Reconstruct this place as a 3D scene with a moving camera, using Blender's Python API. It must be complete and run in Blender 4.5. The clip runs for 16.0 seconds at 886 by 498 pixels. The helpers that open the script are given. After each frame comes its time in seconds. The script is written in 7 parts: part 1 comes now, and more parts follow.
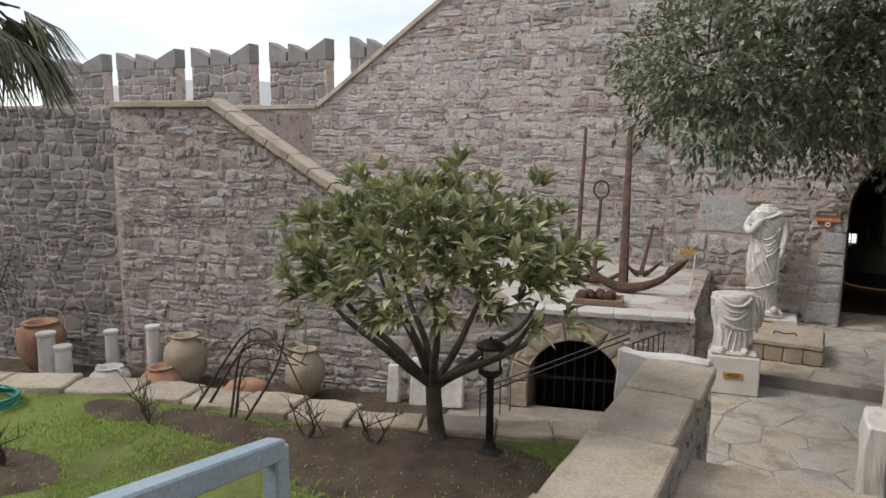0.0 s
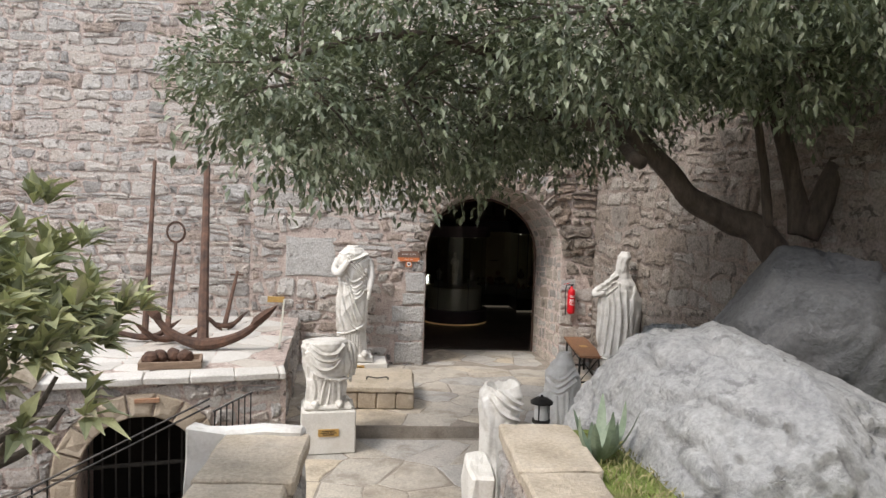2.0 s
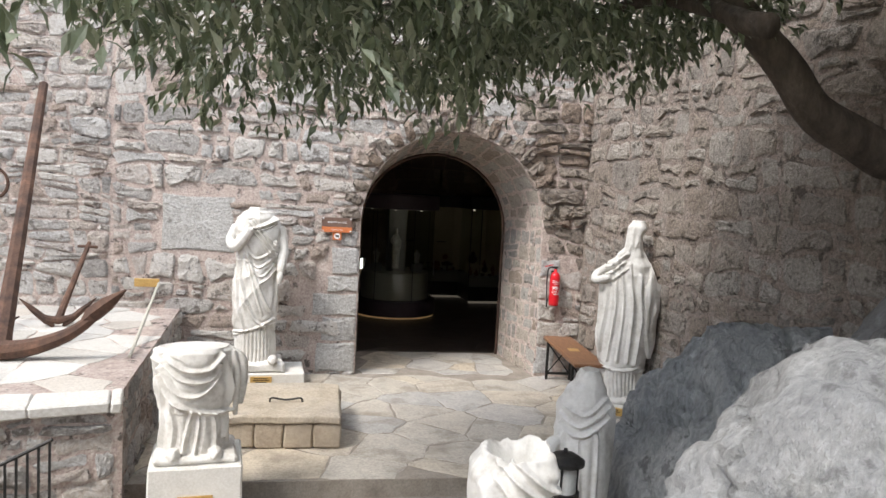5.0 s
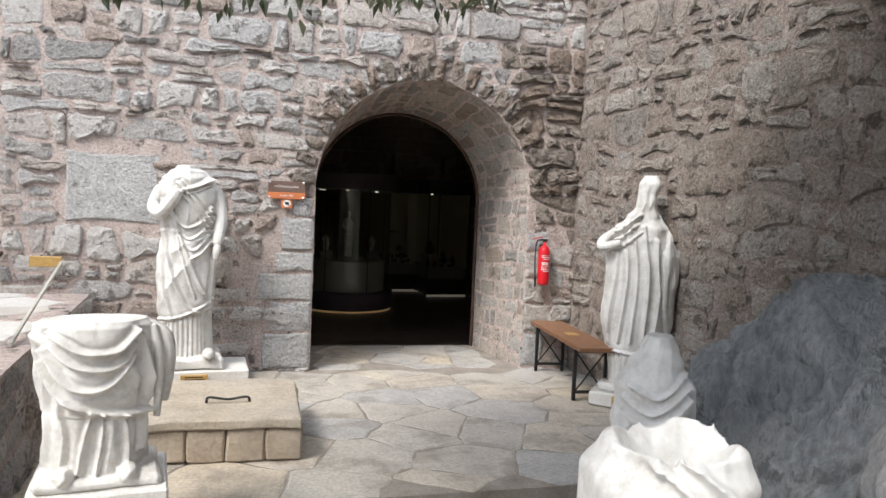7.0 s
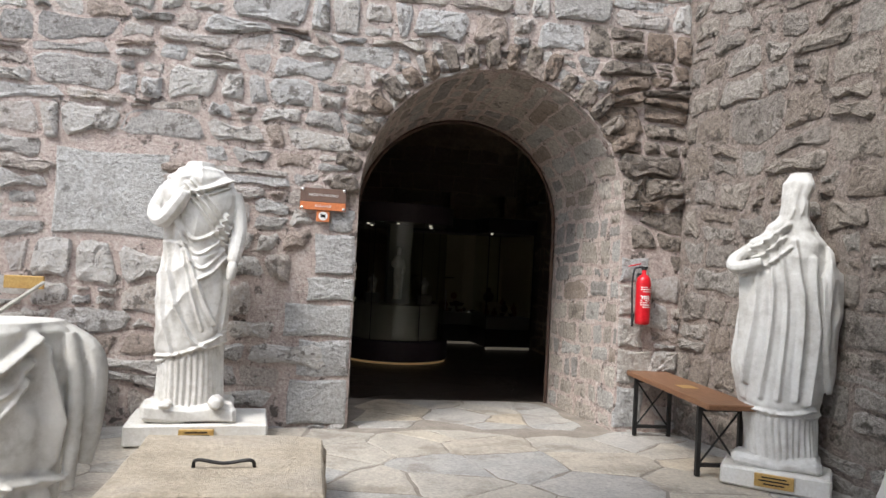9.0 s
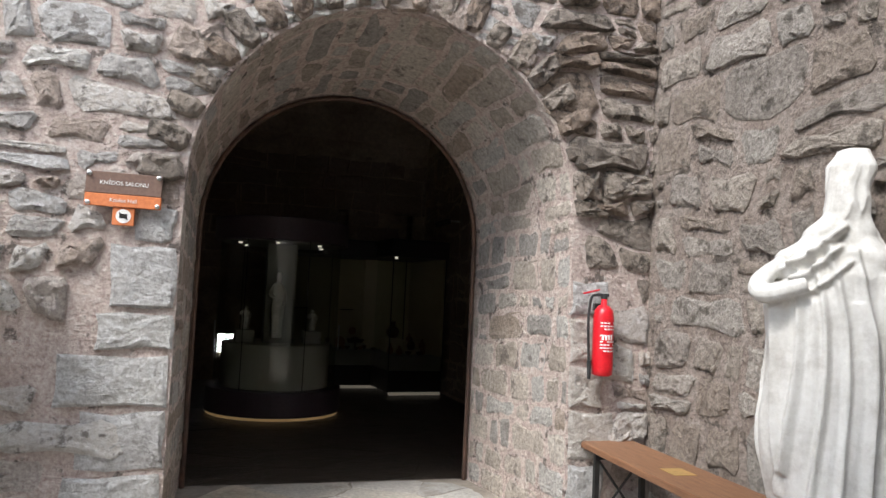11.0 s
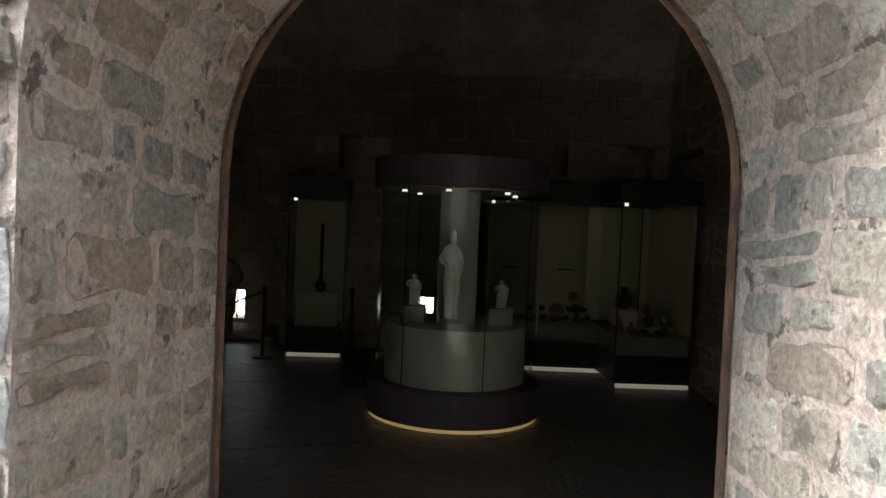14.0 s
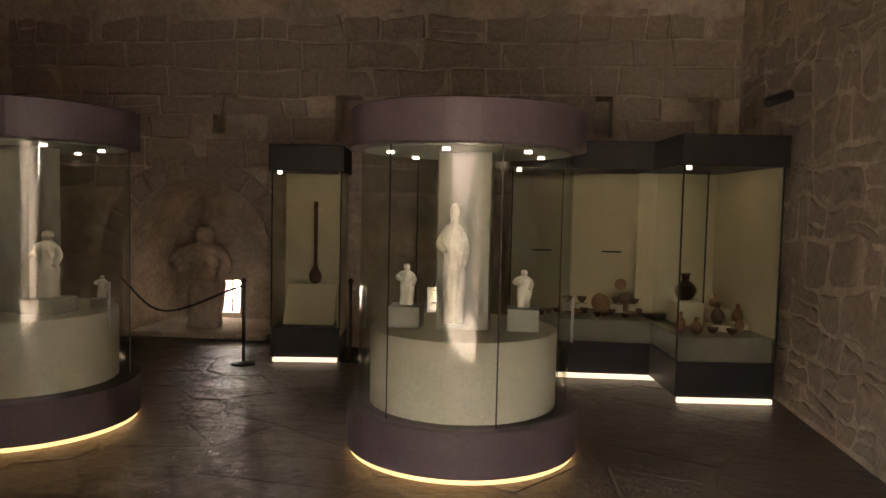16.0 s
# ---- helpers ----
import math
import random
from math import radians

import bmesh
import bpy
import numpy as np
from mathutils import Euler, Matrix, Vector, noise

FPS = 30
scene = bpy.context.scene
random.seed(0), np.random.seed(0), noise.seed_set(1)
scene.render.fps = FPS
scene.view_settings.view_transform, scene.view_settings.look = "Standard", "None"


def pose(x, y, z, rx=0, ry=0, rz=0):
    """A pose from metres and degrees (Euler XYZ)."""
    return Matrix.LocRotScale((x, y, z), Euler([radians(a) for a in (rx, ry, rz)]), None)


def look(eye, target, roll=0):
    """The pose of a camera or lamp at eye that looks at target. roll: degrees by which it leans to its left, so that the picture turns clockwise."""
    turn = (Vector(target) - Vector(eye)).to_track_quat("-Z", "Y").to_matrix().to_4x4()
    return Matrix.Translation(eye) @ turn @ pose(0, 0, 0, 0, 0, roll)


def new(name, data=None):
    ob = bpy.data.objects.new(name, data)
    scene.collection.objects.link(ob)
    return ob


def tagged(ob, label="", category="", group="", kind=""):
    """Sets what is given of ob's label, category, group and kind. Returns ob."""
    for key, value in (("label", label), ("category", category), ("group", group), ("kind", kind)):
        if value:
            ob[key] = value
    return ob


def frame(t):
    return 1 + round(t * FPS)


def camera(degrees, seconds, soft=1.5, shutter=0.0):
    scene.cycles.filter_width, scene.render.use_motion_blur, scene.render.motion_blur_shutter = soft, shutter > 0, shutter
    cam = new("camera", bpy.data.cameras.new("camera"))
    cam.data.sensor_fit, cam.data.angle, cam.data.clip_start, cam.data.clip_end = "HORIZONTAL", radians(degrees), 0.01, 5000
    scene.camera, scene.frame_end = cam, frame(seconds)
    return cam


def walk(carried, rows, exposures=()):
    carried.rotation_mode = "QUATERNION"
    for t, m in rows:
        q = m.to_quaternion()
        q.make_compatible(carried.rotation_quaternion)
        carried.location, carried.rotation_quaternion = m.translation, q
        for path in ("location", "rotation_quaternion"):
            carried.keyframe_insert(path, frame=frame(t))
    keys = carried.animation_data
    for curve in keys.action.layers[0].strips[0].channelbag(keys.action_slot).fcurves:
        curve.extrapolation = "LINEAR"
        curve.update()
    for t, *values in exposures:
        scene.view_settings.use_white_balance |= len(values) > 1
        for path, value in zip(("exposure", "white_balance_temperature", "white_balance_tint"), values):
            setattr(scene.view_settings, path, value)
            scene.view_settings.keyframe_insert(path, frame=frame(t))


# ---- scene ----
cam = camera(63.0, 16.0)
PATH = [
    (0, (-0.25, -12.62, 2.891), (-1.171, -10.871, 2.584), 0.4),
    (0.5, (-0.329, -12.274, 2.856), (-0.797, -10.353, 2.555), 2.0),
    (1, (-0.35, -11.915, 2.823), (-0.626, -9.961, 2.496), 1.7),
    (1.5, (-0.379, -11.586, 2.804), (-0.551, -9.618, 2.495), 2.9),
    (2, (-0.385, -11.313, 2.645), (-0.253, -9.323, 2.504), 1.8),
    (2.5, (-0.348, -10.861, 2.493), (-0.181, -8.872, 2.374), 2.8),
    (3, (-0.326, -10.392, 2.439), (-0.144, -8.411, 2.235), 3.3),
    (3.2, (-0.269, -10.14, 2.419), (-0.028, -8.163, 2.237), 3.7),
    (5.3, (-0.275, -8.094, 2.132), (0.075, -6.132, 1.974), 2.8),
    (5.5, (-0.289, -7.939, 2.119), (0.095, -5.989, 1.9), 2.9),
    (6, (-0.277, -7.583, 2.079), (0.15, -5.64, 1.873), 3.1),
    (6.5, (-0.348, -7.314, 1.865), (0.234, -5.402, 1.791), 2.6),
    (7, (-0.381, -7.002, 1.655), (0.105, -5.066, 1.531), 2.6),
    (7.5, (-0.336, -6.758, 1.56), (0.118, -4.812, 1.476), 2.7),
    (8, (-0.298, -6.439, 1.393), (0.153, -4.491, 1.374), 2.3),
    (8.5, (-0.281, -6.015, 1.224), (0.039, -4.044, 1.337), 3.0),
    (9, (-0.199, -5.585, 1.273), (0.145, -3.615, 1.317), 3.0),
    (9.5, (-0.085, -5.096, 1.27), (0.298, -3.134, 1.302), 1.7),
    (9.7, (0.001, -4.972, 1.28), (0.426, -3.017, 1.274), 2.2),
    (11.8, (0.508, -3.101, 1.257), (1.108, -1.204, 1.464), 2.2),
    (12, (0.59, -2.961, 1.277), (1.097, -1.028, 1.364), 2.4),
    (12.5, (0.719, -2.584, 1.371), (0.983, -0.602, 1.388), 2.4),
    (13, (0.886, -2.293, 1.46), (0.963, -0.295, 1.447), 1.5),
    (13.5, (1.055, -1.97, 1.486), (0.986, 0.029, 1.453), 2.4),
    (14, (1.124, -1.55, 1.499), (1.027, 0.447, 1.441), 2.5),
    (14.5, (1.258, -1.149, 1.49), (1.145, 0.846, 1.416), 2.7),
    (15, (1.289, -0.739, 1.494), (1.155, 1.254, 1.403), 2.7),
    (15.5, (1.302, -0.365, 1.496), (1.147, 1.626, 1.385), 1.5),
    (16, (1.324, 0.015, 1.468), (1.106, 2.0, 1.351), 1.3),
]
EXPOSURES = [(0, 0.05, 6700, 11), (1.5, 0.62, 6700, 11), (3.0, 0.95, 6700, 11), (5.5, 1.15, 6450, 10), (9.0, 1.12, 6350, 10), (12.0, 1.6, 6300, 9), (13.5, 2.05, 6200, 5),
             (14.0, 2.35, 6250, 4), (14.5, 2.75, 6350, 2), (15.0, 3.25, 6450, 1), (15.5, 4.0, 6450, 3), (16.0, 5.35, 8200, 18)]
walk(cam, [(t, look(eye, target, roll)) for t, eye, target, roll in PATH], EXPOSURES)

# ---------- light ----------
SUN_EL, SUN_AZ = 50.0, 234.0
world = bpy.data.worlds.new("sky")
scene.world = world
world.use_nodes = True
wn, wl = world.node_tree.nodes, world.node_tree.links
wn.clear()
w_out = wn.new("ShaderNodeOutputWorld")
w_bg = wn.new("ShaderNodeBackground")
w_sky = wn.new("ShaderNodeTexSky")
w_sky.sky_type, w_sky.sun_disc = "NISHITA", False
w_sky.sun_elevation, w_sky.sun_rotation = radians(SUN_EL), radians(SUN_AZ)
w_co = wn.new("ShaderNodeTexCoord")
w_mp = wn.new("ShaderNodeMapping")
w_mp.inputs["Scale"].default_value = (1.0, 1.0, 3.2)
w_no = wn.new("ShaderNodeTexNoise")
w_no.inputs["Scale"].default_value, w_no.inputs["Detail"].default_value = 2.6, 6.0
w_rp = wn.new("ShaderNodeValToRGB")
w_rp.color_ramp.elements[0].position, w_rp.color_ramp.elements[0].color = 0.34, (0.45, 0.45, 0.45, 1)
w_rp.color_ramp.elements[1].position, w_rp.color_ramp.elements[1].color = 0.6, (0.97, 0.97, 0.97, 1)
w_mix = wn.new("ShaderNodeMixRGB")
w_mix.inputs[2].default_value = (7.6, 8.0, 8.7, 1)
wl.new(w_co.outputs["Generated"], w_mp.inputs["Vector"])
wl.new(w_mp.outputs["Vector"], w_no.inputs["Vector"])
wl.new(w_no.outputs["Fac"], w_rp.inputs["Fac"])
wl.new(w_rp.outputs["Color"], w_mix.inputs[0])
wl.new(w_sky.outputs["Color"], w_mix.inputs[1])
wl.new(w_mix.outputs["Color"], w_bg.inputs["Color"])
w_bg.inputs["Strength"].default_value = 0.15
wl.new(w_bg.outputs["Background"], w_out.inputs["Surface"])

sun_data = bpy.data.lights.new("sun", "SUN")
sun_data.energy, sun_data.angle, sun_data.color = 1.8, radians(18), (1.0, 0.95, 0.88)
sun = new("sun", sun_data)
el, az = radians(SUN_EL), radians(SUN_AZ)
sun.matrix_world = look((math.sin(az) * math.cos(el) * 30, math.cos(az) * math.cos(el) * 30, math.sin(el) * 30), (0, 0, 0))


def lamp(name, m, power, size=0.3, size_y=None, color=(1.0, 0.86, 0.66)):
    d = bpy.data.lights.new(name, "AREA")
    d.energy, d.size, d.color = power, size, color
    if size_y:
        d.shape, d.size_y = "RECTANGLE", size_y
    ob = new(name, d)
    ob.matrix_world = m
    return ob


# ---------- materials ----------
def nodes_of(name, rough=0.8, metal=0.0):
    m = bpy.data.materials.new(name)
    m.use_nodes = True
    n, l = m.node_tree.nodes, m.node_tree.links
    b = n["Principled BSDF"]
    b.inputs["Roughness"].default_value, b.inputs["Metallic"].default_value = rough, metal
    return m, n, l, b


def ramp_of(n, colors, positions=None, constant=False):
    r = n.new("ShaderNodeValToRGB")
    e = r.color_ramp.elements
    while len(e) < len(colors):
        e.new(0.5)
    for i, c in enumerate(colors):
        e[i].position = positions[i] if positions else i / max(1, len(colors) - 1)
        e[i].color = (*c, 1)
    if constant:
        r.color_ramp.interpolation = "CONSTANT"
    return r


def surface(name, colors, scale=6.0, fine=60.0, rough=0.85, bump=0.25, bump_dist=0.01, metal=0.0, pick="", pieces=None,
            stain=None, stain_scale=1.2, stain_amount=0.5, spec=0.4, strand=None, mottle=0.35, grain=0.35, edge=(0.5, 0.66), crisp=0.15, bump_mix=0.55):
    """Mottled solid surface; pick 'object' or 'island' draws the base tint from pieces."""
    m, n, l, b = nodes_of(name, rough, metal)
    b.inputs["Specular IOR Level"].default_value = spec
    co = n.new("ShaderNodeTexCoord")
    vec = co.outputs["Object"]
    if pick == "object":
        info = n.new("ShaderNodeObjectInfo")
        add = n.new("ShaderNodeVectorMath")
        add.operation = "ADD"
        l.new(vec, add.inputs[0])
        mul = n.new("ShaderNodeVectorMath")
        mul.operation = "SCALE"
        mul.inputs[0].default_value = (13.0, 7.0, 5.0)
        l.new(info.outputs["Random"], mul.inputs["Scale"])
        l.new(mul.outputs[0], add.inputs[1])
        vec = add.outputs[0]
    if strand:
        mp = n.new("ShaderNodeMapping")
        mp.inputs["Scale"].default_value = strand
        l.new(vec, mp.inputs["Vector"])
        vec = mp.outputs["Vector"]
    big = n.new("ShaderNodeTexNoise")
    big.inputs["Scale"].default_value, big.inputs["Detail"].default_value = scale, 8.0
    big.inputs["Roughness"].default_value = 0.62
    small = n.new("ShaderNodeTexNoise")
    small.inputs["Scale"].default_value, small.inputs["Detail"].default_value = fine, 9.0
    small.inputs["Roughness"].default_value = 0.7
    l.new(vec, big.inputs["Vector"]), l.new(vec, small.inputs["Vector"])
    r = ramp_of(n, colors, [0.3 + 0.4 * i / max(1, len(colors) - 1) for i in range(len(colors))])
    l.new(big.outputs["Fac"], r.inputs["Fac"])
    col = r.outputs["Color"]
    if pick:
        src = n.new("ShaderNodeObjectInfo") if pick == "object" else n.new("ShaderNodeNewGeometry")
        pr = ramp_of(n, pieces, constant=True, positions=[i / len(pieces) for i in range(len(pieces))])
        l.new(src.outputs["Random" if pick == "object" else "Random Per Island"], pr.inputs["Fac"])
        mx = n.new("ShaderNodeMixRGB")
        mx.inputs[0].default_value = mottle
        l.new(pr.outputs["Color"], mx.inputs[1]), l.new(col, mx.inputs[2])
        col = mx.outputs["Color"]
    # fine grain
    g = n.new("ShaderNodeMixRGB")
    g.blend_type = "OVERLAY"
    g.inputs[0].default_value = grain
    l.new(col, g.inputs[1])
    gr = ramp_of(n, [(0.26, 0.26, 0.26), (0.74, 0.74, 0.74)], [0.5 - crisp, 0.5 + crisp])
    l.new(small.outputs["Fac"], gr.inputs["Fac"])
    l.new(gr.outputs["Color"], g.inputs[2])
    col = g.outputs["Color"]
    if stain:
        sn = n.new("ShaderNodeTexNoise")
        sn.inputs["Scale"].default_value, sn.inputs["Detail"].default_value = stain_scale, 7.0
        sn.inputs["Roughness"].default_value = 0.7
        l.new(vec, sn.inputs["Vector"])
        sr = ramp_of(n, [(0, 0, 0), (stain_amount,) * 3], edge)
        l.new(sn.outputs["Fac"], sr.inputs["Fac"])
        sm = n.new("ShaderNodeMixRGB")
        sm.inputs[2].default_value = (*stain, 1)
        l.new(sr.outputs["Color"], sm.inputs[0]), l.new(col, sm.inputs[1])
        col = sm.outputs["Color"]
    l.new(col, b.inputs["Base Color"])
    if bump:
        h = n.new("ShaderNodeMath")
        h.operation = "MULTIPLY_ADD"
        h.inputs[1].default_value = bump_mix
        l.new(small.outputs["Fac"], h.inputs[0]), l.new(big.outputs["Fac"], h.inputs[2])
        bp = n.new("ShaderNodeBump")
        bp.inputs["Strength"].default_value, bp.inputs["Distance"].default_value = bump, bump_dist
        l.new(h.outputs[0], bp.inputs["Height"])
        l.new(bp.outputs["Normal"], b.inputs["Normal"])
    return m


RUBBLE = [(0.66, 0.60, 0.56), (0.52, 0.50, 0.48), (0.68, 0.61, 0.55), (0.60, 0.58, 0.56), (0.74, 0.71, 0.67), (0.54, 0.47, 0.42),
          (0.66, 0.62, 0.58), (0.44, 0.34, 0.28), (0.75, 0.72, 0.68), (0.34, 0.33, 0.32), (0.62, 0.61, 0.60), (0.70, 0.65, 0.60)]
M_STONE = surface("rubble_stone", [(0.42, 0.38, 0.34), (0.56, 0.51, 0.47), (0.66, 0.61, 0.57)], 7, 42, 0.92, 1.0, 0.06, pick="object", pieces=RUBBLE, mottle=0.3, stain=(0.17, 0.145, 0.125), stain_scale=7.0, stain_amount=0.8, grain=0.55, edge=(0.55, 0.61), crisp=0.115, bump_mix=1.0)
M_STONES = surface("rubble_stones", [(0.42, 0.38, 0.34), (0.56, 0.51, 0.47), (0.66, 0.61, 0.57)], 7, 42, 0.92, 1.0, 0.06, pick="island", pieces=RUBBLE, mottle=0.3, stain=(0.17, 0.145, 0.125), stain_scale=7.0, stain_amount=0.8, grain=0.55, edge=(0.55, 0.61), crisp=0.115, bump_mix=1.0)
M_MORTAR = surface("lime_mortar", [(0.47, 0.37, 0.33), (0.59, 0.49, 0.44), (0.66, 0.57, 0.52)], 8, 40, 0.95, 1.0, 0.04, grain=0.55, stain=(0.10, 0.085, 0.075), stain_scale=6.0, stain_amount=0.85, edge=(0.57, 0.62), crisp=0.115, bump_mix=1.0)
M_ASHLAR = surface("grey_ashlar", [(0.44, 0.43, 0.41), (0.57, 0.55, 0.53), (0.65, 0.63, 0.60)], 5, 38, 0.9, 1.0, 0.045, grain=0.55, pick="object", pieces=[(0.54, 0.53, 0.51), (0.60, 0.58, 0.55), (0.50, 0.49, 0.48), (0.58, 0.53, 0.47)], stain=(0.14, 0.125, 0.11), stain_scale=9.0, stain_amount=0.6, edge=(0.6, 0.66), crisp=0.115, bump_mix=1.0)
EASTRUB = [(0.282, 0.242, 0.207), (0.215, 0.193, 0.174), (0.340, 0.296, 0.255), (0.251, 0.222, 0.200), (0.318, 0.296, 0.270), (0.229, 0.182, 0.148), (0.370, 0.337, 0.304)]
M_EAST = surface("brown_rubble_stone", [(0.228, 0.198, 0.171), (0.368, 0.321, 0.277), (0.466, 0.412, 0.365)], 7, 38, 0.93, 1.0, 0.045, pick="object", pieces=EASTRUB, stain=(0.08, 0.068, 0.056), stain_scale=6.0, stain_amount=0.75, grain=0.55, edge=(0.56, 0.62), crisp=0.115, bump_mix=1.0)
M_EASTS = surface("brown_rubble_stones", [(0.228, 0.198, 0.171), (0.368, 0.321, 0.277), (0.466, 0.412, 0.365)], 7, 38, 0.93, 1.0, 0.045, pick="island", pieces=EASTRUB, stain=(0.08, 0.068, 0.056), stain_scale=6.0, stain_amount=0.75, grain=0.55, edge=(0.56, 0.62), crisp=0.115, bump_mix=1.0)
M_EASTMORTAR = surface("brown_mortar", [(0.238, 0.190, 0.161), (0.310, 0.256, 0.223), (0.360, 0.310, 0.275)], 7, 36, 0.95, 1.0, 0.045, grain=0.55, stain=(0.07, 0.06, 0.05), stain_scale=5.5, stain_amount=0.8, edge=(0.56, 0.62), crisp=0.115, bump_mix=1.0)
M_TUFA = surface("pitted_tufa", [(0.20, 0.165, 0.135), (0.33, 0.28, 0.235), (0.46, 0.40, 0.345)], 9, 34, 0.95, 1.0, 0.06, pick="object", pieces=[(0.33, 0.275, 0.23), (0.25, 0.21, 0.18), (0.40, 0.34, 0.29), (0.30, 0.22, 0.17)], stain=(0.06, 0.05, 0.042), stain_scale=11, stain_amount=0.85, grain=0.55, edge=(0.52, 0.60), crisp=0.115, bump_mix=1.0)
DARKRUB = [(0.17, 0.16, 0.15), (0.24, 0.23, 0.22), (0.20, 0.19, 0.18), (0.30, 0.28, 0.26), (0.15, 0.14, 0.13)]
M_DARKSTONES = surface("weathered_stones", [(0.12, 0.12, 0.11), (0.24, 0.23, 0.22), (0.34, 0.32, 0.30)], 4, 40, 0.93, 0.7, 0.02, pick="island", pieces=DARKRUB)
HALLRUB = [(0.40, 0.31, 0.24), (0.30, 0.25, 0.20), (0.44, 0.34, 0.26), (0.25, 0.21, 0.18), (0.50, 0.40, 0.31), (0.36, 0.29, 0.23)]
M_HALLSTONES = surface("hall_stones", [(0.28, 0.23, 0.185), (0.42, 0.345, 0.28), (0.50, 0.425, 0.35)], 3, 20, 0.93, 0.8, 0.02, pick="island", pieces=HALLRUB, stain=(0.15, 0.125, 0.10), stain_scale=1.6, stain_amount=0.5, grain=0.4)
M_HALLWALL = surface("hall_mortar", [(0.32, 0.26, 0.205), (0.44, 0.36, 0.29), (0.52, 0.44, 0.365)], 2, 18, 0.95, 0.8, 0.03, stain=(0.15, 0.125, 0.10), stain_scale=1.2, stain_amount=0.55, grain=0.4)
FLAGS = [(0.47, 0.43, 0.37), (0.54, 0.47, 0.37), (0.43, 0.42, 0.41), (0.58, 0.48, 0.34), (0.45, 0.42, 0.37), (0.36, 0.37, 0.38), (0.48, 0.42, 0.34)]
M_FLAG = surface("flagstone", [(0.34, 0.31, 0.27), (0.48, 0.44, 0.38), (0.58, 0.53, 0.45)], 3.5, 42, 0.72, 0.8, 0.02, pick="object", pieces=FLAGS, stain=(0.20, 0.165, 0.13), stain_scale=2.6, stain_amount=0.6, mottle=0.5, grain=0.45, crisp=0.15, bump_mix=0.8)
M_JOINT = surface("paving_joint", [(0.22, 0.19, 0.16), (0.36, 0.32, 0.275)], 5, 60, 0.95, 0.6, 0.02)
PALEFLAGS = [(0.50, 0.48, 0.45), (0.42, 0.40, 0.37), (0.56, 0.54, 0.51), (0.45, 0.40, 0.35)]
M_PALEFLAG = surface("pale_flagstone", [(0.38, 0.36, 0.33), (0.52, 0.50, 0.46), (0.60, 0.58, 0.54)], 4, 50, 0.8, 0.5, 0.012, pick="object", pieces=PALEFLAGS)
LINERUB = [(0.40, 0.37, 0.33), (0.26, 0.25, 0.24), (0.48, 0.42, 0.36), (0.33, 0.28, 0.23), (0.55, 0.50, 0.44), (0.38, 0.33, 0.28), (0.44, 0.43, 0.41), (0.30, 0.23, 0.18)]
M_LINING = surface("squared_lining_stone", [(0.27, 0.235, 0.20), (0.44, 0.39, 0.335), (0.54, 0.485, 0.43)], 6, 40, 0.9, 1.0, 0.03, pick="object", pieces=LINERUB, stain=(0.12, 0.10, 0.09), stain_scale=9, stain_amount=0.7, grain=0.55, edge=(0.58, 0.64), crisp=0.115, bump_mix=1.0)
M_LININGS = surface("squared_lining_stones", [(0.27, 0.235, 0.20), (0.44, 0.39, 0.335), (0.54, 0.485, 0.43)], 6, 40, 0.9, 1.0, 0.03, pick="island", pieces=LINERUB, stain=(0.12, 0.10, 0.09), stain_scale=9, stain_amount=0.7, grain=0.55, edge=(0.58, 0.64), crisp=0.115, bump_mix=1.0)
M_HALLFLOOR = surface("worn_hall_slabs", [(0.04, 0.031, 0.024), (0.08, 0.062, 0.048), (0.125, 0.098, 0.074)], 3.5, 14, 0.4, 0.8, 0.05, pick="object", pieces=[(0.06, 0.046, 0.036), (0.08, 0.062, 0.047), (0.065, 0.05, 0.039)], spec=0.3, mottle=0.5)
M_SLAB = surface("capping_slab", [(0.36, 0.30, 0.225), (0.50, 0.43, 0.335), (0.58, 0.51, 0.42)], 2.2, 42, 0.85, 0.9, 0.03, stain=(0.24, 0.21, 0.18), stain_scale=1.8, stain_amount=0.4, grain=0.4, crisp=0.15, bump_mix=0.8)
M_OCHRE = surface("ochre_stone", [(0.32, 0.26, 0.20), (0.43, 0.36, 0.28), (0.50, 0.43, 0.34)], 3, 40, 0.9, 0.6, 0.02, stain=(0.2, 0.17, 0.14), stain_scale=2.5, stain_amount=0.5)
M_MARBLE = surface("weathered_marble", [(0.50, 0.48, 0.44), (0.66, 0.64, 0.60), (0.74, 0.72, 0.69)], 5, 44, 0.7, 0.5, 0.010, stain=(0.30, 0.265, 0.22), stain_scale=6.0, stain_amount=0.5, grain=0.18)
M_MARBLE_OLD = surface("grey_marble", [(0.50, 0.485, 0.455), (0.63, 0.615, 0.585), (0.70, 0.69, 0.66)], 5, 44, 0.8, 0.6, 0.010, stain=(0.30, 0.275, 0.24), stain_scale=3.5, stain_amount=0.5, grain=0.18)
M_PLINTH = surface("plinth_marble", [(0.55, 0.53, 0.49), (0.66, 0.64, 0.60), (0.72, 0.70, 0.66)], 2, 60, 0.75, 0.15, 0.005, stain=(0.4, 0.35, 0.28), stain_scale=2.0, stain_amount=0.4)
M_ROCK = surface("grey_limestone", [(0.325, 0.329, 0.334), (0.425, 0.428, 0.428), (0.505, 0.505, 0.497)], 2.6, 24, 0.9, 1.0, 0.06, stain=(0.15, 0.15, 0.15), stain_scale=3.2, stain_amount=0.6, grain=0.45, edge=(0.57, 0.63), crisp=0.15, bump_mix=0.8)
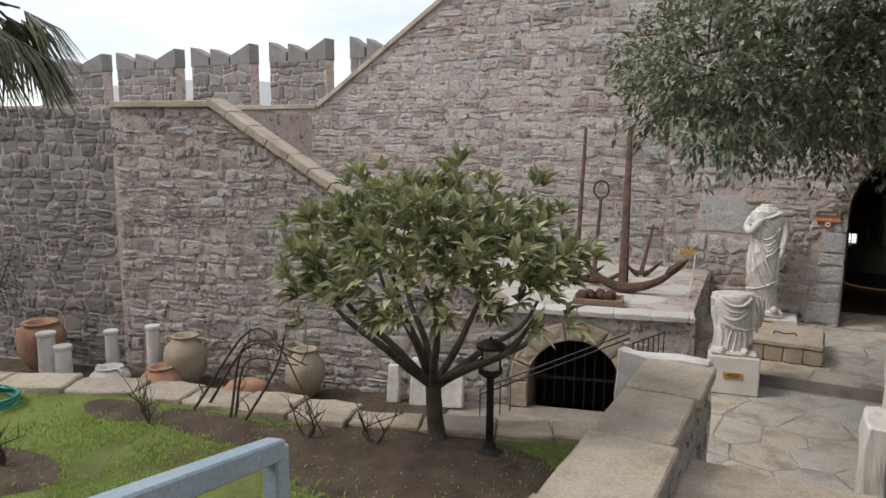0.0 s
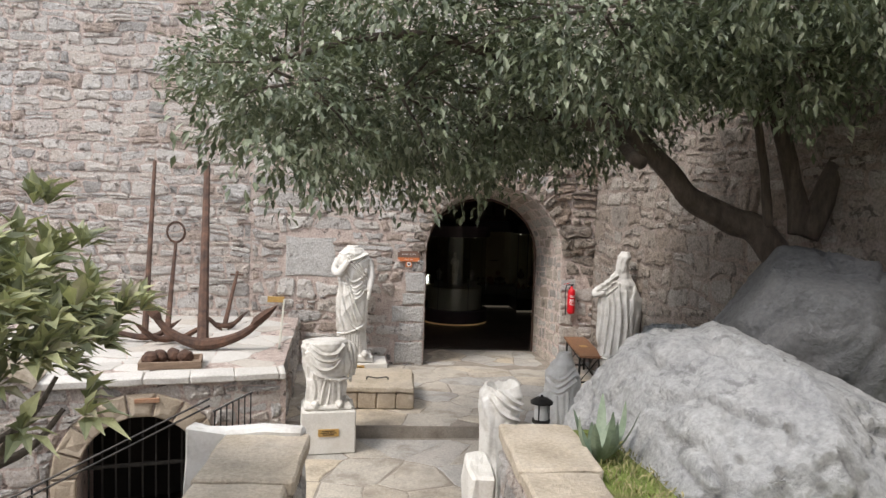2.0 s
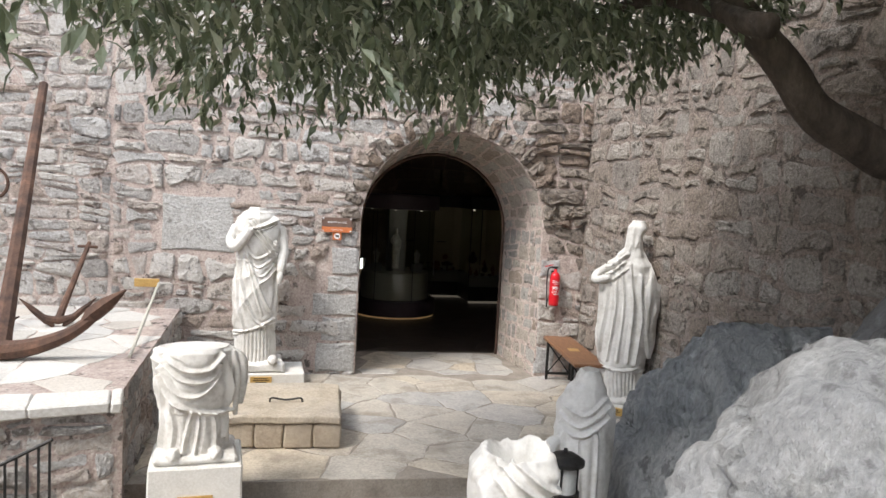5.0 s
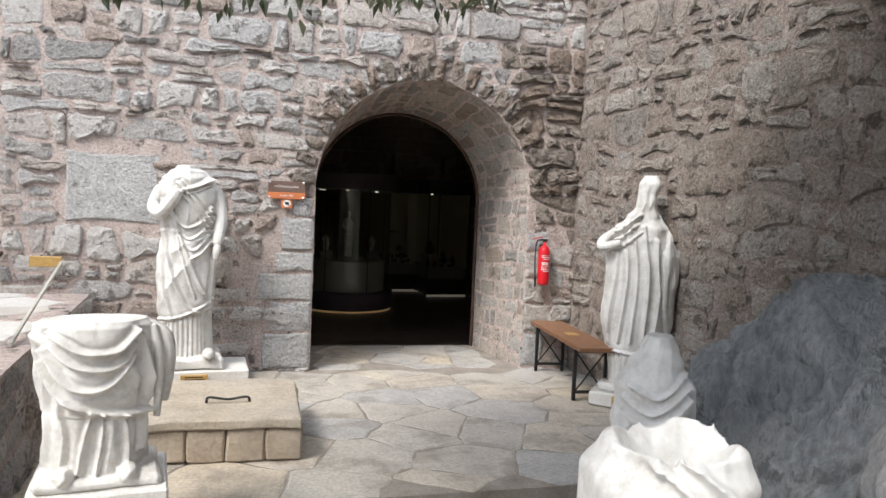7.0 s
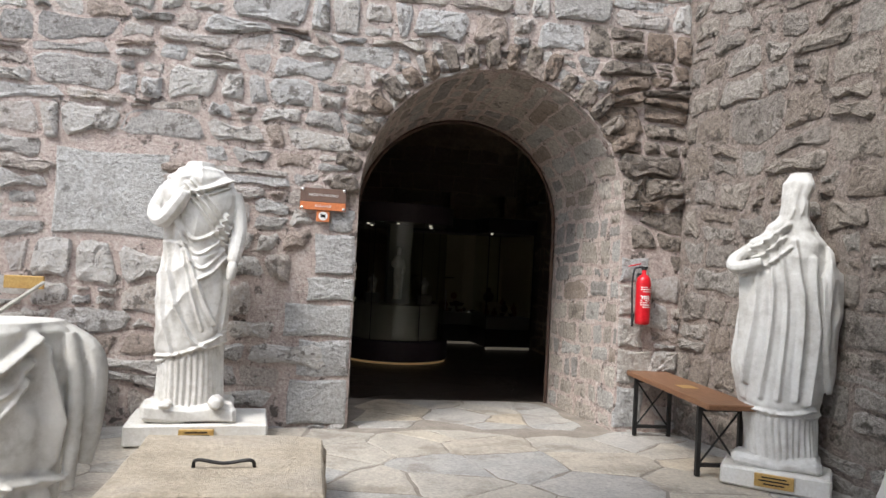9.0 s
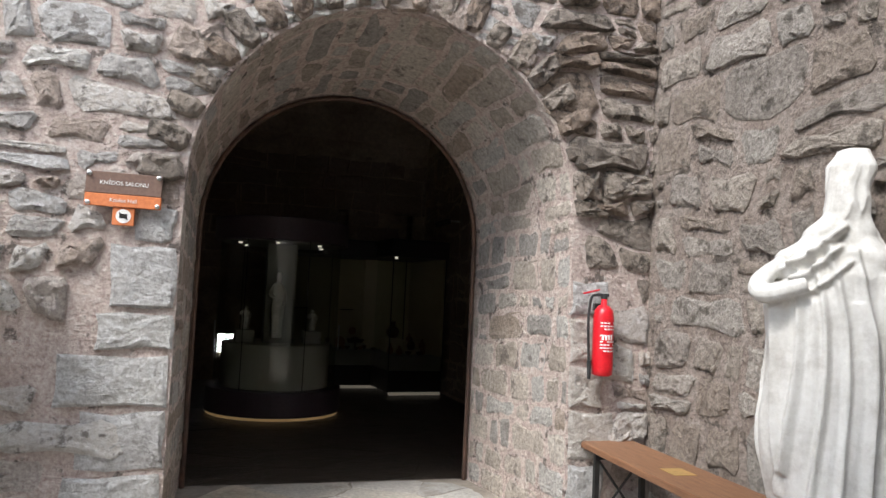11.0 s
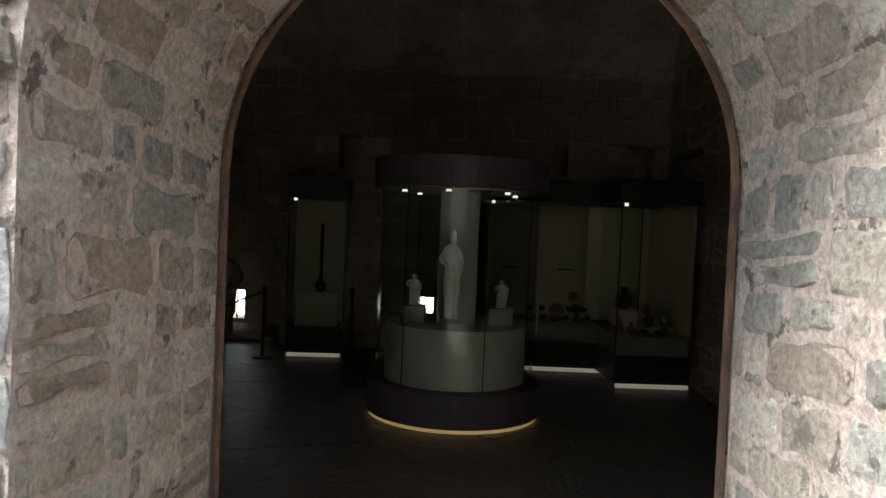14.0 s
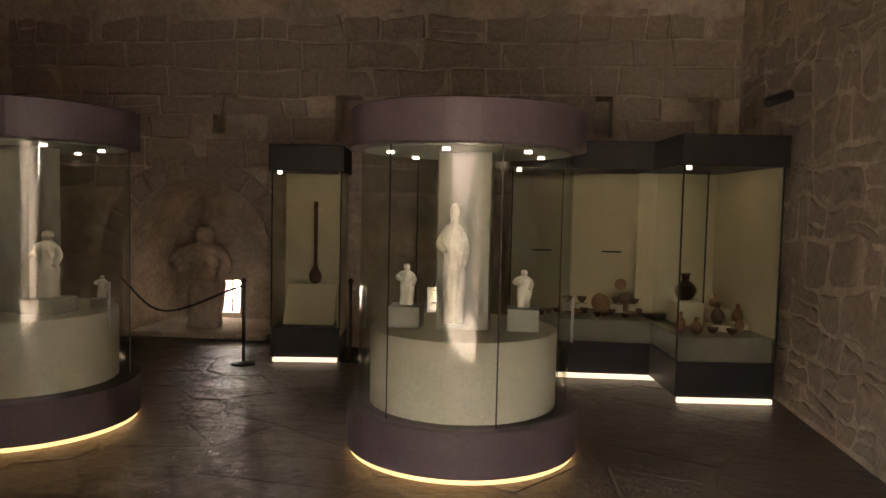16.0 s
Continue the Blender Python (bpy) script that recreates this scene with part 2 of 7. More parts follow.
M_ROCKDARK = surface("blue_grey_limestone", [(0.230, 0.247, 0.259), (0.356, 0.368, 0.374), (0.506, 0.512, 0.506)], 3.0, 22, 0.87, 1.0, 0.08, strand=(1.6, 1.6, 0.55), grain=0.5, stain=(0.11, 0.115, 0.12), stain_scale=3.0, stain_amount=0.7, edge=(0.57, 0.62), crisp=0.15, bump_mix=0.8)
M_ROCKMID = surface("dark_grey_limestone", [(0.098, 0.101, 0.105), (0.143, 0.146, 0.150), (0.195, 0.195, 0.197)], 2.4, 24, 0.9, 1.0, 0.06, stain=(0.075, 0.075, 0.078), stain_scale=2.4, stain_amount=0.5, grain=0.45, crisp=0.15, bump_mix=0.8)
M_SOIL = surface("damp_soil", [(0.06, 0.045, 0.032), (0.11, 0.08, 0.058), (0.15, 0.115, 0.085)], 5, 70, 0.97, 1.0, 0.04)
M_TURF = surface("turf", [(0.13, 0.17, 0.04), (0.20, 0.26, 0.06), (0.26, 0.29, 0.09)], 2, 60, 0.95, 1.0, 0.05, stain=(0.13, 0.095, 0.06), stain_scale=0.9, stain_amount=0.8)
M_GRASS = surface("grass_blades", [(0.13, 0.20, 0.035), (0.20, 0.28, 0.05), (0.26, 0.31, 0.09)], 1.5, 30, 0.7, 0.0, pick="island", pieces=[(0.20, 0.32, 0.05), (0.26, 0.38, 0.07), (0.32, 0.42, 0.10), (0.36, 0.38, 0.14)])
M_DRYGRASS = surface("dry_grass", [(0.2, 0.2, 0.07), (0.28, 0.26, 0.12), (0.33, 0.29, 0.16)], 1.5, 30, 0.8, 0.0, pick="island", pieces=[(0.18, 0.19, 0.06), (0.26, 0.25, 0.10), (0.32, 0.28, 0.15), (0.14, 0.15, 0.06)])
M_BARK = surface("dark_bark", [(0.045, 0.036, 0.03), (0.085, 0.068, 0.055), (0.13, 0.105, 0.085)], 9, 50, 0.93, 1.0, 0.03, strand=(1, 1, 0.3))
M_BARKG = surface("grey_bark", [(0.055, 0.045, 0.037), (0.10, 0.085, 0.07), (0.15, 0.13, 0.11)], 9, 50, 0.93, 0.9, 0.02)
M_LEAF = surface("evergreen_leaves", [(0.03, 0.05, 0.022), (0.05, 0.075, 0.032), (0.075, 0.10, 0.045)], 2, 20, 0.5, 0.0, pick="island", pieces=[(0.055, 0.07, 0.044), (0.11, 0.135, 0.08), (0.18, 0.21, 0.13), (0.26, 0.29, 0.19), (0.42, 0.45, 0.33)], spec=0.7)
M_LOQUAT = surface("loquat_leaves", [(0.08, 0.095, 0.05), (0.15, 0.165, 0.09), (0.23, 0.24, 0.13)], 2, 20, 0.5, 0.0, pick="island", pieces=[(0.088, 0.100, 0.060), (0.150, 0.169, 0.100), (0.237, 0.256, 0.150), (0.338, 0.356, 0.206), (0.500, 0.512, 0.275), (0.425, 0.375, 0.269), (0.688, 0.688, 0.375)], spec=0.5)
M_OLIVE = surface("olive_leaves", [(0.06, 0.07, 0.045), (0.09, 0.10, 0.07), (0.14, 0.15, 0.11)], 2, 20, 0.6, 0.0, pick="island", pieces=[(0.05, 0.06, 0.04), (0.08, 0.09, 0.06), (0.12, 0.13, 0.09)])
M_PALM = surface("palm_leaves", [(0.05, 0.06, 0.025), (0.08, 0.09, 0.04), (0.12, 0.12, 0.06)], 2, 20, 0.6, 0.0, pick="island", pieces=[(0.05, 0.06, 0.03), (0.08, 0.085, 0.04), (0.13, 0.12, 0.07)])
M_AGAVE = surface("agave", [(0.12, 0.17, 0.11), (0.18, 0.23, 0.16), (0.26, 0.30, 0.22)], 3, 30, 0.55, 0.1)
M_IRON = surface("black_iron", [(0.018, 0.018, 0.019), (0.035, 0.034, 0.033), (0.06, 0.055, 0.05)], 8, 60, 0.55, 0.2, 0.004, metal=0.6)
M_RUST = surface("rusted_iron", [(0.05, 0.035, 0.03), (0.10, 0.06, 0.045), (0.17, 0.095, 0.065)], 6, 50, 0.9, 0.7, 0.01, metal=0.2)
M_RED = surface("red_enamel", [(0.55, 0.012, 0.02), (0.62, 0.015, 0.025)], 4, 40, 0.28, 0.05, 0.003)
M_BLACK = surface("black_plastic", [(0.02, 0.02, 0.02), (0.035, 0.035, 0.035)], 5, 50, 0.5, 0.1, 0.003)
M_LABEL = surface("printed_label", [(0.75, 0.73, 0.70), (0.82, 0.80, 0.77)], 4, 60, 0.5, 0.0)
M_STEEL = surface("brushed_steel", [(0.5, 0.5, 0.5), (0.6, 0.6, 0.6)], 5, 50, 0.3, 0.1, 0.003, metal=1.0)
M_BROWN = surface("brown_board", [(0.15, 0.095, 0.075), (0.18, 0.115, 0.09)], 3, 60, 0.45, 0.05, 0.003)
M_ORANGE = surface("orange_board", [(0.55, 0.17, 0.06), (0.60, 0.20, 0.08)], 3, 60, 0.45, 0.05, 0.003)
M_BRASS = surface("brass_plate", [(0.46, 0.30, 0.10), (0.58, 0.38, 0.14), (0.50, 0.30, 0.10)], 6, 60, 0.4, 0.1, 0.003, metal=0.5)
M_WOOD = surface("brown_varnished_wood", [(0.14, 0.065, 0.035), (0.21, 0.105, 0.055), (0.27, 0.14, 0.075)], 7, 40, 0.45, 0.2, 0.004, strand=(9, 0.8, 9))
M_TIMBER = surface("weathered_timber", [(0.16, 0.11, 0.08), (0.24, 0.17, 0.12), (0.30, 0.22, 0.16)], 7, 40, 0.85, 0.4, 0.006, strand=(0.8, 9, 9))
M_TERRA = surface("terracotta", [(0.28, 0.15, 0.09), (0.37, 0.21, 0.13), (0.42, 0.27, 0.18)], 4, 50, 0.88, 0.4, 0.01, stain=(0.24, 0.21, 0.17), stain_scale=3, stain_amount=0.6)
M_JAR = surface("buff_clay", [(0.27, 0.22, 0.16), (0.36, 0.30, 0.22), (0.43, 0.37, 0.28)], 3, 50, 0.9, 0.4, 0.01, stain=(0.18, 0.15, 0.11), stain_scale=3, stain_amount=0.5)
M_BLUE = surface("blue_grey_paint", [(0.25, 0.33, 0.38), (0.30, 0.38, 0.43)], 4, 60, 0.42, 0.08, 0.003)
M_HOSE = surface("green_hose", [(0.03, 0.20, 0.17), (0.05, 0.26, 0.22)], 5, 50, 0.45, 0.05, 0.003)
M_OFFWHITE = surface("off_white_panel", [(0.44, 0.42, 0.36), (0.48, 0.46, 0.40)], 1.5, 60, 0.7, 0.05, 0.002)
M_CASE = surface("aubergine_panel", [(0.075, 0.055, 0.062), (0.09, 0.066, 0.074)], 2, 60, 0.5, 0.08, 0.002)
M_CASEDARK = surface("charcoal_panel", [(0.022, 0.021, 0.023), (0.032, 0.03, 0.032)], 2, 60, 0.5, 0.08, 0.002)
M_CASEGREY = surface("grey_panel", [(0.27, 0.27, 0.245), (0.31, 0.31, 0.28)], 2, 60, 0.65, 0.06, 0.002)
M_BACK = surface("cream_backing", [(0.55, 0.49, 0.37), (0.60, 0.54, 0.41)], 1.2, 50, 0.8, 0.04, 0.002)
M_POT = surface("dark_pottery", [(0.07, 0.05, 0.04), (0.13, 0.085, 0.06), (0.2, 0.12, 0.08)], 7, 50, 0.6, 0.2, 0.004)
M_POTRED = surface("red_pottery", [(0.26, 0.14, 0.09), (0.36, 0.21, 0.13)], 7, 50, 0.75, 0.2, 0.004)
# near-black: print and the door panel, also the painted shade behind the gate
M_DARK = surface("gate_shade_and_black_paint", [(0.012, 0.011, 0.010), (0.02, 0.018, 0.016)], 3, 30, 0.95, 0.3, 0.01)


def translucent(m, tint, amount):
    """Lets light pass through thin leaves."""
    n, l = m.node_tree.nodes, m.node_tree.links
    t, mx = n.new("ShaderNodeBsdfTranslucent"), n.new("ShaderNodeMixShader")
    t.inputs["Color"].default_value = (*tint, 1)
    mx.inputs[0].default_value = amount
    l.new(n["Principled BSDF"].outputs[0], mx.inputs[1]), l.new(t.outputs[0], mx.inputs[2])
    l.new(mx.outputs[0], n["Material Output"].inputs["Surface"])


translucent(M_LEAF, (0.19, 0.235, 0.11), 0.16)
translucent(M_LOQUAT, (0.26, 0.29, 0.11), 0.25)
translucent(M_GRASS, (0.30, 0.42, 0.08), 0.3)


def clear_glass(name, tint=(1, 1, 1), rough=0.0):
    m, n, l, b = nodes_of(name, rough)
    out = n["Material Output"]
    tr = n.new("ShaderNodeBsdfTransparent")
    tr.inputs["Color"].default_value = (*tint, 1)
    gl = n.new("ShaderNodeBsdfGlossy")
    gl.inputs["Roughness"].default_value = rough
    lw = n.new("ShaderNodeLayerWeight")
    lw.inputs["Blend"].default_value = 0.5
    pw = n.new("ShaderNodeMath")
    pw.operation, pw.inputs[1].default_value = "POWER", 4.0
    l.new(lw.outputs["Facing"], pw.inputs[0])
    fr = n.new("ShaderNodeMath")
    fr.operation, fr.inputs[1].default_value, fr.inputs[2].default_value = "MULTIPLY_ADD", 0.35, 0.03
    l.new(pw.outputs[0], fr.inputs[0])
    mx = n.new("ShaderNodeMixShader")
    l.new(fr.outputs[0], mx.inputs[0]), l.new(tr.outputs[0], mx.inputs[1]), l.new(gl.outputs[0], mx.inputs[2])
    l.new(mx.outputs[0], out.inputs["Surface"])
    return m


def glowing(name, color, strength):
    m, n, l, b = nodes_of(name)
    b.inputs["Base Color"].default_value = (*color, 1)
    b.inputs["Emission Color"].default_value = (*color, 1)
    b.inputs["Emission Strength"].default_value = strength
    return m


M_GLASS = clear_glass("case_glass", (0.95, 0.965, 0.94))
M_FROST = surface("frosted_glass", [(0.55, 0.55, 0.52), (0.62, 0.62, 0.6)], 4, 30, 0.4, 0.05, 0.002)
M_STRIP = glowing("light_strip", (1.0, 0.66, 0.30), 0.045)
M_STRIPW = glowing("white_light_strip", (1.0, 0.88, 0.70), 0.035)
M_SPOT = glowing("spot_lens", (1.0, 0.9, 0.75), 0.25)
M_DAY = glowing("daylit_opening", (0.88, 0.95, 1.0), 2.2)


# ---------- builders ----------
def link(name, bm, material, smooth=False):
    me = bpy.data.meshes.new(name)
    bmesh.ops.recalc_face_normals(bm, faces=bm.faces) if len(bm.faces) < 20000 else None
    bm.to_mesh(me)
    bm.free()
    me.materials.append(material)
    if smooth:
        me.polygons.foreach_set("use_smooth", [True] * len(me.polygons))
    return new(name, me)


def part(name, bm, material, parent, label="", smooth=False):
    ob = link(name, bm, material, smooth)
    ob.parent = parent
    if label:
        ob["label"] = label
    return ob


def thing(name, m, label, category, group="", kind=""):
    """An empty at the pose m that holds a thing's parts."""
    ob = new(name)
    ob.empty_display_size = 0.1
    ob.matrix_world = m if isinstance(m, Matrix) else pose(*m)
    return tagged(ob, label, category, group, kind)


def solo(name, bm, material, m, label, category, group="", kind="", smooth=False):
    ob = link(name, bm, material, smooth)
    ob.matrix_world = m if isinstance(m, Matrix) else pose(*m)
    return tagged(ob, label, category, group, kind)


def box(bm, x0, y0, z0, x1, y1, z1, bevel=0.0, m=None, cuts=0, wob=0.0, seg=1):
    tmp = bmesh.new()
    bmesh.ops.create_cube(tmp, size=1)
    for v in tmp.verts:
        v.co = Vector(((x0 + x1) / 2 + v.co.x * (x1 - x0), (y0 + y1) / 2 + v.co.y * (y1 - y0), (z0 + z1) / 2 + v.co.z * (z1 - z0)))
    if bevel:
        bmesh.ops.bevel(tmp, geom=list(tmp.edges), offset=bevel, segments=seg, affect="EDGES", profile=0.5)
    if cuts:
        bmesh.ops.subdivide_edges(tmp, edges=[e for e in tmp.edges if e.calc_length() > 2 * bevel + 0.02], cuts=cuts, use_grid_fill=True)
    if wob:
        for v in tmp.verts:
            v.co += noise.noise_vector(v.co * 4.0 + Vector((x0, y0, z1))) * wob + noise.noise_vector(v.co * 13.0) * wob * 0.5
    if m is not None:
        tmp.transform(m)
    me = bpy.data.meshes.new("tmp")
    tmp.to_mesh(me)
    tmp.free()
    bm.from_mesh(me)
    bpy.data.meshes.remove(me)
    return bm


def boxed(*a, **k):
    return box(bmesh.new(), *a, **k)


def lathe(bm, profile, n=32, cx=0.0, cy=0.0, wob=0.0, m=None, caps=True):
    rings = []
    for r, z in profile:
        ring = []
        for i in range(n):
            a = 2 * math.pi * i / n
            rr = r * (1 + wob * noise.noise(Vector((math.cos(a) * 2, math.sin(a) * 2, z * 3 + cx))))
            p = Vector((cx + rr * math.cos(a), cy + rr * math.sin(a), z))
            ring.append(bm.verts.new(m @ p if m is not None else p))
        rings.append(ring)
    for a, b in zip(rings, rings[1:]):
        for i in range(n):
            bm.faces.new((a[i], a[(i + 1) % n], b[(i + 1) % n], b[i]))
    if caps:
        bm.faces.new(rings[0][::-1]), bm.faces.new(rings[-1])
    return bm


def tube(bm, pts, radii, n=8):
    pts = [Vector(p) for p in pts]
    if not hasattr(radii, "__len__"):
        radii = [radii] * len(pts)
    rings, side = [], None
    for i, p in enumerate(pts):
        d = (pts[min(i + 1, len(pts) - 1)] - pts[max(i - 1, 0)]).normalized()
        if side is None:
            side = d.orthogonal().normalized()
        side = (side - d * side.dot(d)).normalized()
        up = d.cross(side)
        rings.append([bm.verts.new(p + (side * math.cos(2 * math.pi * k / n) + up * math.sin(2 * math.pi * k / n)) * radii[i]) for k in range(n)])
    for a, b in zip(rings, rings[1:]):
        for k in range(n):
            bm.faces.new((a[k], a[(k + 1) % n], b[(k + 1) % n], b[k]))
    bm.faces.new(rings[0][::-1]), bm.faces.new(rings[-1])
    return bm


def curve_pts(ctrl, n=8):
    """A smooth line through control points."""
    c = [Vector(p) for p in ctrl]
    c = [c[0] * 2 - c[1]] + c + [c[-1] * 2 - c[-2]]
    out = []
    for i in range(1, len(c) - 2):
        for k in range(n):
            t = k / n
            p0, p1, p2, p3 = c[i - 1], c[i], c[i + 1], c[i + 2]
            out.append(0.5 * ((2 * p1) + (p2 - p0) * t + (2 * p0 - 5 * p1 + 4 * p2 - p3) * t * t + (3 * p1 - p0 - 3 * p2 + p3) * t ** 3))
    return out + [c[-2]]


def lerp(a, b, t):
    return a + (b - a) * t


# ---------- pieces of stone ----------
def clip_cell(poly, site, other):
    mx, my = (site[0] + other[0]) / 2, (site[1] + other[1]) / 2
    nx, ny = other[0] - site[0], other[1] - site[1]
    out = []
    for i in range(len(poly)):
        p, q = poly[i], poly[(i + 1) % len(poly)]
        dp, dq = (p[0] - mx) * nx + (p[1] - my) * ny, (q[0] - mx) * nx + (q[1] - my) * ny
        if dp <= 0:
            out.append(p)
        if (dp < 0 < dq) or (dq < 0 < dp):
            t = dp / (dp - dq)
            out.append((p[0] + (q[0] - p[0]) * t, p[1] + (q[1] - p[1]) * t))
    return out


def cells(u0, u1, v0, v1, w, h, rng, jitter=0.38, stretch=1.0, merge=0.0):
    """Irregular fitted cells of about w x h over a rectangle, in loose courses. Returns (site, polygon) pairs."""
    sites, rows = {}, max(1, round((v1 - v0) / h))
    hh = (v1 - v0) / rows
    for r in range(-1, rows + 1):
        cols = max(1, round((u1 - u0) / (w * rng.uniform(0.8, 1.25))))
        ww = (u1 - u0) / cols
        off = rng.random()
        for c in range(-2, cols + 2):
            if merge and rng.random() < merge:
                continue
            u = u0 + (c + off + rng.uniform(-jitter, jitter)) * ww
            v = v0 + (r + 0.5 + rng.uniform(-jitter, jitter) * 0.72) * hh
            sites.setdefault((int(u // w), int(v // h)), []).append((u, v * stretch))
    out = []
    for (cu, cv), group in sites.items():
        near = [s for i in range(-3, 4) for j in range(-3, 4) for s in sites.get((cu + i, cv + j), ())]
        for s in group:
            if not (u0 <= s[0] <= u1 and v0 * stretch <= s[1] <= v1 * stretch):
                continue
            poly = [(s[0] - 2 * w, s[1] - 2 * h * stretch), (s[0] + 2 * w, s[1] - 2 * h * stretch), (s[0] + 2 * w, s[1] + 2 * h * stretch), (s[0] - 2 * w, s[1] + 2 * h * stretch)]
            for o in sorted(near, key=lambda o: (o[0] - s[0]) ** 2 + (o[1] - s[1]) ** 2)[1:22]:
                poly = clip_cell(poly, s, o)
                if len(poly) < 3:
                    break
            if len(poly) >= 3:
                poly = [(min(max(p[0], u0), u1), min(max(p[1] / stretch, v0), v1)) for p in poly]
                out.append(((s[0], s[1] / stretch), poly))
    return out


def courses(u0, u1, v0, v1, w, h, rng, jitter=0.3):
    """Coursed rubble: wavy courses of uneven height, cut into stones of uneven length, some of them split in two."""
    lines, v = [], v0
    while v < v1 - 0.4 * h:
        lines.append(v)
        v += h * rng.uniform(1 - jitter * 1.3, 1 + jitter * 1.3)
    lines.append(v1)
    seed = rng.uniform(0, 90)

    def level(r, u):
        if r in (0, len(lines) - 1):
            return lines[r]
        return lines[r] + h * jitter * 1.5 * noise.noise(Vector((u * 0.55 / w, r * 3.7, seed))) + h * jitter * 0.45 * noise.noise(Vector((u * 2.1 / w, r * 5.1, seed)))
    out = []
    for r in range(len(lines) - 1):
        u, lean = u0 - rng.uniform(0, w), 0.0
        while u < u1:
            k = w * rng.choice((0.5, 0.7, 0.9, 1.1, 1.4, 1.8)) * rng.uniform(0.85, 1.15)
            a, b, lean2 = max(u, u0), min(u + k, u1), rng.uniform(-0.5, 0.5) * jitter * h
            if b - a > 0.05:
                cut = [0.0, rng.uniform(0.35, 0.65), 1.0] if rng.random() < jitter * 0.75 else [0.0, 1.0]
                for c0, c1 in zip(cut, cut[1:]):
                    poly = []
                    for s, c in ((0, c0), (0.5, c0), (1, c0), (1, c1), (0.5, c1), (0, c1)):
                        x = a + (b - a) * s
                        x2 = min(max(x + (lean, 0, lean2)[int(s * 2)] * (c - 0.5) * 2, u0), u1)
                        poly.append((x2, level(r, x) + (level(r + 1, x) - level(r, x)) * c))
                    out.append(((sum(p[0] for p in poly) / 6, sum(p[1] for p in poly) / 6), poly))
            u, lean = u + k, lean2
    return out


def piece(poly, gap, proud, rng, sink=0.03, bevel=0.35, rounds=1, wobble=0.01, tilt=0.12, rugged=0.3):
    """One stone over a polygon: outline shrunk by the joint, rim broken, face uneven. Gives (points (u, v, d), faces)."""
    n0 = len(poly)
    cu, cv = sum(p[0] for p in poly) / n0, sum(p[1] for p in poly) / n0
    for _ in range(rounds):
        cut = []
        for i in range(len(poly)):
            p, q = poly[i], poly[(i + 1) % len(poly)]
            for t in (0.2, 0.8):
                cut.append((p[0] + (q[0] - p[0]) * t, p[1] + (q[1] - p[1]) * t))
        poly = cut
    pts = []
    for u, v in poly:
        if rounds:
            u, v = u + rng.uniform(-0.08, 0.08) * (u - cu), v + rng.uniform(-0.08, 0.08) * (v - cv)
        d = math.hypot(u - cu, v - cv) or 1e-6
        k = max(0.35, 1 - (gap + rng.uniform(0, wobble)) / d)
        pts.append((cu + (u - cu) * k, cv + (v - cv) * k))
    size = sum(math.hypot(u - cu, v - cv) for u, v in pts) / len(pts)
    ins = min(bevel * size, 0.022)
    tilt_u, tilt_v = rng.uniform(-tilt, tilt), rng.uniform(-tilt, tilt)
    verts, n = [], len(pts)
    for u, v in pts:
        verts.append((u, v, -sink))
    for u, v in pts:
        verts.append((u, v, proud * 0.35))
    for k0, lo in ((None, 0.85), (0.5, 1.0)):
        for u, v in pts:
            k = max(0.3, 1 - ins * rng.uniform(0.6, 1.4) / (math.hypot(u - cu, v - cv) or 1e-6)) if k0 is None else k0 * rng.uniform(0.8, 1.2)
            uu, vv = cu + (u - cu) * k, cv + (v - cv) * k
            verts.append((uu, vv, proud * (lo + rng.uniform(-rugged, rugged)) + (uu - cu) * tilt_u * 0.4 + (vv - cv) * tilt_v * 0.4))
    verts.append((cu, cv, proud * rng.uniform(1 - rugged, 1 + rugged)))
    faces = []
    for i in range(n):
        j = (i + 1) % n
        faces += [(i, j, n + j, n + i), (n + i, n + j, 2 * n + j, 2 * n + i), (2 * n + i, 2 * n + j, 3 * n + j, 3 * n + i), (3 * n + i, 3 * n + j, 4 * n)]
    return verts, faces


def stonework(parent, pieces_, place, material_one, material_all, near=None, name="stone", rest="rubble_stones", limit=300, soft=False):
    """Pieces set on a surface by place(u, v, d): those within near() as parts of their own, the others joined."""
    allv, allf, count = [], [], 0
    for verts, faces in pieces_:
        w = [place(*p) for p in verts]
        if near and count < limit and near(w[-1]):
            count += 1
            c = Vector(w[-1])
            me = bpy.data.meshes.new(name)
            me.from_pydata([tuple(Vector(p) - c) for p in w], [], faces)
            me.materials.append(material_one)
            me.polygons.foreach_set("use_smooth", [soft] * len(me.polygons))
            ob = new(name, me)
            ob.location = c
            ob.parent = parent
            ob.matrix_parent_inverse = parent.matrix_world.inverted()
        else:
            k = len(allv)
            allv += w
            allf += [tuple(i + k for i in f) for f in faces]
    if allv:
        me = bpy.data.meshes.new(rest)
        me.from_pydata(allv, [], allf)
        me.materials.append(material_all)
        me.polygons.foreach_set("use_smooth", [soft] * len(me.polygons))
        ob = new(rest, me)
        ob.parent = parent
        ob.matrix_parent_inverse = parent.matrix_world.inverted()
        tagged(ob, kind="stuff")


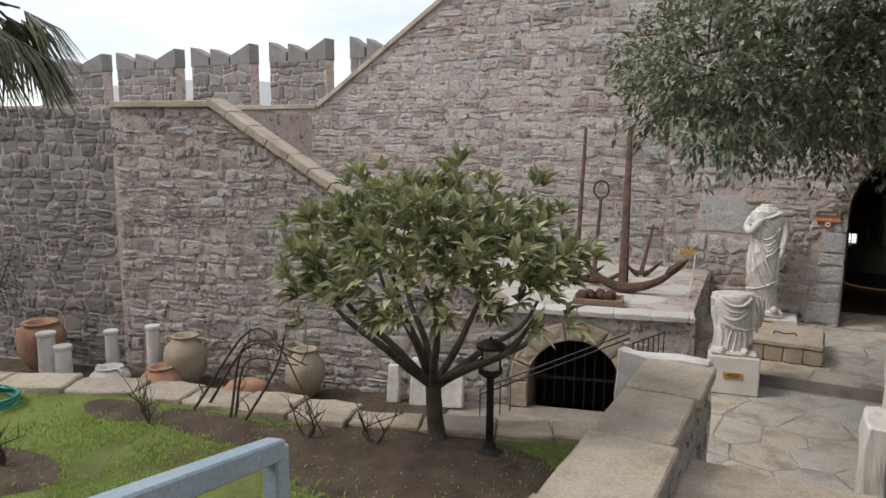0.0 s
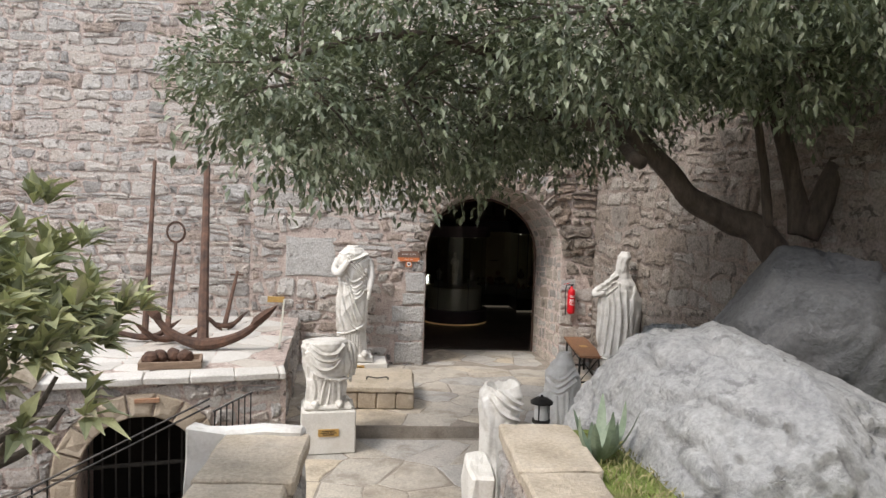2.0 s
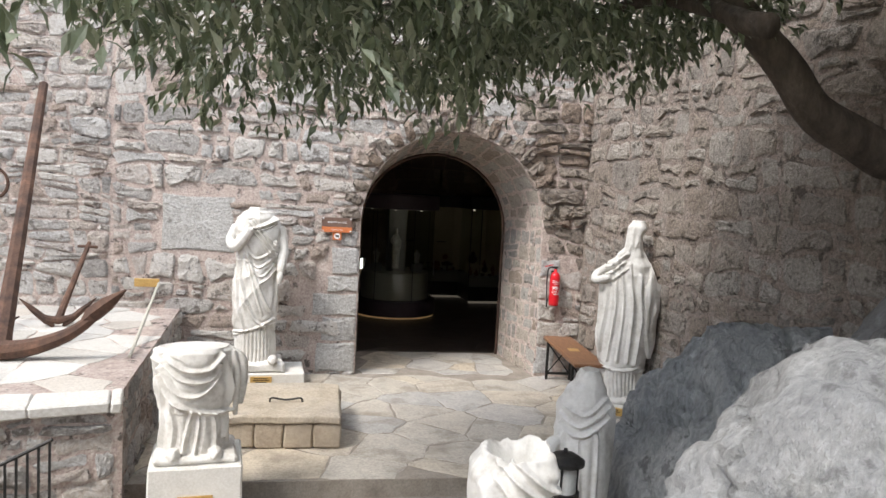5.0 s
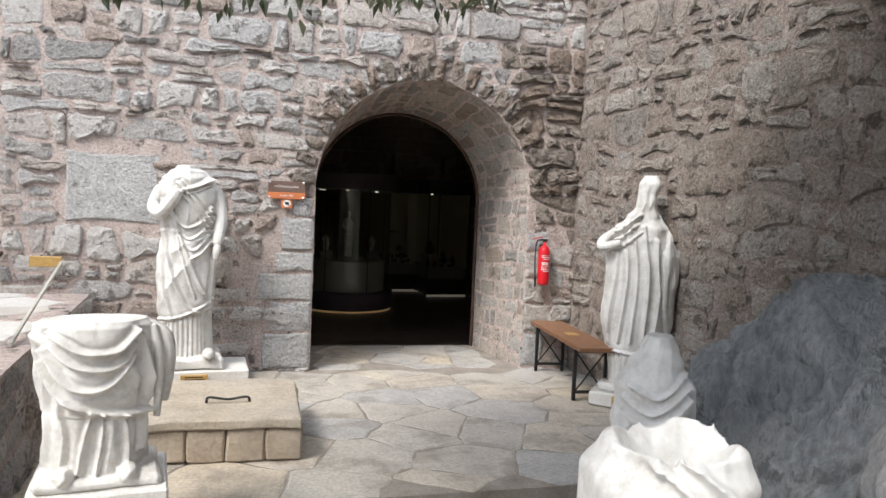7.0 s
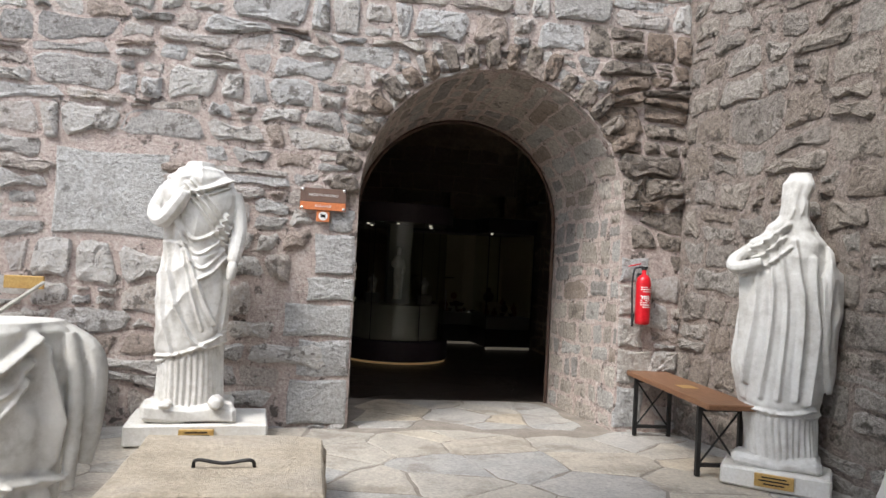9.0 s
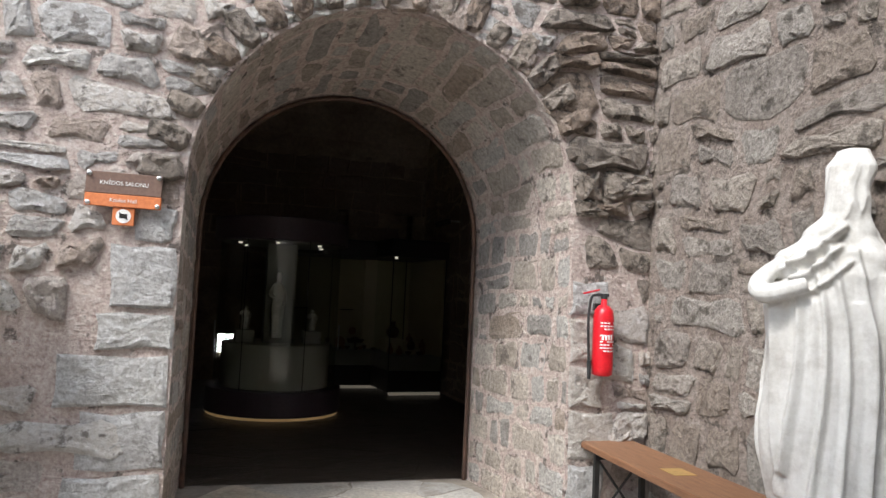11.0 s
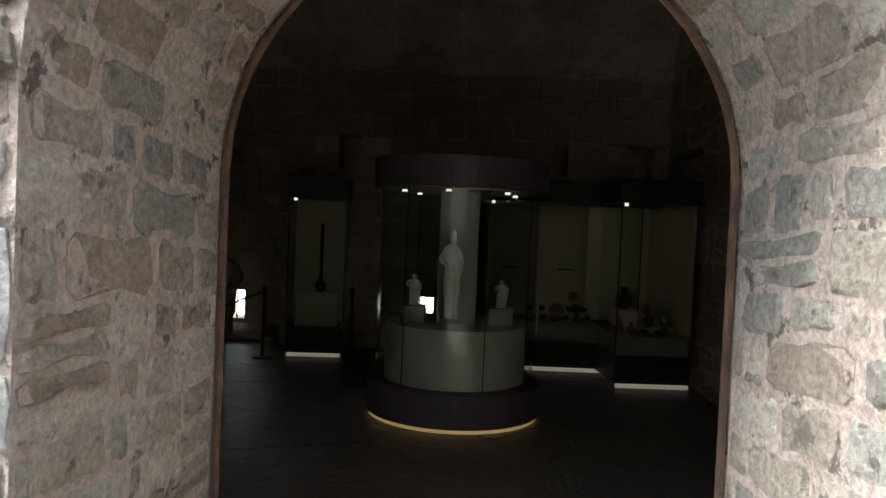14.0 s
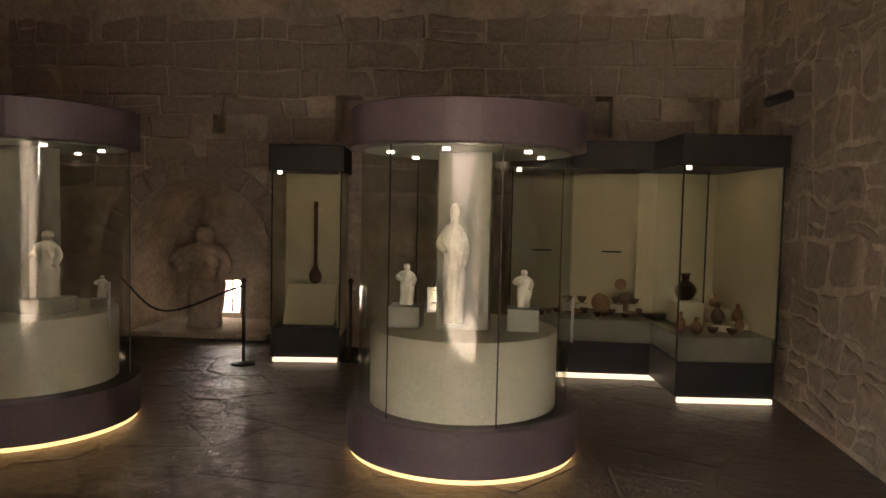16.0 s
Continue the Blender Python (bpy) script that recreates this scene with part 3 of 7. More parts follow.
def rock(bm, c, r, seed, sub=4, rough=0.25, freq=1.3, crack=0.0, facets=()):
    """A stone; facets are planes (normal, distance) that cut it off, in shares of its radii."""
    tmp = bmesh.new()
    bmesh.ops.create_icosphere(tmp, subdivisions=sub, radius=1)
    o = Vector((seed * 3.1, seed * 1.7, seed * 5.3))
    for v in tmp.verts:
        d = v.co.normalized()
        k = 1 + rough * noise.noise(d * freq + o) + rough * 0.5 * noise.noise(d * freq * 2.3 + o) - rough * 0.35 * abs(noise.noise(d * freq * 4.1 + o)) + rough * 0.16 * noise.noise(d * freq * 8 + o) + rough * 0.10 * noise.noise(d * freq * 19 + o)
        for nrm, far in facets:
            dn = d.dot(nrm)
            if dn > 0.05:
                k = min(k, far * (1 + 0.12 * rough * noise.noise(d * 7 + o)) / dn)
        k += rough * 0.07 * noise.noise(d * freq * 11 + o) - rough * 0.06 * abs(noise.noise(d * freq * 26 + o))
        k -= crack * max(0.0, 1 - abs(noise.noise(d * 2.1 + o * 1.3 + noise.noise_vector(d * 3) * 0.25)) * 16) + crack * 0.6 * max(0.0, 1 - abs(noise.noise(d * 3.7 + o)) * 14)
        v.co = Vector((c[0] + d.x * r[0] * k, c[1] + d.y * r[1] * k, c[2] + d.z * r[2] * k))
    me = bpy.data.meshes.new("tmp")
    tmp.to_mesh(me)
    tmp.free()
    bm.from_mesh(me)
    bpy.data.meshes.remove(me)
    return bm


def leaf_mesh(name, places, material, parent, long=0.1, wide=0.04, fold=0.2, droop=0.15, label=""):
    """Many leaves at (point, direction, size): each a small folded blade."""
    verts, faces = [], []
    rng = random.Random(len(places))
    for p, d, s in places:
        d = Vector(d).normalized()
        side = d.cross(Vector((rng.uniform(-0.5, 0.5), rng.uniform(-0.5, 0.5), 1))).normalized()
        up = side.cross(d)
        p, k = Vector(p), len(verts)
        L, W = long * s, wide * s
        mid = p + d * L * 0.5 + up * L * 0.04
        tip = p + d * L - Vector((0, 0, 1)) * L * droop
        verts += [p, mid + side * W * 0.5 + up * W * fold, mid, mid - side * W * 0.5 + up * W * fold, tip]
        faces += [(k, k + 1, k + 2), (k, k + 2, k + 3), (k + 1, k + 4, k + 2), (k + 2, k + 4, k + 3)]
    me = bpy.data.meshes.new(name)
    me.from_pydata([tuple(v) for v in verts], [], faces)
    me.materials.append(material)
    ob = new(name, me)
    ob.parent = parent
    ob.matrix_parent_inverse = parent.matrix_world.inverted()
    return tagged(ob, label, kind="stuff")


# ---------- setting ----------
def arch_at(s, x0, x1, spring, n_exp=2.0):
    """Point of an arched opening's head at share s of its width."""
    c, h = (x0 + x1) / 2, (x1 - x0) / 2
    x = c - h * math.cos(math.pi * s)
    return x, spring + h * math.sin(math.pi * s)


OUT, INN = (0.10, 2.26, 1.77), (0.13, 2.08, 1.69)
DEPTH = 1.2


def wall_top(x):
    return 3.5 if x < -9.9 else min(3.5 + 0.655 * (x + 9.9), 9.5)


def in_door(x, z, grow=0.0):
    x0, x1, sp = OUT
    c, h = (x0 + x1) / 2, (x1 - x0) / 2 + grow
    return (abs(x - c) < h and z < sp) or math.hypot(x - c, z - sp) < h


def off_door(x, z):
    x0, x1, sp = OUT
    c, h = (x0 + x1) / 2, (x1 - x0) / 2
    if z < sp:
        if abs(x - c) < h:
            x = x0 if x < c else x1
    else:
        d = math.hypot(x - c, z - sp)
        if d < h:
            x, z = c + (x - c) * h / d, sp + (z - sp) * h / d
    return x, z


def castle_wall():
    bm = bmesh.new()
    N = 24
    def quad(*p):
        bm.faces.new([bm.verts.new(q) for q in p])
    xs = [-30, -20, -9.9, -8, -6, -4, -2, OUT[0]]
    for a, b in zip(xs, xs[1:]):
        za, zb = wall_top(a), wall_top(b)
        quad((a, 0, -1.5), (b, 0, -1.5), (b, 0, zb), (a, 0, za))
        quad((a, 1.27, -1.5), (b, 1.27, -1.5), (b, 1.27, zb), (a, 1.27, za))
        quad((a, 0, za), (b, 0, zb), (b, 1.27, zb), (a, 1.27, za))
    for a, b in ((OUT[1], 3.6),):
        quad((a, 0, -1.5), (b, 0, -1.5), (b, 0, 9.5), (a, 0, 9.5))
    quad((OUT[1], 1.27, -1.5), (5, 1.27, -1.5), (5, 1.27, 9.5), (OUT[1], 1.27, 9.5))
    for i in range(N):
        s, t = i / N, (i + 1) / N
        (xa, za), (xb, zb) = arch_at(s, *OUT), arch_at(t, *OUT)
        (ia, ja), (ib, jb) = arch_at(s, *INN), arch_at(t, *INN)
        quad((xa, 0, za), (xb, 0, zb), (xb, 0, wall_top(xb)), (xa, 0, wall_top(xa)))
        quad((xa, 0, za), (xb, 0, zb), (ib, DEPTH, jb), (ia, DEPTH, ja))
        quad((ia, DEPTH, ja), (ib, DEPTH, jb), (ib, 1.27, jb), (ia, 1.27, ja))
        quad((ia, 1.27, ja), (ib, 1.27, jb), (xb, 1.27, 9.5), (xa, 1.27, 9.5))
        quad((xa, 0, wall_top(xa)), (xb, 0, wall_top(xb)), (xb, 1.27, wall_top(xb)), (xa, 1.27, wall_top(xa)))
    for k in (0, 1):
        quad((OUT[k], 0, -0.6), (OUT[k], 0, OUT[2]), (INN[k], DEPTH, INN[2]), (INN[k], DEPTH, -0.6))
        quad((INN[k], DEPTH, -0.6), (INN[k], DEPTH, INN[2]), (INN[k], 1.27, INN[2]), (INN[k], 1.27, -0.6))
        quad((INN[k], 1.27, -0.6), (INN[k], 1.27, INN[2]), (OUT[k], 1.27, OUT[2]), (OUT[k], 1.27, -0.6))
    ob = link("wall_north", bm, M_MORTAR)
    return tagged(ob, "tall rubble stone castle wall with pinkish mortar and an arched doorway", "wall", kind="structure")


wall_north = castle_wall()

def slab(name, pts, z0, z1, material, label, category, kind="structure"):
    bm = bmesh.new()
    lo, hi = [bm.verts.new((x, y, z0)) for x, y in pts], [bm.verts.new((x, y, z1)) for x, y in pts]
    bm.faces.new(hi), bm.faces.new(lo[::-1])
    for i in range(len(pts)):
        j = (i + 1) % len(pts)
        bm.faces.new((lo[i], lo[j], hi[j], hi[i]))
    return tagged(link(name, bm, material), label, category, kind=kind)


# right-hand wall


wall_east = slab("wall_east", [(2.78, 0.0), (5.4, -14.0), (6.2, -14.0), (3.6, 0.0)], -1.5, 5.4, M_EASTMORTAR, "rough rubble wall with thick lime mortar", "wall")

# ---------- front retaining wall with the gate ----------
FA, FD, FN = Vector((-1.55, -3.55, 0)), Vector((-0.968, -0.25, 0)), Vector((0.25, -0.968, 0))


def on_front(u, z, d=0.0):
    p = FA + FD * u + FN * d
    return (p.x, p.y, z)


GATE = (0.83, 2.01, -0.26)


def front_top(u):
    return 0.70 if u < 2.4 else (0.70 + 0.64 * (u - 2.4) if u < 6.45 else 3.29)


def front_wall():
    bm = bmesh.new()
    def prism(u0, u1, b0, b1, t0, t1, deep=1.2):
        f = [bm.verts.new(on_front(*p)) for p in ((u0, b0), (u1, b1), (u1, t1), (u0, t0))]
        b = [bm.verts.new(on_front(*p, -deep)) for p in ((u0, b0), (u1, b1), (u1, t1), (u0, t0))]
        for q in ((f[0], f[1], f[2], f[3]), (b[3], b[2], b[1], b[0]), (f[3], f[2], b[2], b[3]), (f[0], b[0], b[1], f[1]), (f[1], b[1], b[2], f[2]), (f[0], f[3], b[3], b[0])):
            bm.faces.new(q)
    prism(-0.03, GATE[0], -1.3, -1.3, 0.7, 0.7)
    N = 14
    for i in range(N):
        (ua, za), (ub, zb) = arch_at(i / N, *GATE), arch_at((i + 1) / N, *GATE)
        prism(ua, ub, za, zb, 0.7, 0.7)
    prism(GATE[1], 2.4, -1.3, -1.3, 0.7, 0.7)
    prism(2.4, 6.45, -1.3, -1.3, 0.7, 3.29, 0.4)
    prism(6.45, 8.05, -1.3, -1.3, 3.29, 3.29, 0.4)
    return tagged(link("wall_front", bm, M_MORTAR), "rubble retaining wall with a sloping stair coping and arched gate", "wall", kind="structure")


wall_front = front_wall()
bm = bmesh.new()
f0, f1 = on_front(8.05, 0, -0.12), on_front(16, 0, -0.12)
vs = [bm.verts.new((p[0], p[1] + dy, z)) for z in (-1.3, 3.3) for p, dy in ((f0, 0), (f1, 0), (f1, 4.5), (f0, 4.5))]
for q in ((0, 1, 5, 4), (1, 2, 6, 5), (2, 3, 7, 6), (3, 0, 4, 7), (4, 5, 6, 7)):
    bm.faces.new([vs[i] for i in q])
wall_west = tagged(link("wall_west", bm, M_MORTAR), "dark weathered rubble wall behind the garden", "wall", kind="structure")

# ground, terraces and garden
bm = bmesh.new()
bmesh.ops.create_grid(bm, x_segments=8, y_segments=8, size=900)
ground = tagged(solo("ground", bm, M_SOIL, (0, 0, -1.35), "bare earth stretching away", "ground", kind="structure"), kind="structure")


floor_terrace = slab("floor_terrace", [(-1.9, -3.12), (3.5, -3.0), (2.82, 0), (2.1, 1.21), (0.1, 1.21), (0.1, 0), (-1.9, 0)], -1.3, -0.012, M_JOINT, "crazy paved terrace of grey and tan flagstones", "floor")
floor_path = slab("floor_path", [(-1.75, -6.42), (4.0, -6.42), (3.5, -3.03), (-1.75, -3.1)], -1.32, -0.15, M_JOINT, "crazy paved stone path", "floor")
platform = slab("floor_platform", [(-1.58, -3.52), (-1.86, -0.0), (-9.5, 0.0), (-9.5, -5.3)], 0.50, 0.71, M_MORTAR, "raised stone platform with pale paving", "floor")
slab("wall_platform_side", [(-1.58, -3.56), (-1.86, -0.0), (-2.1, -0.0), (-1.9, -3.56)], -1.3, 0.50, M_MORTAR, "rubble side of the raised platform", "wall")
pavement_low = slab("pavement_low", [(-1.6, -7.5), (-1.6, -3.5), (-14, -6.5), (-14, -12), (-6, -9)], -1.34, -0.62, M_JOINT, "sunken stone passage before the gate", "pavement")

LOW = [(-1.5, -7.55), (-2.3, -7.88), (-3.4, -8.22), (-5.4, -8.56), (-6.6, -9.05), (-9.5, -10.0), (-14, -11.5)]
lawn = slab("ground_lawn", LOW + [(-14, -18), (-1.5, -18)], -1.3, 0.66, M_TURF, "green lawn with bare soil patches", "lawn")
bed = slab("ground_bed", [(0.8, -6.45), (4.0, -6.2), (5.4, -14), (0.8, -14)], -1.3, 1.06, M_TURF, "grassy bed below the boulders", "lawn")

# stair and ramp walked down
bm = bmesh.new()
for i in range(5):
    y1 = -6.42 - i * 0.29
    box(bm, -0.94, y1 - 0.29 if i < 4 else -7.9, -1.3, 0.34, y1, 0.02 + i * 0.165, 0.012)
for i in range(5):
    box(bm, -0.94, -7.9 - (i + 1) * 1.1, -1.3, 0.34, -7.9 - i * 1.1 + 0.01, 0.7 + i * 0.18, 0.012)
stair = tagged(link("stairs", bm, M_SLAB), "worn stone steps between two low walls", "stairs", kind="structure")
slab("ground_back", [(-14, -13.2), (6, -13.2), (6, -24), (-14, -24)], -1.3, 1.5, M_SOIL, "earth terrace behind the walker", "ground")

# unseen blocker behind the walker, added to dim sky light reaching the hall
slab("wall_south", [(-14, -17.6), (7, -17.6), (7, -17.0), (-14, -17.0)], -1.3, 8.0, M_MORTAR, "plain unseen wall added to keep low sky light out of the doorway", "wall")

# hall shell
HZ = -0.08
hall_floor = slab("floor_hall", [(-7, 1.2), (3.9, 1.2), (3.9, 9.6), (-7, 9.6)], -0.5, HZ - 0.008, M_HALLFLOOR, "worn dark stone slab floor of the hall", "floor")
ALC = (-3.15, -1.42, 0.85)


def hall_wall(name, pts, label):
    bm = bmesh.new()
    for q in pts:
        bm.faces.new([bm.verts.new(p) for p in q])
    return tagged(link(name, bm, M_HALLWALL), label, "wall", kind="structure")


wall_hall_east = slab("wall_hall_east", [(3.47, 1.27), (4.1, 1.27), (4.1, 9.6), (3.47, 9.6)], -0.5, 5.2, M_HALLWALL, "rough stone hall wall", "wall")
wall_hall_west = slab("wall_hall_west", [(-6.6, 1.27), (-6.3, 1.27), (-6.3, 9.6), (-6.6, 9.6)], -0.5, 5.2, M_HALLWALL, "rough stone hall wall", "wall")
NICHES = ((-2.10, -1.81), (-0.72, -0.42), (1.92, 2.21), (2.96, 3.27))


def back_wall():
    bm = bmesh.new()
    Y = 7.7
    def quad(*p):
        bm.faces.new([bm.verts.new(q) for q in p])
    def sheet(x0, x1, z0, z1):
        quad((x0, Y, z0), (x1, Y, z0), (x1, Y, z1), (x0, Y, z1))
    xs = [-6.5, ALC[0], ALC[1], 3.9]
    sheet(-6.5, ALC[0], -0.3, 2.22)
    ax, bx, az, bz = 0.32, 0.58, 0.22, 0.60
    sheet(ALC[1], ax, -0.3, 2.22), sheet(bx, 3.9, -0.3, 2.22), sheet(ax, bx, -0.3, az), sheet(ax, bx, bz, 2.22)
    for x in (ax, bx):
        quad((x, Y, az), (x, Y + 1.3, az), (x, Y + 1.3, bz), (x, Y, bz))
    for z in (az, bz):
        quad((ax, Y, z), (bx, Y, z), (bx, Y + 1.3, z), (ax, Y + 1.3, z))
    N = 16
    for i in range(N):
        (xa, za), (xb, zb) = arch_at(i / N, *ALC), arch_at((i + 1) / N, *ALC)
        quad((xa, Y, za), (xb, Y, zb), (xb, Y, 2.22), (xa, Y, 2.22))
        quad((xa, Y, za), (xb, Y, zb), (xb, Y + 1.3, zb), (xa, Y + 1.3, za))
    for x in ALC[:2]:
        quad((x, Y, -0.3), (x, Y, ALC[2]), (x, Y + 1.3, ALC[2]), (x, Y + 1.3, -0.3))
    # alcove back with a small window hole
    wx0, wx1, wz0, wz1, yb = -2.58, -2.30, 0.03, 0.45, Y + 1.3
    for a, b, c, d in ((ALC[0], wx0, -0.3, 1.9), (wx1, ALC[1], -0.3, 1.9), (wx0, wx1, -0.3, wz0), (wx0, wx1, wz1, 1.9)):
        quad((a, yb, c), (b, yb, c), (b, yb, d), (a, yb, d))
    for x in (wx0, wx1):
        quad((x, yb, wz0), (x, yb + 0.5, wz0), (x, yb + 0.5, wz1), (x, yb, wz1))
    for z in (wz0, wz1):
        quad((wx0, yb, z), (wx1, yb, z), (wx1, yb + 0.5, z), (wx0, yb + 0.5, z))
    # beam holes
    x = -6.5
    for a, b in NICHES:
        sheet(x, a, 2.22, 2.64)
        for xx in (a, b):
            quad((xx, Y, 2.22), (xx, Y + 0.35, 2.22), (xx, Y + 0.35, 2.64), (xx, Y, 2.64))
        for z in (2.22, 2.64):
            quad((a, Y, z), (b, Y, z), (b, Y + 0.35, z), (a, Y + 0.35, z))
        quad((a, Y + 0.35, 2.22), (b, Y + 0.35, 2.22), (b, Y + 0.35, 2.64), (a, Y + 0.35, 2.64))
        x = b
    sheet(x, 3.9, 2.22, 2.64), sheet(-6.5, 3.9, 2.64, 5.6)
    return tagged(link("wall_hall_north", bm, M_HALLWALL), "squared stone hall wall with beam holes and a low alcove", "wall", kind="structure")


wall_back = back_wall()
bm = bmesh.new()
N = 16
for i in range(N):
    (ya, za), (yb, zb) = arch_at(i / N, 1.27, 7.7, 3.4), arch_at((i + 1) / N, 1.27, 7.7, 3.4)
    za, zb = 3.4 + (za - 3.4) * 0.55, 3.4 + (zb - 3.4) * 0.55
    bm.faces.new([bm.verts.new(p) for p in ((-6.5, ya, za), (3.9, ya, za), (3.9, yb, zb), (-6.5, yb, zb))])
tagged(link("ceiling", bm, M_HALLWALL), "barrel vaulted stone ceiling", "ceiling", kind="structure")
solo("roof", boxed(-7, 0.3, 5.6, 4.2, 10, 5.9), M_MORTAR, (0, 0, 0), "flat stone roof over the hall", "roof", kind="structure")
bm = boxed(-2.9, 9.55, -0.1, -1.9, 9.57, 0.9)
box(bm, 0.0, 9.05, 0.0, 0.8, 9.07, 0.9)
solo("backdrop_daylight", bm, M_DAY, (0, 0, 0), "bright daylight beyond the small windows", "backdrop", kind="structure")


# ---------- low walls ----------
def parapet(name, x0, x1, y0, y1, top, label):
    t = thing(name, (0, 0, 0), label, "wall")
    part("core", boxed(x0 + 0.03, y0, -1.2, x1 - 0.03, y1 - 0.03, top - 0.09), M_MORTAR, t)
    rng = random.Random(5)
    y = y1
    while y > y0 + 0.1:
        d = rng.uniform(0.55, 1.0)
        ya = max(y0, y - d)
        bm = boxed(x0 + rng.uniform(-0.03, 0.02), ya + 0.008, top - 0.09, x1 + rng.uniform(-0.02, 0.03), y - 0.006, top + rng.uniform(-0.012, 0.012), 0.015, cuts=4, wob=0.011)
        part("slab", bm, M_SLAB, t, smooth=False)
        y = ya
    return t


parapet_a = parapet("low_wall", -1.48, -0.93, -9.75, -6.55, 1.05, "low rubble wall with flat tan capping slabs")
parapet_b = parapet("low_wall", 0.33, 0.80, -13.0, -6.62, 1.15, "low rubble wall with pale capping slabs beside a grassy bed")

# ---------- statues ----------
def draped(profile, anchors, seed, rings=110, n=128, deep=0.02, hem=None, pleats=34, rough=0.06, ridges=()):
    """A robed torso: ellipses by height (z, rx, ry, dx, dy). Cloth folds fan out from anchors (z from, x, z, count);
    below the hem line (z at the middle, rise across) an under-dress hangs in narrow pleats.
    Ridges (line of (x, z), width, height) are single folds raised on the front."""
    bm = bmesh.new()
    H = profile[-1][0]
    folds = [([(p.x, p.z) for p in curve_pts([(x, 0, z) for x, z in line], 5)], w, h) for line, w, h in ridges]

    def raised(x, z):
        up = 0.0
        for line, w, h in folds:
            best = 9.0
            for (ax, az), (bx, bz) in zip(line, line[1:]):
                ex, ez = bx - ax, bz - az
                t = min(1.0, max(0.0, ((x - ax) * ex + (z - az) * ez) / (ex * ex + ez * ez + 1e-9)))
                best = min(best, (x - ax - t * ex) ** 2 + (z - az - t * ez) ** 2)
            up += 1.45 * h * math.exp(-best / (w * w)) - 0.75 * h * math.exp(-best / (5.0 * w * w))
        return up
    rows = []
    for i in range(rings + 1):
        z = H * i / rings
        for a, b in zip(profile, profile[1:]):
            if a[0] <= z <= b[0] + 1e-6:
                t = (z - a[0]) / (b[0] - a[0])
                t = t * t * (3 - 2 * t)
                rx, ry, dx, dy = (lerp(a[k], b[k], t) for k in (1, 2, 3, 4))
                break
        ring = []
        for k in range(n):
            th = 2 * math.pi * k / n
            c, s = math.cos(th), math.sin(th)
            x = rx * c
            out = rough * rx * noise.noise(Vector((c * 1.6 + seed, s * 1.6, z * 2.4)))
            line = hem[0] + hem[1] * x / 0.25 + 0.02 * math.sin(9 * x + seed) if hem else -1
            if z < line:
                ph = th * pleats + 1.5 * noise.noise(Vector((c * 3, s * 3, z * 2 + seed)))
                out += -0.02 + max(deep, 0.018) * 0.8 * (abs(math.sin(ph / 2)) - 0.4)
            else:
                use = [q for q in anchors if z >= q[0]][-1]
                w = noise.noise(Vector((c * 2 + seed, s * 2, z * 1.5)))
                ph = use[3] * math.atan2(z - use[2], x - use[1] + 0.001) + 1.6 * w + (3.0 if s > 0 else 0.0)
                amp = deep * (0.55 + 0.8 * abs(noise.noise(Vector((c * 1.7 + seed, s, z * 2.1 + 4)))))
                out += amp * (1 - 2 * abs(math.sin(ph / 2)) ** 0.6)
                out += deep * 0.25 * noise.noise(Vector((c * 9, s * 9, z * 9 + seed)))
                if hem and z < line + 0.02:
                    out += 0.006
            if folds and s < 0.25:
                out += raised(dx + x, z) * min(1.0, 0.5 - 2 * s)
            q = 1 + out / max(0.06, min(rx, ry))
            ring.append(bm.verts.new((dx + rx * q * c, dy + ry * q * s, z)))
        rows.append(ring)
    for a, b in zip(rows, rows[1:]):
        for k in range(n):
            bm.faces.new((a[k], a[(k + 1) % n], b[(k + 1) % n], b[k]))
    bm.faces.new(rows[0][::-1])
    c = bm.verts.new(sum((v.co for v in rows[-1]), Vector()) / n + Vector((0, 0, -0.015)))
    for k in range(n):
        bm.faces.new((rows[-1][k], rows[-1][(k + 1) % n], c))
    return bm


def carved(bm, material, m, label):
    """A statue as one closed skin."""
    ob = solo("statue", bm, material, m, label, "statue", smooth=True)
    mod = ob.modifiers.new("skin", "REMESH")
    mod.mode, mod.voxel_size, mod.use_smooth_shade = "VOXEL", 0.0055, True
    return ob


def swathe(bm, pts, r, n=10):
    return tube(bm, curve_pts(pts, 6), [r * (0.75 + 0.35 * math.sin(3.1 * i / (len(pts) * 6 - 6))) for i in range((len(pts) - 1) * 6 + 1)], n)


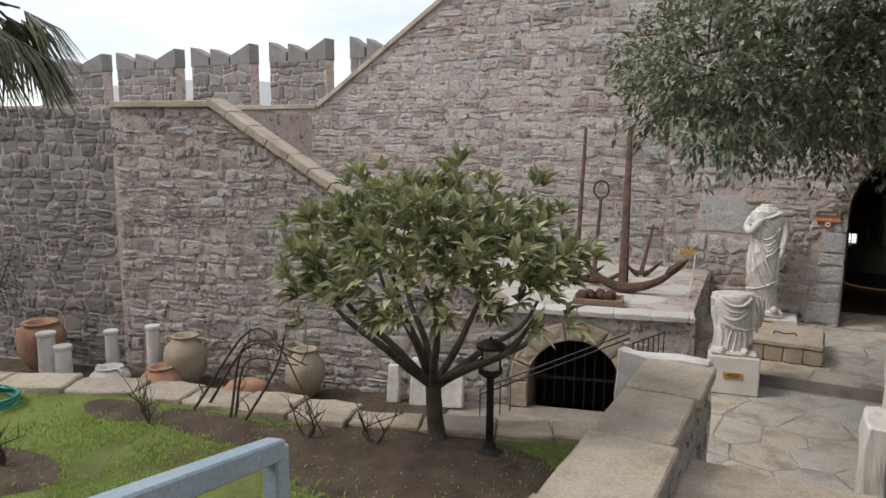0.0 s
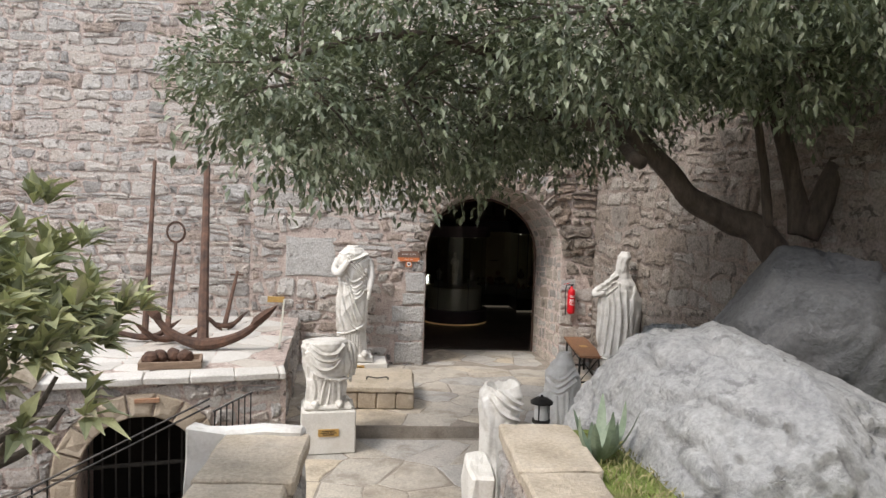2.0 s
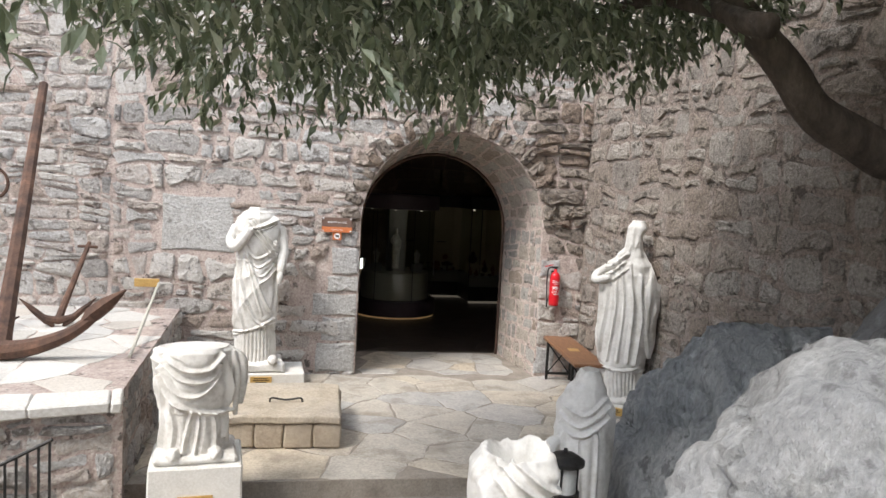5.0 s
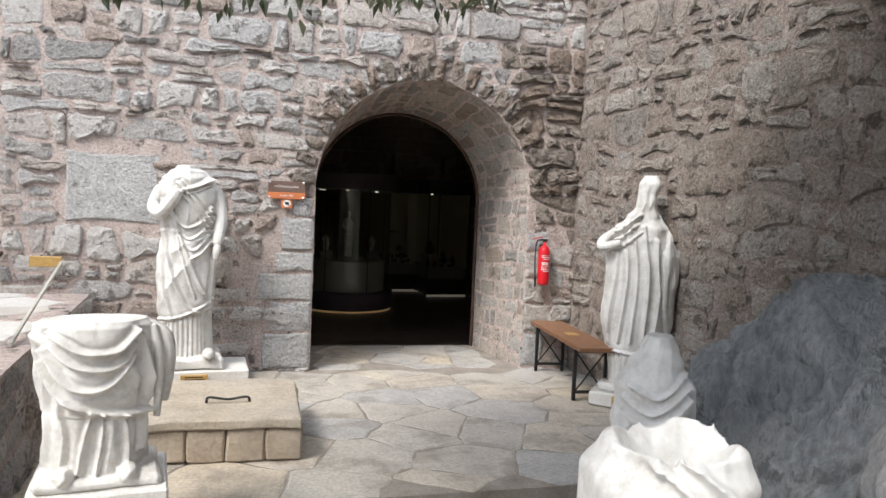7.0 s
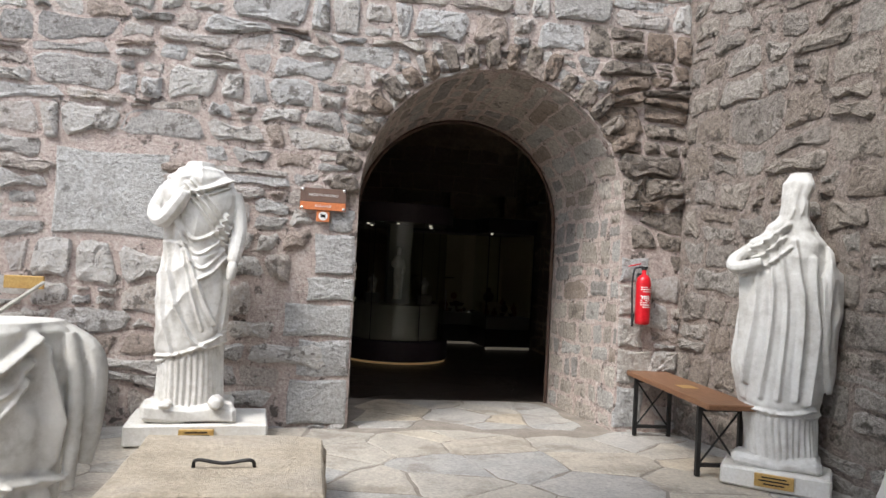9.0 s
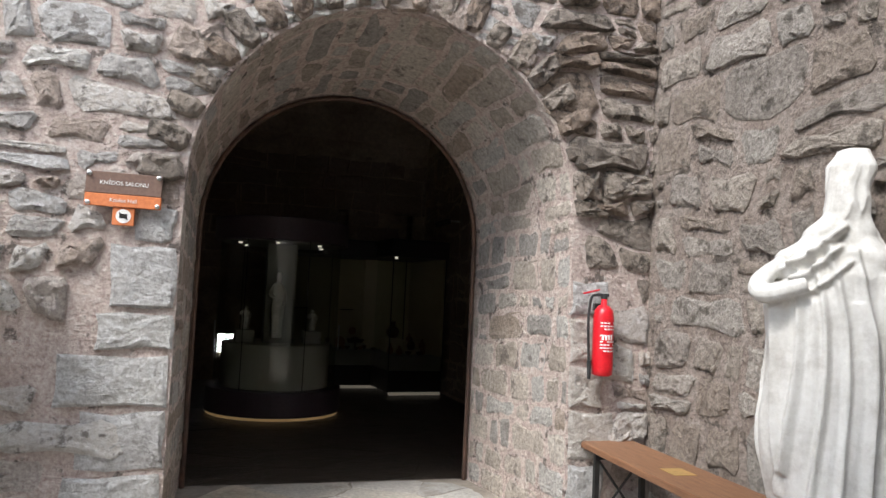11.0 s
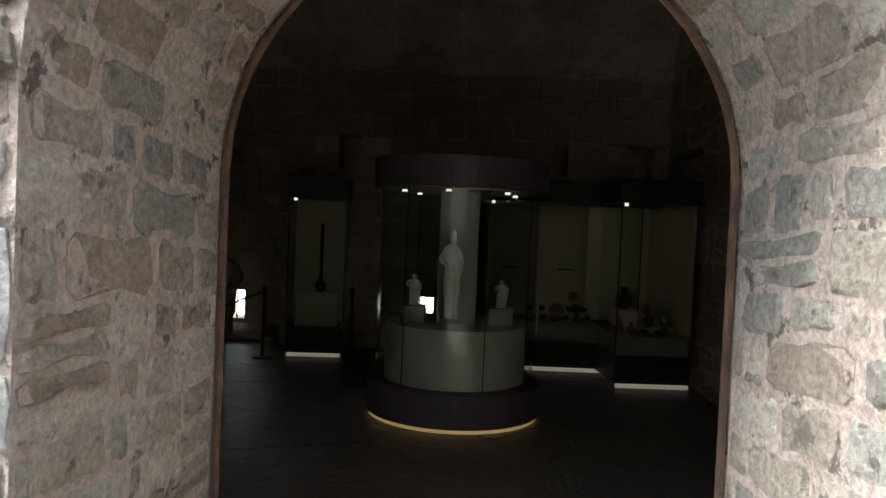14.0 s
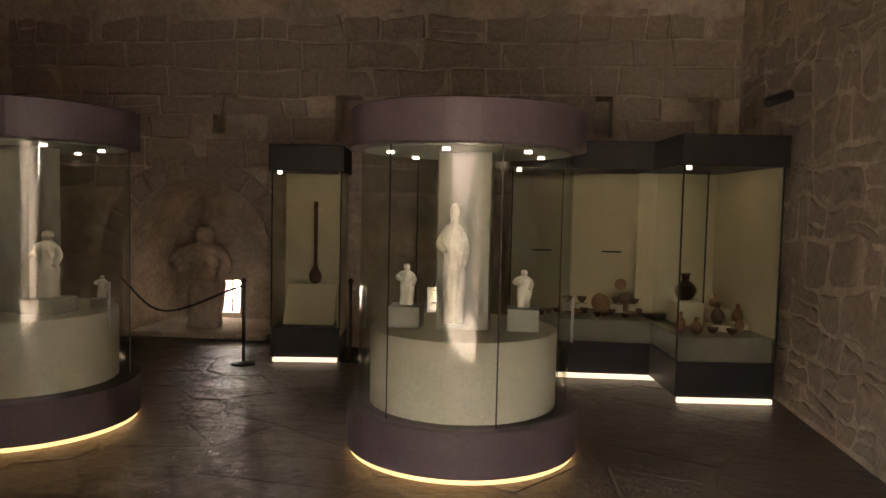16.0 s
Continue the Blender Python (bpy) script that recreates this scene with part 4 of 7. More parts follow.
# tall headless woman in a wrapped mantle
FOLDS = [([(-0.205, 1.36), (-0.165, 0.86), (-0.03, 0.50), (0.08, 0.40)], 0.013, 0.030), ([(-0.15, 1.27), (-0.04, 0.97), (0.07, 0.69), (0.13, 0.56)], 0.012, 0.028),
         ([(-0.215, 1.15), (-0.21, 0.75), (-0.13, 0.36)], 0.012, 0.024), ([(-0.10, 1.05), (-0.03, 0.80), (0.06, 0.52)], 0.009, 0.018),
         ([(-0.20, 1.34), (-0.05, 1.13), (0.10, 1.17), (0.19, 1.30)], 0.011, 0.024), ([(-0.17, 1.26), (-0.02, 1.03), (0.12, 1.10), (0.20, 1.22)], 0.010, 0.022),
         ([(-0.12, 1.10), (0.02, 0.93), (0.14, 1.02), (0.21, 1.15)], 0.010, 0.020), ([(0.02, 0.86), (0.12, 0.92), (0.21, 1.08)], 0.010, 0.018),
         ([(-0.10, 1.50), (0.03, 1.37), (0.14, 1.22), (0.235, 1.07)], 0.012, 0.042), ([(-0.12, 1.46), (0.01, 1.33), (0.12, 1.18), (0.225, 1.03)], 0.010, 0.036), ([(-0.07, 1.52), (0.06, 1.40), (0.17, 1.26), (0.245, 1.12)], 0.009, 0.030),
         ([(0.20, 1.54), (0.05, 1.47), (-0.09, 1.43)], 0.016, 0.040), ([(0.20, 1.49), (0.06, 1.43), (-0.06, 1.40)], 0.010, 0.026),
         ([(-0.23, 1.50), (-0.24, 1.36), (-0.16, 1.29)], 0.012, 0.024), ([(0.20, 0.95), (0.19, 0.70), (0.18, 0.48)], 0.010, 0.022), ([(-0.25, 0.33), (-0.05, 0.36), (0.10, 0.44), (0.22, 0.50)], 0.010, 0.022)]
bm = draped([(0, 0.235, 0.18, 0, 0), (0.10, 0.235, 0.18, 0, 0), (0.45, 0.235, 0.18, -0.01, 0), (0.80, 0.24, 0.185, -0.02, 0), (1.08, 0.215, 0.165, -0.01, 0.01),
             (1.25, 0.235, 0.17, 0, 0.0), (1.42, 0.255, 0.155, 0, 0.0), (1.53, 0.235, 0.135, -0.005, 0), (1.60, 0.16, 0.105, -0.01, 0), (1.625, 0.10, 0.085, -0.01, 0), (1.655, 0.09, 0.08, -0.01, 0)],
            [(0, 0.26, 1.10, 14), (1.10, 0.0, 2.3, 20)], 2.0, rings=190, n=190, deep=0.010, hem=(0.36, 0.085), ridges=FOLDS)
swathe(bm, [(-0.235, 0.0, 1.46), (-0.285, -0.04, 1.30), (-0.22, -0.13, 1.25), (-0.12, -0.175, 1.38), (-0.09, -0.185, 1.44)], 0.052)
swathe(bm, [(0.235, 0.0, 1.46), (0.265, -0.02, 1.24), (0.25, -0.07, 1.08), (0.235, -0.12, 0.98)], 0.05)
swathe(bm, [(0.235, -0.12, 0.99), (0.23, -0.15, 0.93), (0.225, -0.155, 0.86)], 0.032)
box(bm, -0.29, -0.22, -0.09, 0.30, 0.19, 0.02, 0.025, cuts=3, wob=0.03)
rock(bm, (0.18, -0.20, 0.05), (0.055, 0.085, 0.05), 3, 2)
rock(bm, (-0.14, -0.19, 0.03), (0.045, 0.07, 0.03), 4, 2)
carved(bm, M_MARBLE, (-1.0, -0.40, 0.235, 0, 0, 6), "white marble headless draped woman on a low plinth")

# short draped lower body
FOLDS = [([(-0.20, 0.66), (-0.07, 0.575), (0.08, 0.575), (0.18, 0.66)], 0.014, 0.034), ([(-0.22, 0.62), (-0.08, 0.51), (0.08, 0.50), (0.17, 0.60)], 0.013, 0.034),
         ([(-0.23, 0.58), (-0.10, 0.42), (0.05, 0.415), (0.16, 0.55)], 0.013, 0.034), ([(-0.24, 0.52), (-0.14, 0.37), (-0.02, 0.31), (0.10, 0.285), (0.21, 0.28)], 0.014, 0.036),
         ([(-0.02, 0.30), (-0.05, 0.16), (-0.07, 0.03)], 0.012, 0.030), ([(0.03, 0.29), (0.02, 0.15), (0.0, 0.02)], 0.010, 0.024), ([(0.12, 0.28), (0.13, 0.14), (0.12, 0.02)], 0.012, 0.022),
         ([(-0.16, 0.36), (-0.13, 0.2), (-0.15, 0.02)], 0.012, 0.026), ([(-0.23, 0.44), (-0.21, 0.2), (-0.22, 0.02)], 0.010, 0.020), ([(0.20, 0.64), (0.21, 0.4), (0.20, 0.1)], 0.012, 0.030)]
bm = draped([(0, 0.215, 0.17, 0, 0), (0.05, 0.22, 0.175, 0, 0), (0.28, 0.23, 0.18, 0, 0), (0.48, 0.255, 0.185, -0.01, 0), (0.60, 0.265, 0.18, -0.01, 0), (0.67, 0.255, 0.17, -0.01, 0), (0.70, 0.225, 0.145, -0.01, 0)],
            [(0, 0.05, 1.1, 16), (0.28, -0.36, 0.80, 12)], 5.0, rings=120, n=190, deep=0.010, ridges=FOLDS)
swathe(bm, [(0.22, 0.02, 0.67), (0.295, -0.01, 0.60), (0.30, -0.01, 0.44), (0.285, 0.0, 0.30)], 0.032)
swathe(bm, [(0.235, -0.03, 0.67), (0.262, -0.06, 0.5), (0.255, -0.06, 0.24)], 0.022)
for x in (-0.13, 0.13):
    rock(bm, (x, -0.17, 0.025), (0.05, 0.075, 0.04), 5 + x, 2)
box(bm, -0.25, -0.22, -0.04, 0.27, 0.19, 0.018, 0.02, cuts=2, wob=0.02)
carved(bm, M_MARBLE, (-1.10, -3.42, 0.36, 0, 0, 10), "white marble draped lower half of a statue on a square pedestal")

# hooded figure by the right-hand wall
FOLDS = [([(-0.16, 1.40), (-0.15, 1.0), (-0.20, 0.5)], 0.016, 0.026), ([(-0.10, 1.42), (-0.05, 1.0), (-0.10, 0.42)], 0.014, 0.022), ([(-0.04, 1.44), (0.03, 1.0), (0.0, 0.42)], 0.016, 0.022),
         ([(0.06, 1.40), (0.12, 0.95), (0.10, 0.42)], 0.018, 0.026), ([(0.16, 1.30), (0.20, 0.85), (0.17, 0.40)], 0.016, 0.034), ([(-0.24, 1.16), (-0.24, 0.8), (-0.22, 0.4)], 0.014, 0.022),
         ([(-0.24, 1.30), (-0.12, 1.38), (0.02, 1.50)], 0.016, 0.040), ([(-0.25, 1.25), (-0.12, 1.31), (0.0, 1.42)], 0.014, 0.034), ([(-0.25, 1.20), (-0.10, 1.24), (0.04, 1.36)], 0.012, 0.026),
         ([(-0.22, 0.345), (0.0, 0.325), (0.22, 0.36)], 0.012, 0.028)]
bm = draped([(0, 0.23, 0.18, 0.02, 0), (0.3, 0.245, 0.19, 0.0, 0), (0.75, 0.285, 0.20, 0.0, 0), (1.15, 0.285, 0.19, 0, 0), (1.38, 0.235, 0.165, 0.01, 0), (1.48, 0.15, 0.13, 0.02, 0), (1.57, 0.095, 0.11, 0.04, 0), (1.66, 0.085, 0.10, 0.04, -0.01), (1.76, 0.095, 0.105, 0.06, 0), (1.84, 0.06, 0.07, 0.07, 0)],
            [(0, -0.1, 1.6, 16), (1.2, -0.25, 1.3, 8)], 9.0, rings=190, n=180, deep=0.010, hem=(0.32, 0.01), rough=0.1, ridges=FOLDS)
swathe(bm, [(-0.2, -0.05, 1.36), (-0.29, -0.10, 1.27), (-0.27, -0.17, 1.22), (-0.12, -0.19, 1.26)], 0.04)
rock(bm, (0.24, 0.0, 0.95), (0.09, 0.14, 0.42), 12, 3, 0.35)
box(bm, -0.25, -0.2, -0.03, 0.25, 0.19, 0.06, 0.03, cuts=3, wob=0.03)
carved(bm, M_MARBLE_OLD, (2.76, -1.40, 0.135, 0, 0, -38), "grey weathered marble hooded draped figure against the rubble wall")

# draped torso beside the boulder
bm = draped([(0, 0.16, 0.15, 0, 0), (0.3, 0.17, 0.15, 0, 0), (0.7, 0.19, 0.16, 0, 0), (1.0, 0.185, 0.15, 0, 0), (1.12, 0.13, 0.12, 0, 0), (1.19, 0.085, 0.09, 0.02, 0), (1.25, 0.06, 0.07, 0.02, 0)],
            [(0, 0.05, 1.4, 12), (0.85, 0.2, 0.7, 8)], 14.0, deep=0.009, ridges=[([(-0.13, 0.85), (-0.11, 0.4), (-0.12, 0.05)], 0.012, 0.02), ([(-0.03, 0.82), (0.0, 0.4), (-0.01, 0.05)], 0.012, 0.018), ([(0.08, 0.88), (0.09, 0.4), (0.08, 0.05)], 0.012, 0.022), ([(-0.15, 0.92), (-0.02, 0.86), (0.15, 0.98)], 0.014, 0.035), ([(-0.15, 0.98), (-0.02, 0.92), (0.15, 1.04)], 0.012, 0.03), ([(-0.12, 1.04), (0.0, 0.99), (0.13, 1.09)], 0.011, 0.024)])
swathe(bm, [(-0.14, -0.08, 0.82), (-0.20, -0.13, 0.76), (-0.18, -0.18, 0.70)], 0.045)
carved(bm, M_MARBLE_OLD, (1.36, -4.1, -0.14, 0, 0, -20), "grey marble draped headless torso standing beside the boulder")

# hollow broken torso at the wall's end
bm = draped([(0, 0.15, 0.15, 0, 0), (0.6, 0.155, 0.15, 0, 0), (0.95, 0.165, 0.155, 0, 0), (1.10, 0.19, 0.17, 0.01, 0), (1.22, 0.195, 0.17, 0.02, 0), (1.29, 0.16, 0.14, 0.03, 0), (1.32, 0.125, 0.11, 0.035, 0)], [(0, 0.0, 1.6, 8)], 21.0, rings=120, deep=0.008, rough=0.2,
            ridges=[([(-0.10, 1.28), (0.03, 1.16), (0.17, 1.10)], 0.014, 0.034), ([(-0.05, 1.30), (0.07, 1.19), (0.19, 1.15)], 0.013, 0.032), ([(-0.13, 1.24), (-0.02, 1.10), (0.13, 1.03)], 0.013, 0.030), ([(-0.15, 1.2), (-0.12, 1.0), (-0.13, 0.7)], 0.03, 0.035), ([(0.0, 1.02), (0.03, 0.8), (0.02, 0.5)], 0.014, 0.02)])
for v in bm.verts:
    d = math.hypot(v.co.x - 0.035, v.co.y)
    if v.co.z > 1.285 and d < 0.13:
        v.co.z -= 0.30 * (0.13 - d) / 0.13 + 0.02 * noise.noise(v.co * 20)
carved(bm, M_MARBLE, (0.48, -5.62, -0.14, 0, 0, 15), "pale broken marble torso with a hollow neck")


def plinth(m, sx, sy, sz, label, plate=True):
    t = thing("plinth", m, label, "plinth")
    part("block", boxed(-sx / 2, -sy / 2, 0, sx / 2, sy / 2, sz, 0.012, cuts=3, wob=0.006), M_PLINTH, t)
    if plate:
        p = part("plaque", boxed(-0.11, -sy / 2 - 0.014, sz * 0.5 - 0.035, 0.11, -sy / 2 + 0.002, sz * 0.5 + 0.045, 0.003), M_BRASS, t, "brass inscription plaque")
        bm = bmesh.new()
        for i, w in enumerate((0.14, 0.17, 0.12)):
            box(bm, -w / 2, -sy / 2 - 0.017, sz * 0.5 + 0.022 - i * 0.02, w / 2, -sy / 2 - 0.0145, sz * 0.5 + 0.030 - i * 0.02)
        part("lettering", bm, M_DARK, p)
    return t


plinth((-0.93, -0.37, 0, 0, 0, 5), 0.90, 0.55, 0.145, "low white marble plinth under the tall statue")
plinth((-1.08, -3.42, -0.14, 0, 0, 8), 0.58, 0.50, 0.465, "square white marble pedestal with a brass plaque")
plinth((2.76, -1.40, 0, 0, 0, -38), 0.62, 0.5, 0.12, "low grey plinth under the hooded statue")

# ---------- hatch block and its tier ----------
t = thing("stone_hatch", (-0.57, -1.95, 0), "squared stone hatch with a weathered slab lid and iron handle", "hatch")
for i in range(4):
    x = -0.46 + i * 0.235
    part("block", boxed(x, -0.5, 0, x + 0.23, -0.24, 0.21, 0.015, cuts=2, wob=0.014), M_OCHRE, t)
for i in range(3):
    y = -0.24 + i * 0.25
    part("block", boxed(0.24, y, 0, 0.48, y + 0.245, 0.21, 0.015, cuts=2, wob=0.014), M_OCHRE, t)
part("core", boxed(-0.46, -0.3, 0, 0.26, 0.5, 0.2), M_MORTAR, t)
part("lid", boxed(-0.47, -0.52, 0.21, 0.46, 0.5, 0.275, 0.012, cuts=5, wob=0.016), M_SLAB, t, "grey mossy slab lid")
part("handle", tube(bmesh.new(), curve_pts([(-0.14, -0.1, 0.27), (-0.12, -0.12, 0.31), (0, -0.12, 0.295), (0.12, -0.12, 0.31), (0.14, -0.1, 0.27)], 5), 0.009, 6), M_IRON, t, "bent iron handle")
bm = boxed(-1.25, -3.0, -0.14, -0.03, -2.42, -0.02, 0.015, cuts=4, wob=0.015)
solo("step_slab", bm, M_SLAB, (0, 0, 0), "worn grey stone step slab below the hatch", "step")

# ---------- anchors on the platform ----------
def anchor(foot, head, tip_l, tip_r, r, label, ring=False, stock=0.0):
    """An old anchor by the places of its crown, shank head and two arm tips."""
    foot, head, tip_l, tip_r = Vector(foot), Vector(head), Vector(tip_l), Vector(tip_r)
    t = thing("anchor", Matrix.Translation(foot), label, "anchor", "old anchors on the platform")
    h = head - foot
    part("shank", tube(bmesh.new(), [(0, 0, 0), h * 0.25, h * 0.6, h], [r * 1.35, r * 1.15, r, r * 0.8], 8), M_RUST, t)
    a, b = tip_l - foot, tip_r - foot
    c = curve_pts([a, a * 0.55 + Vector((0, 0, -a.z * 0.28)), Vector((0, 0, 0)), b * 0.55 + Vector((0, 0, -b.z * 0.28)), b], 6)
    k = len(c)
    part("arm", tube(bmesh.new(), c, [r * (0.45 + 1.0 * (1 - abs(2 * i / (k - 1) - 1))) for i in range(k)], 8), M_RUST, t)
    for e in (a, b):
        d = (e - e * 0.75 + Vector((0, 0, e.z * 0.14))).normalized()
        part("fluke", tube(bmesh.new(), [e - d * 0.34, e - d * 0.26, e - d * 0.12, e + d * 0.05], [r * 0.5, r * 1.25, r * 1.1, r * 0.15], 6), M_RUST, t)
    if stock:
        part("stock", tube(bmesh.new(), [h * 0.94 + Vector((-stock, 0, 0)), h * 0.94 + Vector((stock, 0, 0))], r * 0.6, 6), M_RUST, t)
    if ring:
        q = [h + Vector((0.13 * math.cos(x), 0.0, 0.15 + 0.15 * math.sin(x))) for x in [i * math.pi / 10 for i in range(21)]]
        part("ring", tube(bmesh.new(), q, 0.017, 6), M_RUST, t)
    return t


anchor((-2.68, -2.5, 0.79), (-3.24, -0.16, 3.05), (-3.42, -2.45, 1.32), (-1.84, -2.45, 1.24), 0.055, "large rusted iron anchor leaning on the castle wall")
anchor((-3.5, -2.1, 0.78), (-4.02, -0.13, 3.06), (-4.15, -2.1, 1.05), (-3.15, -1.9, 0.95), 0.032, "tall thin rusted iron anchor leaning on the wall")
anchor((-3.2, -2.2, 0.78), (-3.66, -0.28, 1.86), (-3.5, -2.4, 1.0), (-2.75, -2.1, 0.95), 0.03, "rusted iron anchor with a large ring", True)
anchor((-2.72, -1.2, 0.78), (-2.78, -0.14, 1.42), (-3.0, -1.25, 0.95), (-2.45, -1.1, 0.95), 0.028, "short rusted iron anchor", False, 0.1)
t = thing("label_stand", (-2.2, -0.09, 1.0), "small brass label board propped on a pale stick", "sign")
part("board", boxed(-0.13, -0.012, -0.045, 0.13, 0.012, 0.045, 0.004), M_BRASS, t)
part("stick", tube(bmesh.new(), [(0.13, -0.02, 0.0), (0.42, -2.3, -0.27)], 0.014, 6), M_OFFWHITE, t)
t = thing("relic_crate", (-2.80, -3.32, 0.72, 0, 0, 12), "shallow wooden tray of rusted iron balls", "tray")
for a in ((-0.32, -0.2, 0, 0.32, -0.17, 0.08), (-0.32, 0.17, 0, 0.32, 0.2, 0.08), (-0.32, -0.17, 0, -0.29, 0.17, 0.08), (0.29, -0.17, 0, 0.32, 0.17, 0.08), (-0.29, -0.17, 0, 0.29, 0.17, 0.02)):
    part("board", boxed(*a, 0.004), M_TIMBER, t)
for i, (x, y) in enumerate(((-0.12, 0.0), (0.14, 0.03), (0.0, 0.08), (-0.2, -0.08))):
    solo("cannonball", rock(bmesh.new(), (0, 0, 0), (0.085, 0.085, 0.08), i, 3, 0.2), M_RUST, (-2.80 + x, -3.32 + y, 0.815), "rusted stone cannonball in the tray", "cannonball", "balls in the tray")

bm = bmesh.new()
u = -2.4
while u < 0.0:
    w_ = 0.38 + 0.2 * abs(math.sin(u * 7))
    box(bm, u + 0.004, -0.06, 0.655, min(u + w_, 0.02), 0.25, 0.732, 0.012, cuts=2, wob=0.012)
    u += w_
solo("coping_platform", bm, M_PALEFLAG, Matrix.Translation((FA.x, FA.y, 0)) @ Matrix.Rotation(math.atan2(0.25, 0.968), 4, "Z"), "pale overhanging edge slabs of the platform", "trim", kind="structure")
t = thing("gate_plaque", Matrix.Translation(on_front(1.36, 0.50, 0.05)) @ Matrix.Rotation(math.atan2(0.25, 0.968), 4, "Z"), "small red plaque above the gate arch", "plaque")
part("board", boxed(-0.12, -0.012, -0.022, 0.12, 0.03, 0.022, 0.004), M_TERRA, t)

# ---------- gate and rails ----------
gt = thing("iron_gate", Matrix.Translation(on_front(1.42, -0.9, -0.25)) @ Matrix.Rotation(math.atan2(0.25, 0.968), 4, "Z"), "black wrought iron bar gate in the arch", "gate")
for i in range(9):
    x = -0.52 + i * 0.13
    top = 0.64 + math.sqrt(max(0, 0.59 ** 2 - x * x))
    part("bar", tube(bmesh.new(), [(x, 0, 0.02), (x, 0, top)], 0.011, 6), M_IRON, gt)
for z in (0.1, 0.62):
    part("rail", boxed(-0.57, -0.008, z, 0.57, 0.008, z + 0.04), M_IRON, gt)
# added near-black sheet: its colour stands in for shade inside the arch
solo("gate_void", boxed(-0.62, 0.9, 0, 0.62, 0.92, 1.4), M_DARK, Matrix.Translation(on_front(1.42, -0.95, -0.2)) @ Matrix.Rotation(math.atan2(0.25, 0.968), 4, "Z"), "near-black sheet behind the gate, painted as the shade of the arch", "wall", kind="structure")
rl = thing("stair_rail", (0, 0, 0), "thin black iron handrail down to the gate", "railing")
P0, P1 = Vector((-2.15, -4.25, 0.62)), Vector((-3.75, -5.0, -0.12))
for dz in (0.0, -0.07):
    part("rail", tube(bmesh.new(), [P0 + Vector((0, 0, dz)), P1 + Vector((0, 0, dz))], 0.011, 6), M_IRON, rl)
for k in range(4):
    p = P1 + Vector((-0.0, 0.02, 0)) + Vector((0.11 * k, 0.05 * k, 0.05 * k))
    part("baluster", tube(bmesh.new(), [p, p - Vector((0, 0, 0.42))], 0.008, 6), M_IRON, rl)
rl = thing("balustrade", (-1.98, -3.95, 0.3), "short black iron balustrade panel", "railing")
for k in range(7):
    part("baluster", boxed(-0.2 + k * 0.06, -0.006, -0.28 , -0.188 + k * 0.06, 0.006, 0.30 - 0.03 * (6 - k)), M_IRON, rl)
part("rail", tube(bmesh.new(), [(-0.21, 0, 0.10), (0.18, 0, 0.31)], 0.012, 6), M_IRON, rl)

# ---------- garden things ----------
def lantern(m, h, label):
    t = thing("garden_lamp", m, label, "lamp", "garden lamps")
    part("base", lathe(bmesh.new(), [(0.10, 0), (0.10, 0.02), (0.05, 0.05), (0.035, 0.10)], 16), M_IRON, t)
    part("post", lathe(bmesh.new(), [(0.028, 0.08), (0.026, h - 0.24)], 12), M_IRON, t)
    part("collar", lathe(bmesh.new(), [(0.05, h - 0.26), (0.085, h - 0.23), (0.085, h - 0.20)], 20), M_IRON, t)
    part("diffuser", lathe(bmesh.new(), [(0.066, h - 0.20), (0.066, h - 0.045)], 24), M_FROST, t, "frosted pale diffuser")
    for k in range(3):
        a = k * 2.09
        part("strut", tube(bmesh.new(), [(0.074 * math.cos(a), 0.074 * math.sin(a), h - 0.21), (0.074 * math.cos(a), 0.074 * math.sin(a), h - 0.03)], 0.006, 5), M_IRON, t)
    part("cap", lathe(bmesh.new(), [(0.105, h - 0.05), (0.105, h - 0.03), (0.06, h), (0.012, h + 0.012), (0.01, h + 0.03)], 24), M_IRON, t)
    return t


lantern((-2.22, -8.15, 0.66), 0.83, "black iron garden lamp with a frosted drum on the lawn")
lantern((1.02, -4.75, -0.14), 0.95, "black iron garden lamp beside the boulder")

# garden edge wall
ew = thing("garden_wall", (0, 0, 0), "low curved garden wall with broad pale and ochre capstones", "wall")
rng = random.Random(11)
ei = 0
for (xa, ya), (xb, yb) in zip(LOW, LOW[1:]):
    n = max(1, round(math.hypot(xb - xa, yb - ya) / 0.55))
    ang = math.atan2(yb - ya, xb - xa)
    wd = 0.24 if xa > -3.0 else 0.30
    for k in range(n):
        L = math.hypot(xb - xa, yb - ya) / n
        cx, cy = lerp(xa, xb, (k + 0.5) / n), lerp(ya, yb, (k + 0.5) / n)
        m = Matrix.Translation((cx, cy, 0)) @ Matrix.Rotation(ang, 4, "Z")
        part("core", boxed(-L / 2 - 0.05, -wd + 0.03, -1.25, L / 2 + 0.05, 0.03, 0.63, m=m), M_MORTAR, ew)
        part("capstone", boxed(-L / 2 + 0.005, -wd + rng.uniform(-0.03, 0.03), 0.63, L / 2 - 0.005, 0.05 + rng.uniform(-0.03, 0.03), 0.71 + rng.uniform(-0.01, 0.015), 0.015, cuts=3, wob=0.02, m=m), M_OCHRE if ei % 5 in (0, 1) and cx > -4.4 else M_SLAB, ew)
        ei += 1


